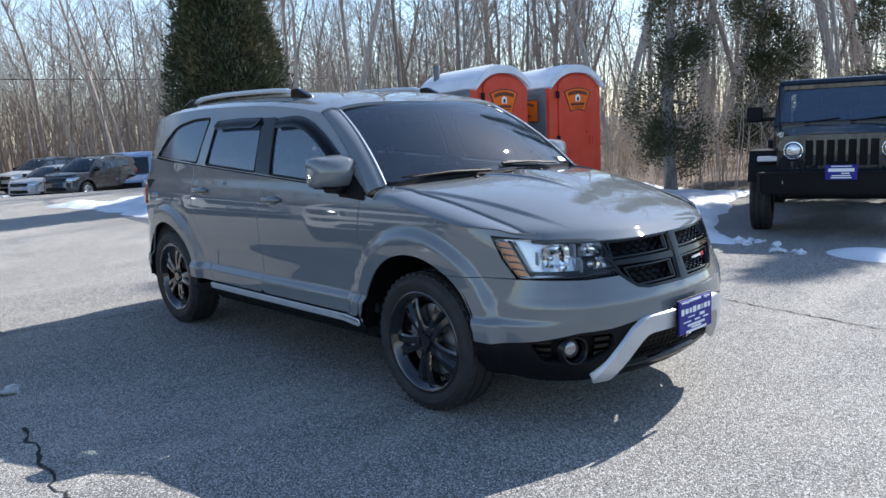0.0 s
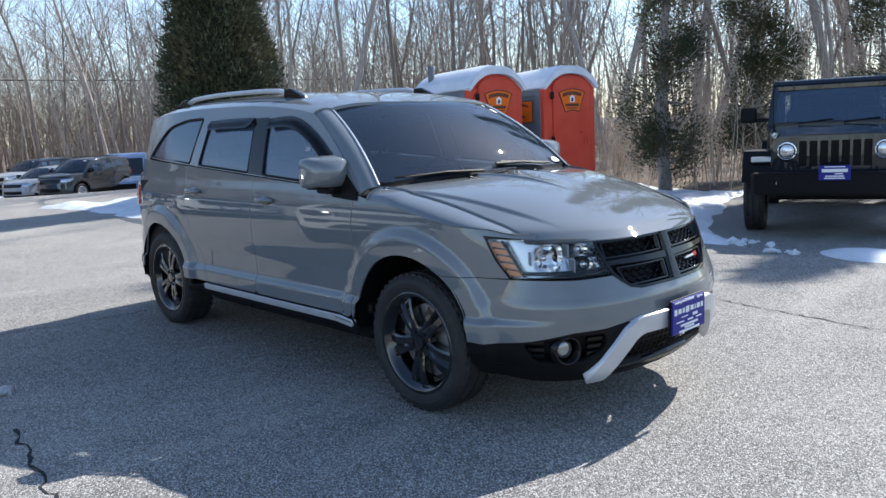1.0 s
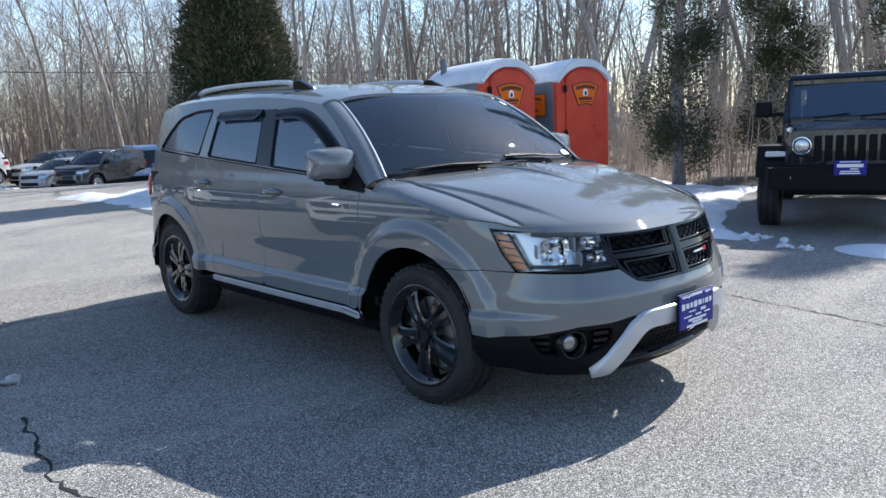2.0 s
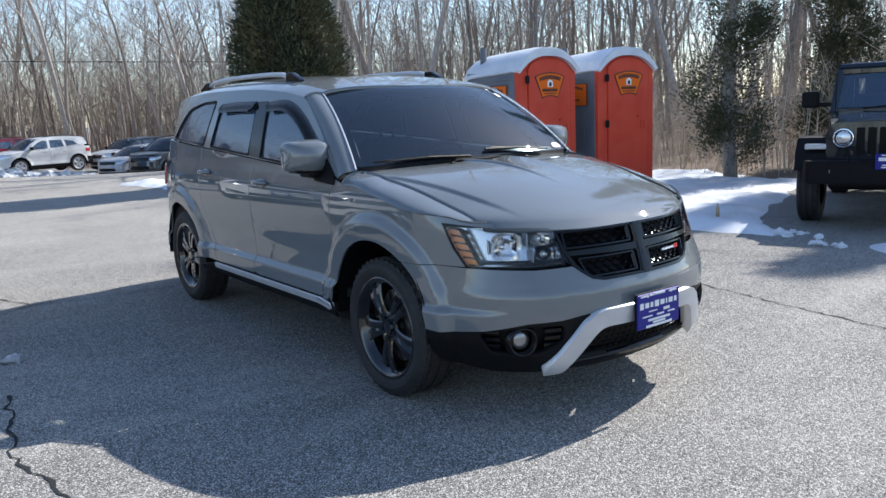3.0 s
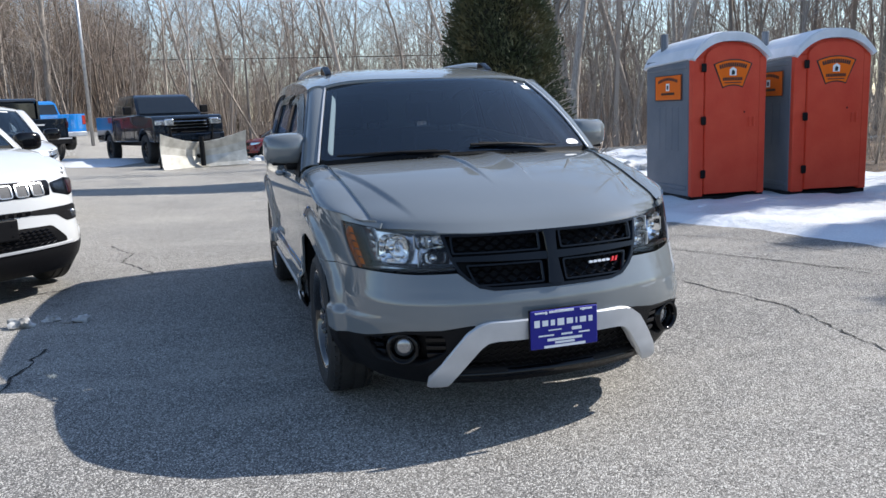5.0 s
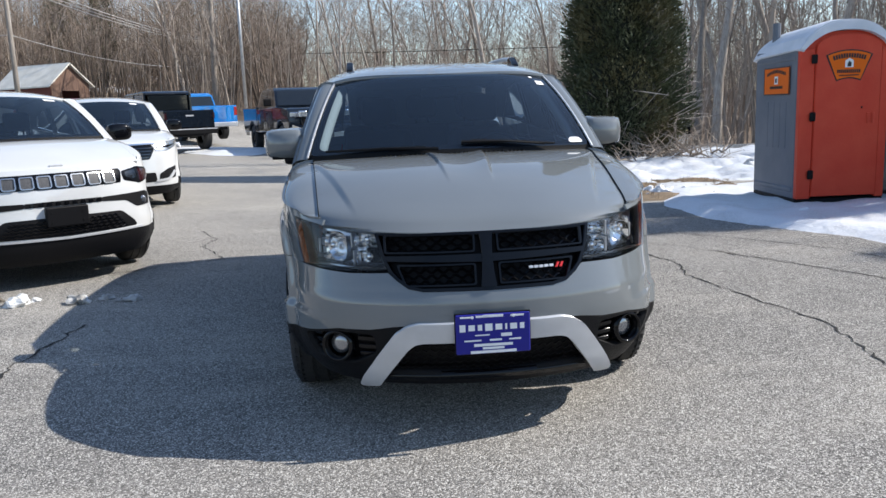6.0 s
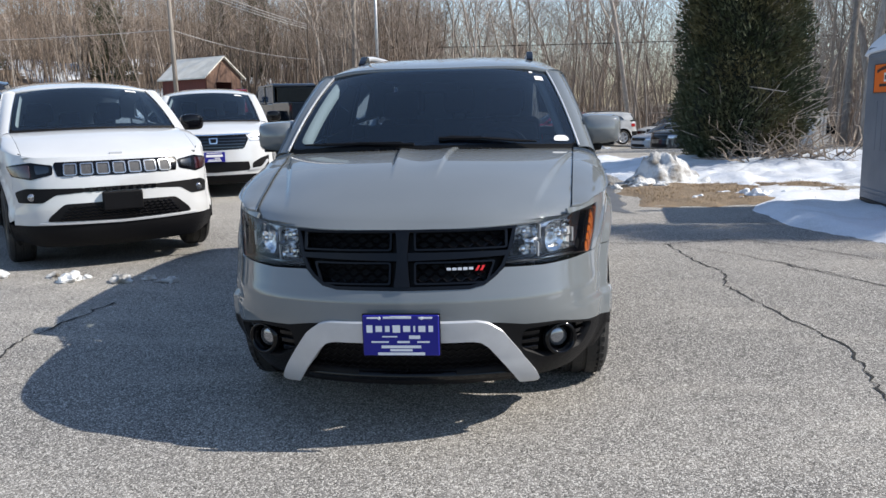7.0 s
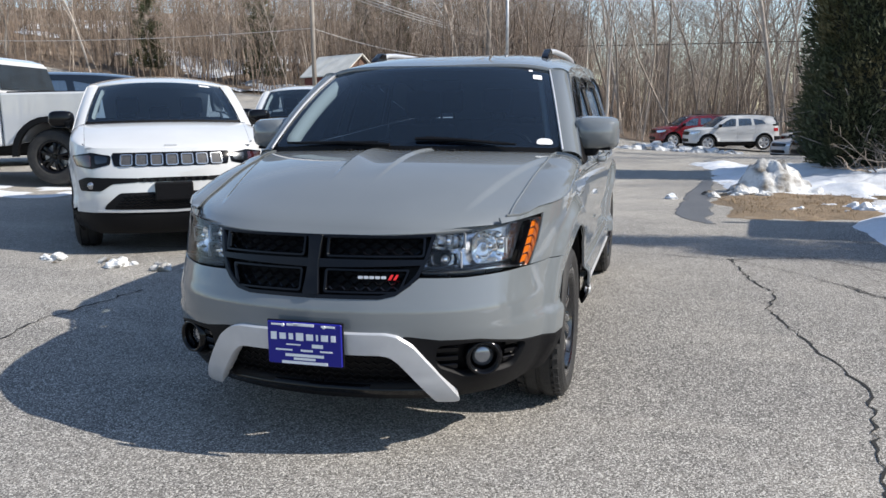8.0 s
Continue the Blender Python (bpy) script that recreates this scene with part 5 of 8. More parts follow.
        for cx, cz, rx_, rz_, dd in ((0.530, 0.745, 0.062, 0.034, 0.015), (0.548, 0.815, 0.066, 0.030, 0.015), (0.716, 0.786, 0.070, 0.068, 0.02)):
            bm = bmesh.new()
            cen = sh.wrap(sx(cx), cz, -0.035)
            nrm = sh.base(sx(cx))[1]
            segs = 16
            rings = []
            for d_, r_ in ((0.055, 0.0), (0.052, 0.2), (0.045, 0.45), (0.03, 0.75), (0.0, 1.0)):
                rings.append([bm.verts.new((r_ * rx_ * (abs(math.cos(k * math.tau / segs)) ** 0.6) * math.copysign(1, math.cos(k * math.tau / segs)), d_, r_ * rz_ * (abs(math.sin(k * math.tau / segs)) ** 0.6) * math.copysign(1, math.sin(k * math.tau / segs)))) for k in range(segs)])
            for q1, q2 in zip(rings, rings[1:]):
                for k in range(segs):
                    bm.faces.new((q1[k], q1[(k + 1) % segs], q2[(k + 1) % segs], q2[k]))
            bmesh.ops.remove_doubles(bm, verts=bm.verts[:], dist=1e-5)
            mt = Matrix.Translation((sg * cen.x, cen.y, cen.z)) @ Matrix.Rotation(sg * math.atan2(nrm.x, -nrm.y) * 0.75, 4, "Z")
            bmesh.ops.transform(bm, matrix=mt, verts=bm.verts[:])
            part("reflector", bm, CHROME, la, "chrome lamp reflector")
            bb = bmesh.new()
            bmesh.ops.create_uvsphere(bb, u_segments=10, v_segments=8, radius=0.018)
            bmesh.ops.translate(bb, vec=(sg * cen.x, cen.y + 0.028, cen.z), verts=bb.verts[:])
            part("bulb", bb, CHROME, la, smooth=True)
            div = box(-0.003, 0.003, 0.0, 0.05, -0.03, 0.03, 0.001)
            bmesh.ops.transform(div, matrix=mt @ Matrix.Translation((sg * (rx_ + 0.010), 0, 0)), verts=div.verts[:])
            part("lamp_divider", div, SILVER_TRIM, la)
        # amber marker: slats stepping up the outer corner
        for k in range(5):
            z = 0.713 + 0.033 * k
            y1 = -0.612 + (z - 0.704) * 0.66
            panel("side_marker", lamp_fn(0.028), rounded([(sy(y1 - 0.066), z - 0.004), (sy(y1), z + 0.003), (sy(y1 + 0.017), z + 0.027), (sy(y1 - 0.046), z + 0.020)], 0.003), AMBER, la, "amber side marker", mirrored=mir, rim=0.012, du=0.04)
        panel("marker_wall", lamp_fn(0.004), [(sy(-0.692), 0.710), (sy(-0.680), 0.710), (sy(-0.568), 0.880), (sy(-0.580), 0.880)], GLOSS_BLACK, la, "dark divider beside the amber marker", mirrored=mir, rim=0.045, du=0.04)
        panel("lamp_lens", lamp_fn(0.001), lens, LENS, la, "clear plastic lens", mirrored=mir, du=0.05, dv=0.05, rim=0, shadow=False)
        # fog lamp in its black pocket
        fx, fz = 0.660, 0.364
        cen = sh.wrap(sx(fx), fz)
        nrm = sh.base(sx(fx))[1]
        mt = Matrix.Translation((sg * cen.x, cen.y, cen.z)) @ Matrix.Rotation(sg * math.atan2(nrm.x, -nrm.y) * 0.55, 4, "Z")
        bm = bmesh.new()
        segs = 24
        rings = [[bm.verts.new((r_ * math.cos(k * math.tau / segs), d_, r_ * math.sin(k * math.tau / segs))) for k in range(segs)] for d_, r_ in ((0.06, 0.052), (0.005, 0.054), (-0.006, 0.060), (-0.006, 0.068), (0.03, 0.078))]
        for q1, q2 in zip(rings, rings[1:]):
            for k in range(segs):
                bm.faces.new((q1[k], q1[(k + 1) % segs], q2[(k + 1) % segs], q2[k]))
        bmesh.ops.transform(bm, matrix=mt, verts=bm.verts[:])
        fo = part("fog_lamp", bm, GLOSS_BLACK, c, "round fog lamp in a black bezel", smooth=True)
        bm = bmesh.new()
        bmesh.ops.create_uvsphere(bm, u_segments=20, v_segments=10, radius=0.044)
        bmesh.ops.scale(bm, vec=(1, 0.35, 1), verts=bm.verts[:])
        bmesh.ops.transform(bm, matrix=mt @ Matrix.Translation((0, 0.040, 0)), verts=bm.verts[:])
        part("fog_lens", bm, FOG_GLASS, fo, "silver fog lamp lens", smooth=True)
        for k in range(3):
            z = 0.325 + 0.036 * k
            for xa, xb in ((0.49, 0.572), (0.742, 0.79)):
                panel("pocket_slat", lambda u, v: sh.wrap(u, v, -0.022), [(sx(xa), z), (sx(xb), z), (sx(xb), z + 0.016), (sx(xa), z + 0.016)], GLOSS_BLACK, fo, mirrored=mir, rim=0.02)
        # tail lamp
        panel("tail_lamp", lambda u, v: sh.wrap(u, v, 0.012), rounded(on_side([(3.35, 0.90), (3.62, 0.88), (3.62, 1.08), (3.32, 1.06)]), 0.03), RED_LENS, c, "red tail lamp", mirrored=mir, rim=0.03, du=0.04)
        wheel_house(c, sh, 0.0, sg)
        wheel_house(c, sh, WB, sg)
        for y in (0.0, WB):
            wm = Matrix.Translation((sg * 0.790, y - 0.03 * (y < 1), ground_z(sg * 0.79, y) + 0.364))
            if sg < 0:
                wm = wm @ Matrix.Rotation(math.pi, 4, "Z")
            wheel(c, wm @ Matrix.Rotation(0.25 + y, 4, "X"), 0.365, 0.262, 0.225, WHEEL_BLACK)

    # bumper skin with the grille's lower edge cut out
    a_lo = math.degrees(math.asin((0.40 - sh.za) / RA))
    half_ = [(0.0, 0.612), (0.28, 0.614), (0.345, 0.632), (0.40, 0.668), (0.43, 0.690)]
    right = [(sx(x), z) for x, z in half_] + [(sx(0.60), 0.686), (sy(-0.665), 0.698), (sy(-0.46), 0.7015)]
    right += [(sy(y), z) for y, z in arc(0, sh.za, RA, 180 - arch_a + 0.4, 180 - a_lo, 10)]
    right += [(sy(-0.50), 0.395), (sx(0.78), 0.415), (sx(0.64), 0.450), (sx(0.50), 0.455), (sx(0.40), 0.470), (sx(0.30), 0.478), (0.0, 0.478)]
    loop = right + [(-u, z) for u, z in right[::-1] if abs(u) > 1e-6]
    panel("front_bumper", sh.wrap, loop, P, c, du=0.0237, dv=0.0163, rim=0.015)
    # black lower apron with mouth
    half_ = [(sx(x), z) for x, z in ((0, 0.474), (0.40, 0.466), (0.50, 0.451), (0.64, 0.446), (0.78, 0.411))] + [(sy(-0.50), 0.391), (sy(-0.425), 0.391)] + [(sy(y), z) for y, z in arc(0, sh.za, RA, 180 - a_lo + 1, 190, 4)] + [(sy(-0.45), 0.235), (sx(0.78), 0.20), (sx(0.55), 0.185), (0, 0.178)]
    loop = half_ + [(-u, z) for u, z in half_[::-1] if abs(u) > 1e-6]
    mouth = rounded([(sx(0.0), 0.232), (sx(0.485), 0.245), (sx(0.39), 0.36), (sx(0.32), 0.400), (-sx(0.32), 0.400), (-sx(0.39), 0.36), (-sx(0.485), 0.245)], 0.02)
    pocket = rounded([(sx(0.485), 0.345), (sx(0.60), 0.288), (sx(0.77), 0.300), (sx(0.80), 0.40), (sx(0.64), 0.437), (sx(0.49), 0.432)], 0.03)
    panel("lower_apron", sh.wrap, loop, TRIM, c, "black plastic lower bumper apron", holes=[mouth, pocket, [(-u, z) for u, z in pocket[::-1]]], du=0.04, dv=0.03, rim=0.04)
    panel("mouth_backing", lambda u, v: sh.wrap(u, v, -0.07), [(-sx(0.80), 0.21), (sx(0.80), 0.21), (sx(0.80), 0.445), (-sx(0.80), 0.445)], BLACK_PLASTIC, c, du=0.1, dv=0.1, rim=0)
    for k in range(6):
        z = 0.245 + 0.026 * k
        bm = bmesh.new()
        xm = 0.43 - 0.07 * k / 5
        pts = [sh.wrap(sx(abs(x)) * (1 if x >= 0 else -1), z + 0.006 * (-1) ** i, -0.035) for i, x in enumerate(np.linspace(-xm, xm, 40))]
        add_tube(bm, [tuple(p) for p in pts], 0.0045, 4)
        part("mouth_mesh_bar", bm, TRIM, c)
    # silver bar
    bar_r = [(0, 0.487), (0.300, 0.487), (0.345, 0.477), (0.400, 0.438), (0.582, 0.195), (0.572, 0.183), (0.490, 0.190), (0.345, 0.372), (0.315, 0.396), (0.28, 0.403), (0, 0.403)]
    bar = [(sx(x), z) for x, z in bar_r] + [(-sx(x), z) for x, z in bar_r[::-1] if x > 0]
    panel("front_bar", lambda u, v: sh.wrap(u, v, 0.030 + 0.03 * sstep(0.32, 0.18, v)), rounded(bar, 0.012, 3), SILVER_TRIM, c, "silver arched front bar", du=0.03, dv=0.03, rim=0.06)
    panel("lip_strip", lambda u, v: sh.wrap(u, v, 0.012), rounded([(-sx(0.47), 0.212), (sx(0.47), 0.212), (sx(0.455), 0.232), (-sx(0.455), 0.232)], 0.008), GLOSS_BLACK, c, du=0.05, rim=0.03)
    # dealer plate
    yb = -1.062
    pl = part("plate", box(-0.154, 0.154, yb - 0.006, yb + 0.004, 0.362, 0.530, 0.004), PLATE_BLUE, c, "blue dealer plate with white print")
    part("plate_frame", prism([(-0.158, 0.358), (0.158, 0.358), (0.158, 0.534), (-0.158, 0.534)], 1, yb + 0.004, yb + 0.012, 0.003), BLACK_PLASTIC, pl)
    part("plate_bracket", box(-0.11, 0.11, yb + 0.010, -1.005, 0.40, 0.50), BLACK_PLASTIC, pl)
    spots_ = []
    x = -0.138
    for w, h in ((0.024, 0.030), (0.026, 0.024), (0.018, 0.024), (0.030, 0.030), (0.028, 0.024), (0.008, 0.024), (0.028, 0.024), (0.018, 0.024)):
        spots_.append((x + w / 2, 0.474, w, h))
        x += w + 0.0125
    spots_ += [(-0.045, 0.520, 0.05, 0.008), (0.0, 0.521, 0.085, 0.010), (0.10, 0.519, 0.055, 0.007), (-0.11, 0.519, 0.05, 0.006)]
    spots_ += [(0.055, 0.440, 0.045, 0.014), (-0.045, 0.442, 0.06, 0.005), (-0.085, 0.420, 0.07, 0.006), (0.01, 0.420, 0.05, 0.008), (0.09, 0.420, 0.05, 0.006), (0.0, 0.400, 0.16, 0.011), (0.0, 0.386, 0.09, 0.009), (0.0, 0.371, 0.19, 0.011)]
    for x, z, w, h in spots_:
        part("print_bar", box(x - w / 2, x + w / 2, yb - 0.0085, yb - 0.005, z - h / 2, z + h / 2), WHITE_INK, pl)
    for x in (-0.085, 0.085):
        part("plate_bolt", tube([(x, yb - 0.012, 0.518), (x, yb, 0.518)], 0.006, 8), WHITE_INK, pl)

    # grille
    ring_o = [(0.0, 0.850), (0.30, 0.852), (0.502, 0.852), (0.468, 0.765), (0.428, 0.697), (0.395, 0.664), (0.34, 0.628), (0.28, 0.616), (0.0, 0.614)]
    ring_i = [(0.0, 0.841), (0.30, 0.843), (0.484, 0.843), (0.453, 0.765), (0.415, 0.702), (0.385, 0.673), (0.335, 0.640), (0.28, 0.629), (0.0, 0.627)]
    def both(h):
        return [(sx(x), z) for x, z in h] + [(-sx(x), z) for x, z in h[::-1] if x > 0]
    gr = panel("grille", lambda u, v: sh.wrap(u, v, -0.055), both(ring_o), BLACK_PLASTIC, c, "gloss black crosshair grille", du=0.08, dv=0.06, rim=0)
    panel("grille_frame", lambda u, v: sh.wrap(u, v, 0.004), both(ring_o), GLOSS_BLACK, gr, holes=[both(ring_i)], du=0.05, dv=0.05, rim=0.05)
    panel("grille_post", lambda u, v: sh.wrap(u, v, 0.012), rounded([(-0.034, 0.628), (0.034, 0.628), (0.028, 0.68), (0.024, 0.745), (0.028, 0.81), (0.034, 0.852), (-0.034, 0.852), (-0.028, 0.81), (-0.024, 0.745), (-0.028, 0.68)], 0.01), GLOSS_BLACK, gr, rim=0.05)
    for sg in (1, -1):
        pts = [(sg * 0.026, 0.728), (sg * sx(0.438), 0.738), (sg * sx(0.448), 0.758), (sg * 0.026, 0.760)]
        panel("grille_bar", lambda u, v: sh.wrap(u, v, 0.006), pts, GLOSS_BLACK, gr, rim=0.05, flip=False, du=0.06)
        for z0, z1, xm in ((0.634, 0.722, 0.385), (0.766, 0.844, 0.452)):
            lip = rounded([(sg * 0.050, z0), (sg * sx(xm - (0.03 if z0 < 0.7 else 0)), z0), (sg * sx(xm + 0.01), z1), (sg * 0.050, z1)], 0.012)
            lip2 = rounded([(sg * 0.058, z0 + 0.007), (sg * sx(xm - 0.008 - (0.03 if z0 < 0.7 else 0)), z0 + 0.007), (sg * sx(xm), z1 - 0.007), (sg * 0.058, z1 - 0.007)], 0.01)
            panel("grille_lip", lambda u, v: sh.wrap(u, v, -0.004), lip, GLOSS_BLACK, gr, holes=[lip2], rim=0.03, du=0.06)
            rows = 4
            for k in range(rows):
                z = z0 + 0.010 + (z1 - z0 - 0.02) * k / (rows - 1)
                bm = bmesh.new()
                n = 26
                pts3 = [sh.wrap(sg * sx(x), z + 0.0055 * (-1) ** (i // 2 + k), -0.030) for i, x in enumerate(np.linspace(0.05, xm, n))]
                add_tube(bm, [tuple(p) for p in pts3], 0.0055, 4)
                part("grille_mesh_bar", bm, GLOSS_BLACK, gr)
    for k in range(5):
        x = 0.185 + 0.024 * k
        panel("badge_letter_block", lambda u, v: sh.wrap(u, v, -0.012), rounded([(sx(x), 0.686), (sx(x + 0.019), 0.686), (sx(x + 0.019), 0.696), (sx(x), 0.696)], 0.003), SILVER_TRIM, gr, rim=0.01)
    for k in range(2):
        x = 0.308 + 0.020 * k
        panel("badge_stripe", lambda u, v: sh.wrap(u, v, -0.012), [(sx(x), 0.682), (sx(x + 0.010), 0.682), (sx(x + 0.022), 0.701), (sx(x + 0.012), 0.701)], RED_MARK, gr, rim=0.01)

    # bonnet, cowl, windscreen, roof
    hood_loop = [(a, 0.0) for a in np.linspace(-1, 1, 25)] + [(1, w) for w in np.linspace(0.05, 1, 14)] + [(a, 1.0) for a in np.linspace(0.95, -1, 20)] + [(-1, w) for w in np.linspace(0.95, 0.05, 14)]
    hd = panel("bonnet", sh.hood, hood_loop, P, c, "grey creased bonnet", du=0.0085, dv=0.03, rim=0.02)
    for a in (-0.36, 0.36):
        q = sh.hood(a, 0.93)
        part("washer_nozzle", box(q.x - 0.012, q.x + 0.012, q.y - 0.012, q.y + 0.012, q.z, q.z + 0.009, 0.003), BLACK_PLASTIC, hd)
    def cowl(a, v):
        p, q = sh.hood(a, 1.0) + Vector((0, 0.004, -0.012)), sh.shield(a, 0.03)
        return p.lerp(q, v) + Vector((0, 0, -0.008 * math.sin(math.pi * v)))
    panel("cowl", cowl, [(-1.02, -0.2), (1.02, -0.2), (1.02, 1), (-1.02, 1)], TRIM, c, "black slotted cowl", du=0.1, dv=0.3, rim=0.0)
    for k in range(34):
        a = -0.5 + k / 33
        q = cowl(a, 0.55)
        part("cowl_slat", box(q.x - 0.004, q.x + 0.004, q.y - 0.03, q.y + 0.03, q.z, q.z + 0.006), GLOSS_BLACK, c)
    gl_loop = rounded([(-0.99, 0.02), (0.99, 0.02), (0.99, 0.985), (-0.99, 0.985)], 0.05)
    gl_in = rounded([(-0.945, 0.07), (0.945, 0.07), (0.935, 0.93), (-0.935, 0.93)], 0.07)
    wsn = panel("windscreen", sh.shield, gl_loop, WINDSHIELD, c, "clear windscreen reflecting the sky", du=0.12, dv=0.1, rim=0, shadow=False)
    panel("windscreen_border", lambda a, v: sh.shield(a, v) + Vector((0, 0.004, -0.004)), gl_loop, GLOSS_BLACK, wsn, "black printed border", holes=[gl_in], du=0.12, dv=0.1, rim=0)
    st = rounded([(0.86, 0.80), (0.93, 0.80), (0.93, 0.87), (0.86, 0.87)], 0.005)
    panel("windscreen_sticker", lambda a, v: sh.shield(a, v) + Vector((0, -0.003, 0.003)), st, WHITE_INK, wsn, "white inspection sticker", rim=0)
    panel("windscreen_sticker", lambda a, v: sh.shield(a, v) + Vector((0, -0.003, 0.003)), rounded([(0.83, 0.92), (0.86, 0.92), (0.86, 0.95), (0.83, 0.95)], 0.003), WHITE_INK, wsn, rim=0)
    panel("windscreen_sticker", lambda a, v: sh.shield(a, v) + Vector((0, -0.003, 0.003)), rounded([(0.84, 0.045), (0.955, 0.045), (0.94, 0.10), (0.86, 0.10)], 0.03), WHITE_INK, wsn, "white oval sticker", rim=0)
    # wipers
    for x0, x1 in ((-0.62, -0.08), (0.02, 0.62)):
        bm = bmesh.new()
        if x0 < 0:
            a0, a1 = sh.shield(x1 / 0.765, 0.01) + Vector((0, -0.010, 0.012)), sh.shield(x0 / 0.765, 0.030) + Vector((0, -0.012, 0.012))
        else:
            a0, a1 = sh.shield(0.06, 0.065) + Vector((0, -0.010, 0.012)), sh.shield(0.66, 0.022) + Vector((0, -0.012, 0.012))
        mid = a0.lerp(a1, 0.5) + Vector((0, -0.006, 0.010))
        add_tube(bm, [tuple(a0), tuple(mid), tuple(a1)], [0.010, 0.008, 0.005], 6)
        wp = part("wiper", bm, TRIM, c, "black wiper arm and blade")
        b0, b1 = a0.lerp(a1, 0.12) + Vector((0, 0.012, 0.012)), a0.lerp(a1, 1.10) + Vector((0, 0.0, 0.003))
        part("wiper_blade", tube([tuple(b0), tuple(b0.lerp(b1, 0.5) + Vector((0, 0, 0.003))), tuple(b1)], 0.006, 5), TRIM, wp)
    rf = [(a, 0.780 + 0.13 * a * a) for a in np.linspace(-1, 1, 21)] + [(1, y) for y in np.linspace(1.1, 3.42, 12)] + [(a, 3.46) for a in np.linspace(0.9, -0.9, 12)] + [(-1, y) for y in np.linspace(3.42, 1.1, 12)]
    panel("roof", sh.roof, rf, P, c, du=0.08, dv=0.12, rim=0.02)
    # tail
    def tail(a, v):
        p = sh.roof(a, 3.46)
        q = sh.wrap(sh.cum[-1] - abs(a) * 0.72, 1.15)
        q = Vector((math.copysign(abs(q.x), a) if a else 0.0, q.y, q.z))
        return p.lerp(q, v)
    tg = panel("tailgate", tail, [(-1, 0), (1, 0), (1, 1), (-1, 1)], P, c, du=0.12, dv=0.1, rim=0.01, flip=True)
    panel("rear_window", lambda a, v: tail(a, v) + Vector((0, 0.006, 0.004)), rounded([(-0.85, 0.12), (0.85, 0.12), (0.9, 0.88), (-0.9, 0.88)], 0.08), TINTED, tg, du=0.2, dv=0.2, rim=0, flip=True)
    e = sh.cum[-1]
    for mir in (False, True):
        panel("rear_bumper", sh.wrap, [(sy(3.345), 0.42), (sy(3.40), 0.28), (e, 0.28), (e, 0.70), (sy(3.408), 0.70)], P, c, mirrored=mir, du=0.08, dv=0.06)
        panel("tailgate_skin", sh.wrap, [(sy(3.412), 0.708), (e, 0.708), (e, 1.15), (sy(3.31), 1.15), (sy(3.37), 0.86)], P, c, mirrored=mir, du=0.08, dv=0.08)
    # floor, dashboard, seats
    part("underbody", box(-0.80, 0.80, 0.46, 2.40, 0.23, 0.36, 0.03), TRIM, c, "black underbody")
    part("engine_bay", box(-0.50, 0.50, -0.80, 0.46, 0.24, 0.80, 0.03), TRIM, c)
    part("rear_floor", box(-0.52, 0.52, 2.40, 3.70, 0.30, 0.60, 0.03), TRIM, c)
    part("cabin_floor", box(-0.84, 0.84, 0.40, 3.5, 0.40, 0.46, 0.01), DASH, c)
    bm = bmesh.new()
    add_box(bm, -0.78, 0.78, 0.38, 0.86, 0.55, 1.06, 0.06, 3)
    add_box(bm, 0.18, 0.56, 0.66, 0.90, 0.98, 1.11, 0.04, 3)
    part("dashboard", bm, DASH, c, smooth=True)
    steering_wheel(c, 0.37, 0.98, 1.03)
    for x in (-0.38, 0.38):
        seat(c, x, 1.18, 0.52)
    for x in (-0.42, 0.0, 0.42):
        seat(c, x, 2.02, 0.55)
    part("rear_view_mirror", box(-0.12, 0.12, 0.93, 0.96, 1.43, 1.50, 0.012), BLACK_PLASTIC, c)
    part("door_lining", box(-0.86, -0.83, 0.45, 3.3, 0.42, 1.10, 0.005), DASH, c)
    part("door_lining", box(0.83, 0.86, 0.45, 3.3, 0.42, 1.10, 0.005), DASH, c)
    for x in (-0.25, 0.25):
        part("headlining", box(x - 0.25, x + 0.25, 1.05, 3.3, 1.555, 1.57, 0.003), SEAT, c)
    return c


grey_crossover(pose(0.01, 0, 0, 0, 0, -0.4))


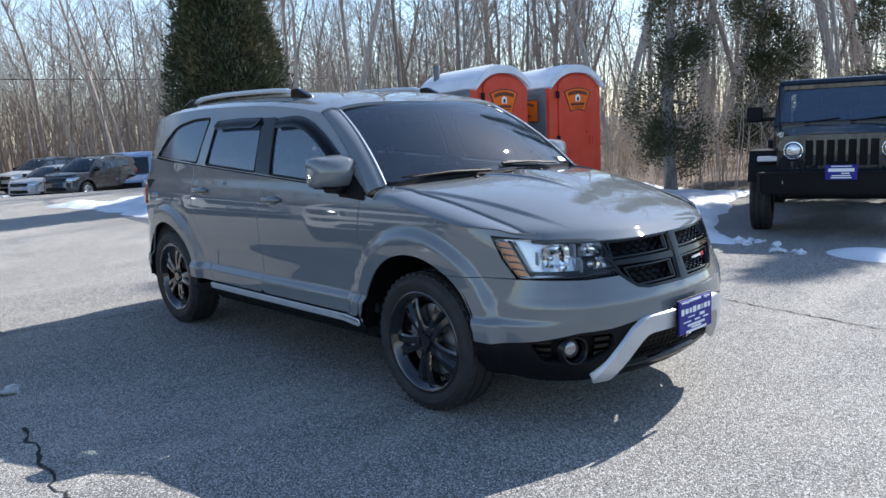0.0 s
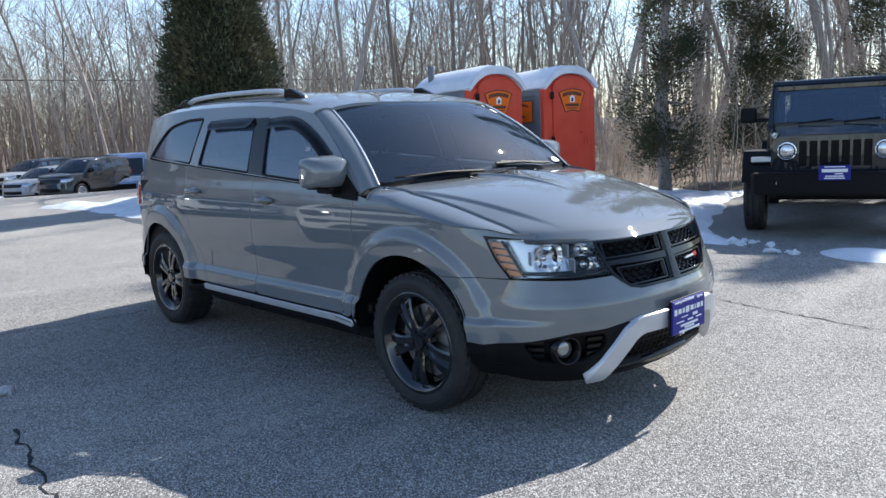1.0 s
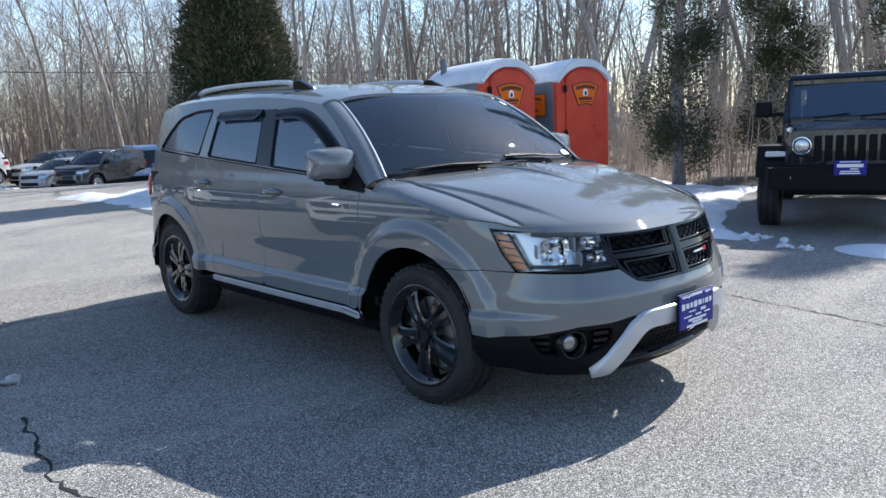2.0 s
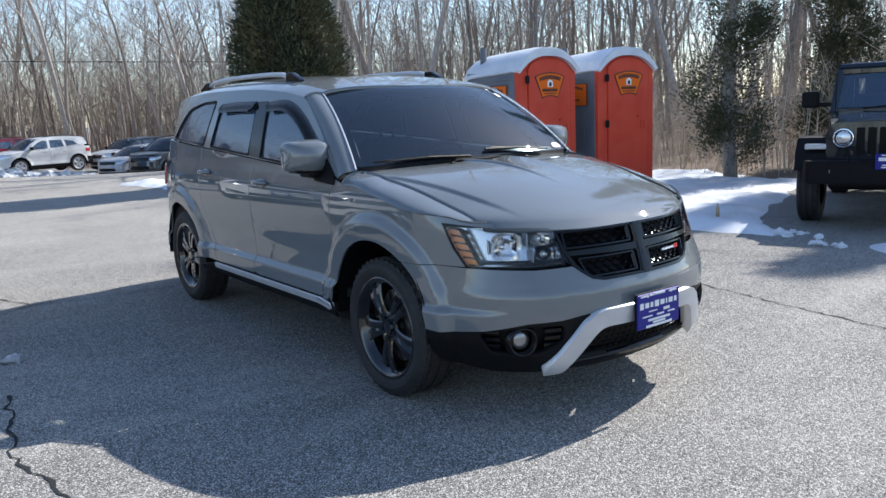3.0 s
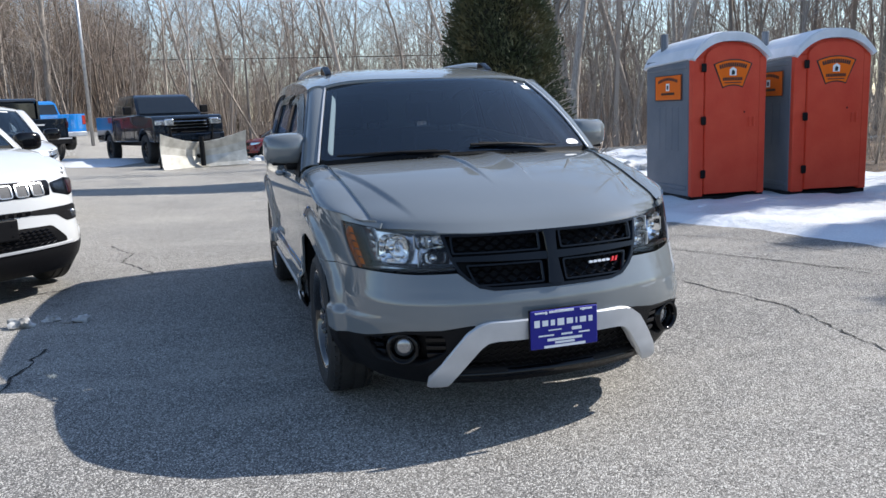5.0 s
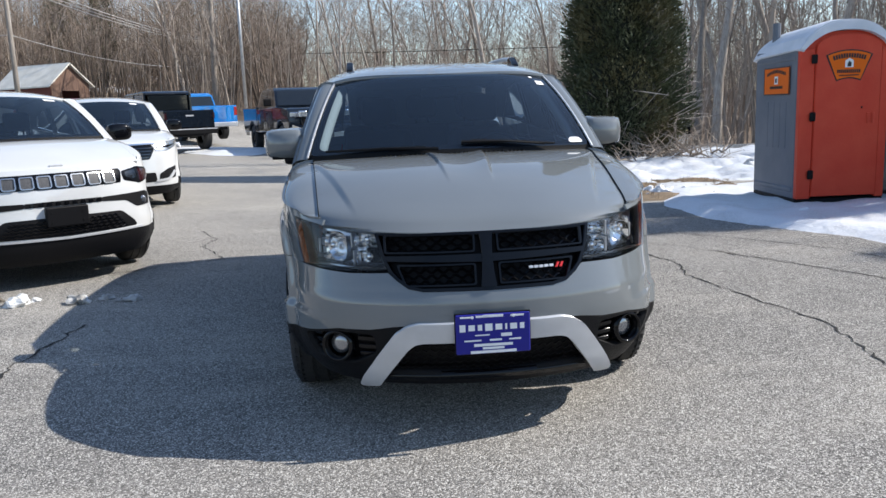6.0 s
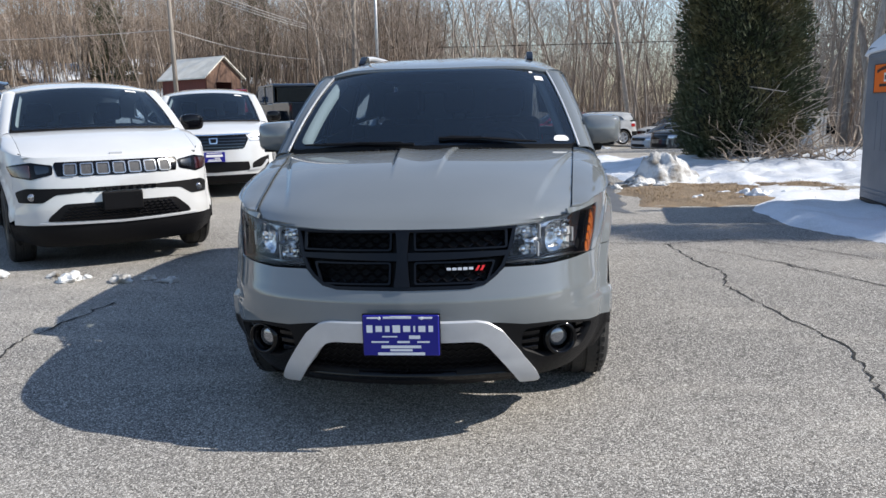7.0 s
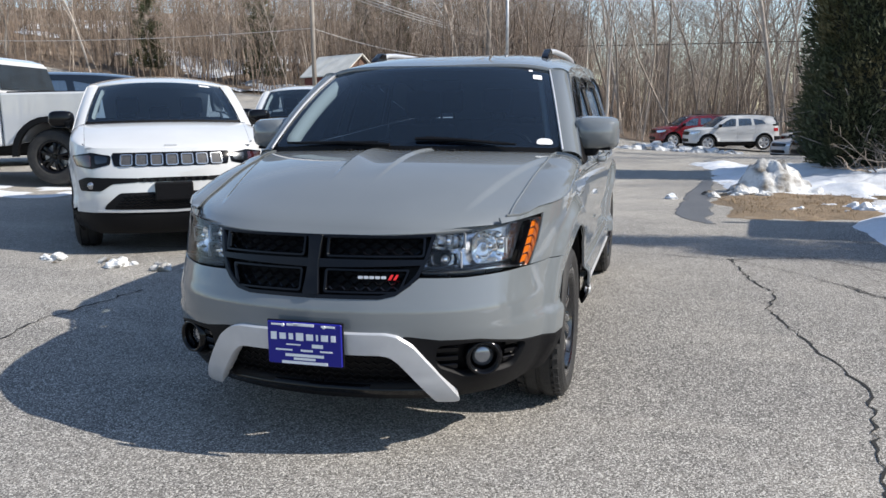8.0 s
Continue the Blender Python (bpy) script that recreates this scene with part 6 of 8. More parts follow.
# ---- other cars on the crossover's pattern ----
def suv(m, name, label, paint_, wb, fo, ro, hw, h, R=0.36, rim=0.25, lower=None, face=None, windows=TINTED, roof_paint=None, hood_z=1.0, group="parked cars", spokes=5, rails=False, cowl_up=0.0):
    """A family car with doors, glass, lamps and wheels, stretched to its own length, width and height. Returns it with its measures."""
    c = thing(name, m, label, "car", group)
    X = lambda x: x * hw / 0.92
    Z = lambda z: z * h / 1.70
    def Y(y):
        return y * fo / 1.02 if y < 0 else y * wb / 2.891 if y < 2.891 else wb + (y - 2.891) * ro / 0.99
    RA = R + 0.055
    za = R
    plan = [(0, -1.02), (0.3, -1.0), (0.55, -0.93), (0.72, -0.82), (0.83, -0.64), (0.885, -0.42), (0.905, -0.15), (0.915, 0.3), (0.920, 1.5), (0.918, 2.6), (0.90, 3.2), (0.86, 3.55), (0.74, 3.78), (0.45, 3.86), (0, 3.88)]
    fz = lambda z: Z(z) * hood_z
    sh = Shell(
        plan=[(X(x), Y(y)) for x, y in plan],
        front=[(Z(0.16), 0.12), (Z(0.25), 0.05), (Z(0.36), 0.01), (Z(0.50), 0.0), (Z(0.62), 0.01), (Z(0.75), 0.022), (Z(0.86), 0.045), (Z(0.95), 0.085), (Z(1.05), 0.13)],
        side=[(Z(0.22), 0.06), (Z(0.34), 0.012), (Z(0.46), 0.0), (Z(0.56), 0.020), (Z(0.70), 0.016), (Z(0.90), 0.0), (Z(1.0), 0.008), (Z(1.14), 0.035), (Z(1.28), 0.058)],
        rear=[(Z(0.22), 0.12), (Z(0.35), 0.02), (Z(0.6), 0.0), (Z(0.75), 0.05), (Z(1.0), 0.07), (Z(1.2), 0.12)],
        wheels=(0.0, wb), radius=RA, z_axle=za, belt=lambda y: Z(1.06) + 0.5 * cowl_up + 0.06 * y * 2.891 / wb,
        hood=(X(0.74), Y(-0.93), 0.19, Z(0.955) * hood_z, X(0.775), Y(0.22), 0.09, Z(1.125) + cowl_up),
        glass_=(X(0.765), Y(0.24), 0.085, Z(1.135) + cowl_up, X(0.63), Y(0.92), 0.13, Z(1.61)),
        roof=[(Y(0.85), Z(1.585)), (Y(1.08), Z(1.635)), (Y(1.4), Z(1.668)), (Y(1.9), Z(1.695)), (Y(2.5), Z(1.690)), (Y(3.1), Z(1.660)), (Y(3.6), Z(1.60))], flare=0.022)
    sy, sx, zs, belt = sh.sy, sh.sx, sh.shoulder_z, sh.belt
    sh.hood_edge(0)
    lower = lower or TRIM
    side = lambda loop: [(sy(Y(y)), z) for y, z in loop]
    zb = Z(0.42)
    RB = RA + 0.05
    def arch_loop(cy, r, a0, a1):
        return [(sy(y), z) for y, z in arc(cy, za, r, a0, a1, 18)]
    af = math.degrees(math.asin((zb - za) / RB))
    def bl(y):
        return belt(Y(y)) - 0.006
    yl = -0.60
    topz = [(y, zs(Y(y)) / 1.0) for y in np.linspace(0.26, yl, 12)]
    for mir in (False, True):
        sg = -1 if mir else 1
        fen = arch_loop(0, RB, 180 - af, af) + side([(0.43, zb), (0.43, Z(0.9)), (0.405, bl(0.4)), (0.30, zs(Y(0.28)))] + topz + [(yl, zb + 0.02)])
        panel("fender", sh.wrap, fen, paint_, c, mirrored=mir, du=0.06, dv=0.06)
        panel("fender_top", lambda u, v: sh.wing_top(u, v), [(Y(-0.80), 0), (Y(0.29), 0), (Y(0.29), 1), (Y(-0.80), 1)], paint_, c, mirrored=mir, du=0.08, dv=0.2, rim=0.0, flip=True)
        fd = panel("front_door", sh.wrap, side([(0.438, zb), (1.50, zb), (1.50, Z(0.95)), (1.472, bl(1.472)), (0.413, bl(0.413)), (0.438, Z(0.9))]), paint_, c, mirrored=mir, du=0.12, dv=0.05)
        rd = panel("rear_door", sh.wrap, side([(1.508, zb), (2.20, zb), (2.36, Z(0.74)), (2.425, Z(0.95)), (2.42, bl(2.42)), (1.48, bl(1.48)), (1.508, Z(0.95))]), paint_, c, mirrored=mir, du=0.1, dv=0.05)
        panel("quarter_panel", sh.wrap, side([(2.208, zb)]) + arch_loop(wb, RB, 180 - af, af) + side([(3.40, zb), (3.42, Z(0.8)), (3.32, bl(3.3)), (2.428, bl(2.428)), (2.433, Z(0.95)), (2.368, Z(0.74))]), paint_, c, mirrored=mir, du=0.08, dv=0.06)
        for d, y in ((fd, 1.30), (rd, 2.25)):
            q = sh.wrap(sy(Y(y)), Z(1.0))
            part("door_handle", box(sg * q.x - 0.025, sg * q.x + 0.025, q.y - 0.09, q.y + 0.09, q.z - 0.014, q.z + 0.014, 0.01, 2), paint_, d)
        panel("sill", sh.wrap, side([(0.40, Z(0.24)), (2.46, Z(0.24)), (2.30, zb - 0.004), (0.43, zb - 0.004)]), lower, c, mirrored=mir, du=0.3, dv=0.06)
        for cy, e0, e1 in ((0, 200, -22), (wb, 200, -22)):
            ring = arch_loop(cy, RB - 0.003, e0, e1) + arch_loop(cy, RA, e1, e0)
            panel("arch_trim", lambda u, v: sh.wrap(u, v, 0.006), ring, lower, c, mirrored=mir, du=0.06, dv=0.06, rim=0.03)
        ztop = lambda y: sh.roof_c(y) - 0.085
        y0, y1 = Y(0.36), Y(1.05)
        edge = [(y, ztop(y)) for y in np.linspace(y1, Y(3.36), 14)]
        zA, zB = belt(y0) + 0.002, ztop(y1)
        outer = [(y0, zA), (y0 + 0.45 * (y1 - y0), zA + 0.55 * (zB - zA)), (y0 + 0.8 * (y1 - y0), zA + 0.86 * (zB - zA))] + edge + [(Y(3.50), Z(1.40)), (Y(3.52), belt(Y(3.4))), (Y(3.1), belt(Y(3.1)) + 0.001)]
        bz = lambda y: belt(Y(y)) + 0.012
        W1 = rounded([(Y(0.56), bz(0.56)), (Y(1.40), bz(1.40)), (Y(1.44), Z(1.50)), (Y(1.22), Z(1.515)), (Y(0.95), Z(1.415)), (Y(0.62), Z(1.20))], 0.03)
        W2 = rounded([(Y(1.54), bz(1.54)), (Y(2.25), bz(2.25)), (Y(2.19), Z(1.515)), (Y(1.56), Z(1.515))], 0.03)
        W3 = rounded([(Y(2.38), bz(2.38)), (Y(2.98), bz(2.98) + 0.02), (Y(2.80), Z(1.43)), (Y(2.32), Z(1.51))], 0.04)
        panel("window_surround", sh.cab, outer, roof_paint or paint_, c, holes=[W1, W2, W3], mirrored=mir, du=0.12, dv=0.08, rim=0.02)
        for nm, hole, g in (("front_side_window", W1, LIGHT_TINT), ("rear_side_window", W2, windows), ("quarter_window", W3, windows)):
            panel(nm, lambda y, z: sh.cab(y, z) + Vector((-0.008, 0, 0)), hole, g, c, mirrored=mir, du=0.2, dv=0.15, rim=0)
        def pillar(t, v):
            a = sh.shield(1.0, t)
            b = sh.cab(y0 + (y1 - y0) * t, zA + (zB - zA) * t + 0.03 * math.sin(math.pi * t))
            mid = a.lerp(b, 0.5) + Vector((0.022, -0.02, 0.024))
            return a * (1 - v) ** 2 + mid * 2 * v * (1 - v) + b * v * v
        panel("windscreen_pillar", pillar, [(-0.03, 0), (1.0, 0), (1.0, 1), (-0.03, 1)], roof_paint or paint_, c, mirrored=mir, du=0.2, dv=0.25, rim=0.01)
        pt = bmesh.new()
        add_tube(pt, [(sg * q.x, q.y, q.z) for q in (sh.shield(0.955, t) + Vector((0, 0.06, -0.035)) for t in np.linspace(0.02, 0.97, 6))], 0.034, 6)
        part("pillar_trim", pt, PILLAR_TRIM, c, smooth=True)
        q = sh.cab(Y(0.55), belt(Y(0.55)) + 0.10)
        mb = bmesh.new()
        bmesh.ops.create_uvsphere(mb, u_segments=16, v_segments=10, radius=1)
        for v in mb.verts:
            v.co = Vector([math.copysign(abs(k) ** 0.6, k) for k in v.co])
        bmesh.ops.scale(mb, vec=(0.12, 0.07, 0.085), verts=mb.verts[:])
        bmesh.ops.translate(mb, vec=(sg * (q.x + 0.14), q.y, q.z), verts=mb.verts[:])
        mo = part("door_mirror", mb, GLOSS_BLACK, c, "black door mirror", smooth=True)
        part("mirror_arm", box(sg * (q.x + 0.02) - 0.05, sg * (q.x + 0.02) + 0.05, q.y - 0.03, q.y + 0.04, q.z - 0.10, q.z - 0.05, 0.01), TRIM, mo)
        wheel_house(c, sh, 0.0, sg)
        wheel_house(c, sh, wb, sg)
        for y in (0.0, wb):
            wm = Matrix.Translation((sg * (hw - 0.125), y, R))
            if sg < 0:
                wm = wm @ Matrix.Rotation(math.pi, 4, "Z")
            wheel(c, wm @ Matrix.Rotation(0.4 + y, 4, "X"), R, rim, 0.22, face or GLOSS_BLACK, spokes, tread=False)
        panel("tail_lamp", lambda u, v: sh.wrap(u, v, 0.012), rounded([(sy(Y(3.38)), Z(0.90)), (sy(Y(3.66)), Z(0.90)), (sy(Y(3.66)), Z(1.06)), (sy(Y(3.36)), Z(1.06))], 0.03), RED_LENS, c, mirrored=mir, rim=0.03, du=0.06)
        e = sh.cum[-1]
        panel("rear_bumper", sh.wrap, [(sy(Y(3.40)), zb), (sy(Y(3.40)), Z(0.28)), (e, Z(0.28)), (e, Z(0.66)), (sy(Y(3.43)), Z(0.66))], lower, c, mirrored=mir, du=0.1, dv=0.1)
        panel("tailgate_skin", sh.wrap, [(sy(Y(3.43)), Z(0.668)), (e, Z(0.668)), (e, Z(1.16)), (sy(Y(3.33)), Z(1.16)), (sy(Y(3.40)), Z(0.86))], paint_, c, mirrored=mir, du=0.1, dv=0.1)
        if rails:
            pts = [(sg * X(0.56), y, sh.roof(X(0.56) / sh.roof_edge(y).x, y).z + 0.05) for y in np.linspace(Y(1.4), Y(3.0), 6)]
            part("roof_rail", tube(pts, 0.016, 6), GLOSS_BLACK, c, "black roof rail")
    hl = [(a, 0.0) for a in np.linspace(-1, 1, 17)] + [(1, w) for w in np.linspace(0.1, 1, 8)] + [(a, 1.0) for a in np.linspace(0.9, -1, 14)] + [(-1, w) for w in np.linspace(0.9, 0.1, 8)]
    panel("bonnet", sh.hood, hl, paint_, c, du=0.08, dv=0.06, rim=0.02)
    def cowl(a, v):
        return (sh.hood(a, 1.0) + Vector((0, 0.004, -0.012))).lerp(sh.shield(a, 0.03), v)
    panel("cowl", cowl, [(-1.02, -0.2), (1.02, -0.2), (1.02, 1), (-1.02, 1)], TRIM, c, du=0.2, dv=0.5, rim=0.0)
    gl_loop = rounded([(-0.99, 0.02), (0.99, 0.02), (0.99, 0.985), (-0.99, 0.985)], 0.05)
    gl_in = rounded([(-0.945, 0.07), (0.945, 0.07), (0.935, 0.93), (-0.935, 0.93)], 0.07)
    wsn = panel("windscreen", sh.shield, gl_loop, WINDSHIELD, c, du=0.2, dv=0.2, rim=0, shadow=False)
    panel("windscreen_border", lambda a, v: sh.shield(a, v) + Vector((0, 0.004, -0.004)), gl_loop, GLOSS_BLACK, wsn, holes=[gl_in], du=0.2, dv=0.2, rim=0)
    panel("windscreen_sticker", lambda a, v: sh.shield(a, v) + Vector((0, -0.003, 0.003)), [(0.62, 0.87), (0.80, 0.87), (0.78, 0.92), (0.62, 0.92)], WHITE_INK, wsn, rim=0)
    panel("roof", sh.roof, [(a, Y(0.94) + 0.13 * a * a) for a in np.linspace(-1, 1, 15)] + [(1, y) for y in np.linspace(Y(1.2), Y(3.44), 8)] + [(a, Y(3.48)) for a in np.linspace(0.8, -0.8, 8)] + [(-1, y) for y in np.linspace(Y(3.44), Y(1.2), 8)], roof_paint or paint_, c, du=0.12, dv=0.2, rim=0.02)
    def tail(a, v):
        p = sh.roof(a, Y(3.48))
        q = sh.wrap(sh.cum[-1] - abs(a) * 0.78 * hw, Z(1.16))
        q = Vector((math.copysign(abs(q.x), a) if a else 0.0, q.y, q.z))
        return p.lerp(q, v)
    tg = panel("tailgate", tail, [(-1, 0), (1, 0), (1, 1), (-1, 1)], paint_, c, du=0.2, dv=0.2, rim=0.01, flip=True)
    panel("rear_window", lambda a, v: tail(a, v) + Vector((0, 0.006, 0.004)), rounded([(-0.85, 0.12), (0.85, 0.12), (0.9, 0.88), (-0.9, 0.88)], 0.08), windows, tg, du=0.3, dv=0.3, rim=0, flip=True)
    part("underbody", box(-hw + 0.14, hw - 0.14, Y(0.46), Y(2.40), 0.22, 0.38, 0.03), TRIM, c)
    part("engine_bay", box(-hw + 0.42, hw - 0.42, Y(-0.75), Y(0.46), 0.22, Z(0.80), 0.03), TRIM, c)
    part("rear_floor", box(-hw + 0.42, hw - 0.42, Y(2.40), Y(3.70), 0.30, 0.60, 0.03), TRIM, c)
    part("dashboard", box(-hw + 0.16, hw - 0.16, Y(0.42), Y(0.88), 0.55, Z(1.07), 0.06, 2), DASH, c)
    part("cabin_floor", box(-hw + 0.1, hw - 0.1, Y(0.4), Y(3.5), 0.40, 0.46, 0.01), DASH, c)
    steering_wheel(c, 0.36, Y(1.02), Z(1.05))
    for x in (-0.36, 0.36):
        seat(c, x, Y(1.22), Z(0.52))
    part("rear_bench", box(-hw + 0.12, hw - 0.12, Y(2.5), Y(2.62), Z(0.5), Z(1.22), 0.05, 2), SEAT, c)
    part("load_cover", box(-hw + 0.12, hw - 0.12, Y(2.62), Y(3.4), Z(1.0), Z(1.02), 0.005), DASH, c)
    for x in (-0.38, 0.0, 0.38):
        part("rear_headrest", box(x - 0.12, x + 0.12, Y(2.5), Y(2.6), Z(1.2), Z(1.36), 0.04, 2), SEAT, c)
    return c, sh, X, Y, Z


def face_loop(sh, pts):
    """Symmetric outline from its half (x, z), from the middle out and back."""
    return [(sh.sx(x), z) for x, z in pts] + [(-sh.sx(x), z) for x, z in pts[::-1] if x > 0]


def nose(c, sh, X, Y, Z, paint_, top, lamp, lip, lower):
    """Painted nose down to lip, black below."""
    e = sh.sy(Y(-0.605))
    up = [(0, top), (sh.sx(X(0.70)), top + 0.005), (sh.sy(Y(-0.80)), min(top + 0.01, sh.shoulder_z(Y(-0.80)))), (e, sh.shoulder_z(Y(-0.605))), (e, lip), (sh.sx(X(0.6)), lip), (0, lip)]
    loop = up + [(-u, z) for u, z in up[::-1] if u > 0]
    panel("front_bumper", sh.wrap, loop, paint_, c, holes=[], du=0.06, dv=0.05, rim=0.01)
    zb = Z(0.42)
    lo = [(0, lip - 0.004), (sh.sx(X(0.6)), lip - 0.004), (e, lip - 0.004), (sh.sy(-sh.radius - 0.03), zb - 0.02), (sh.sy(-sh.radius), Z(0.27)), (sh.sx(X(0.7)), Z(0.20)), (0, Z(0.19))]
    loop = lo + [(-u, z) for u, z in lo[::-1] if u > 0]
    panel("lower_apron", sh.wrap, loop, lower, c, du=0.08, dv=0.06, rim=0.02)


RING_METAL = surface("grille_ring_metal", (0.42, 0.43, 0.44), 0.25, 0.9)
GRILLE_MESH = surface("grey_grille_mesh", (0.075, 0.078, 0.085), 0.6, col2=(0.03, 0.03, 0.035), scale=160)
MARKER_RED = surface("dark_red_marker", (0.032, 0.007, 0.010), 0.12, coat=1.0)


# white compact crossover beside the grey one
def white_compact(m):
    c, sh, X, Y, Z = suv(m, "compact_crossover", "white compact crossover with black trim parked on asphalt", WHITE_PAINT, 2.636, 0.88, 0.87, 0.905, 1.70, 0.355, 0.235, cowl_up=0.06)
    nose(c, sh, X, Y, Z, WHITE_PAINT, Z(0.965), None, Z(0.40), TRIM)
    f = lambda d: (lambda u, z: sh.wrap(u, z, d))
    # seven ringed grille slots in a black band that runs into the lamps
    z0, z1 = 0.815, 0.925
    g = panel("grille", f(0.004), rounded(face_loop(sh, [(0, z0 - 0.012), (0.50, z0 - 0.004), (0.53, z1 - 0.02), (0.52, z1 + 0.004), (0, z1 + 0.006)]), 0.01), GLOSS_BLACK, c, "black grille with seven chrome ringed slots", du=0.06, dv=0.06, rim=0.02)
    for k in range(7):
        x = (k - 3) * 0.132
        s = lambda q: sh.sx(abs(q)) * (1 if q >= 0 else -1)
        o = rounded([(s(x - 0.054), z0 + 0.012), (s(x - 0.040), z0), (s(x + 0.040), z0), (s(x + 0.054), z0 + 0.012), (s(x + 0.054), z1 - 0.008), (s(x - 0.054), z1 - 0.008)], 0.014, 4)
        i_ = rounded([(s(x - 0.044), z0 + 0.016), (s(x - 0.034), z0 + 0.009), (s(x + 0.034), z0 + 0.009), (s(x + 0.044), z0 + 0.016), (s(x + 0.044), z1 - 0.017), (s(x - 0.044), z1 - 0.017)], 0.012, 4)
        panel("grille_ring", f(0.016), o, RING_METAL, g, "chrome grille ring", holes=[i_], rim=0.014, du=0.05)
        panel("grille_insert", f(0.008), i_, GRILLE_MESH, g, "grey mesh insert", rim=0, du=0.05)
    for mir in (False, True):
        la = panel("headlamp", f(0.005), rounded([(sh.sx(0.535), z0 + 0.012), (sh.sx(0.70), z0 - 0.028), (sh.sy(Y(-0.60)), z0 + 0.0), (sh.sy(Y(-0.50)), z0 + 0.085), (sh.sx(0.72), z1 + 0.008), (sh.sx(0.535), z1 - 0.02)], 0.02), GLOSS_BLACK, c, "slim dark headlamp with red-amber marker", mirrored=mir, du=0.05, dv=0.04, rim=0.02)
        panel("lamp_reflector", f(0.010), rounded([(sh.sx(0.56), z0 + 0.03), (sh.sx(0.66), z0 + 0.015), (sh.sx(0.68), z1 - 0.015), (sh.sx(0.56), z1 - 0.03)], 0.02), DARK_CHROME, la, mirrored=mir, rim=0.01)
        panel("lamp_marker", f(0.010), rounded([(sh.sx(0.70), z0 - 0.012), (sh.sy(Y(-0.60)), z0 + 0.012), (sh.sy(Y(-0.53)), z0 + 0.075), (sh.sx(0.72), z1 - 0.012)], 0.02), MARKER_RED, la, mirrored=mir, rim=0.01)
        # fog pocket strip
        po = panel("fog_pocket", f(0.004), rounded([(sh.sx(0.30), 0.668), (sh.sx(0.52), 0.655), (sh.sx(0.62), 0.590), (sh.sx(0.80), 0.592), (sh.sx(0.82), 0.680), (sh.sx(0.74), 0.715), (sh.sx(0.30), 0.705)], 0.025), TRIM, c, "black fog lamp pocket", mirrored=mir, rim=0.015, du=0.05)
        q = sh.wrap(sh.sx(0.70), 0.640, 0.004)
        sg = -1 if mir else 1
        bm = bmesh.new()
        bmesh.ops.create_uvsphere(bm, u_segments=16, v_segments=8, radius=0.034)
        bmesh.ops.scale(bm, vec=(1, 0.4, 1), verts=bm.verts[:])
        bmesh.ops.translate(bm, vec=(sg * q.x, q.y, q.z), verts=bm.verts[:])
        part("fog_lamp", bm, FOG_GLASS, po, "round fog lamp", smooth=True)
    panel("upper_slot", f(0.004), rounded(face_loop(sh, [(0, 0.668), (0.30, 0.668), (0.30, 0.706), (0, 0.708)]), 0.006), TRIM, c, rim=0.015, du=0.06)
    for k in range(9):
        x = -0.26 + 0.065 * k
        panel("slot_fin", f(0.012), [(x, 0.674), (x + 0.03, 0.674), (x + 0.03, 0.700), (x, 0.700)], GLOSS_BLACK, c, rim=0.01)
    mo = panel("lower_mouth", f(0.004), rounded(face_loop(sh, [(0, 0.415), (0.60, 0.43), (0.58, 0.47), (0.46, 0.575), (0, 0.580)]), 0.03), BLACK_PLASTIC, c, "black lower intake", rim=0.02, du=0.06, dv=0.05)
    for k in range(5):
        z = 0.445 + 0.026 * k
        pts = [tuple(sh.wrap(math.copysign(sh.sx(abs(x)), x), z + 0.006 * (-1) ** i, 0.012)) for i, x in enumerate(np.linspace(-0.50 + 0.02 * k, 0.50 - 0.02 * k, 36))]
        part("mouth_mesh_bar", tube(pts, 0.005, 4), GLOSS_BLACK, mo)
    part("plate_holder", box(-0.165, 0.165, Y(-1.02) - 0.035, Y(-1.02) + 0.02, 0.50, 0.665, 0.012, 2), BLACK_PLASTIC, c, "empty black plate holder")
    for x in (-0.12, 0.12):
        for z in (0.54, 0.62):
            part("holder_bolt", tube([(x, Y(-1.02) - 0.04, z), (x, Y(-1.02) - 0.03, z)], 0.008, 8), TRIM, c)
    panel("lip_strip", f(0.012), rounded(face_loop(sh, [(0, 0.392), (0.66, 0.405), (0.66, 0.420), (0, 0.408)]), 0.005), SILVER_TRIM, c, rim=0.02, du=0.08)
    q = sh.hood(0, 0.06)
    part("bonnet_emblem", box(-0.055, 0.055, q.y - 0.005, q.y + 0.008, q.z - 0.006, q.z + 0.016, 0.004), SILVER_TRIM, c, "small silver emblem")
    return c


white_compact(pose(-3.44, 3.24, ground_z(-3.5, 3.3), 0, 0, 36))


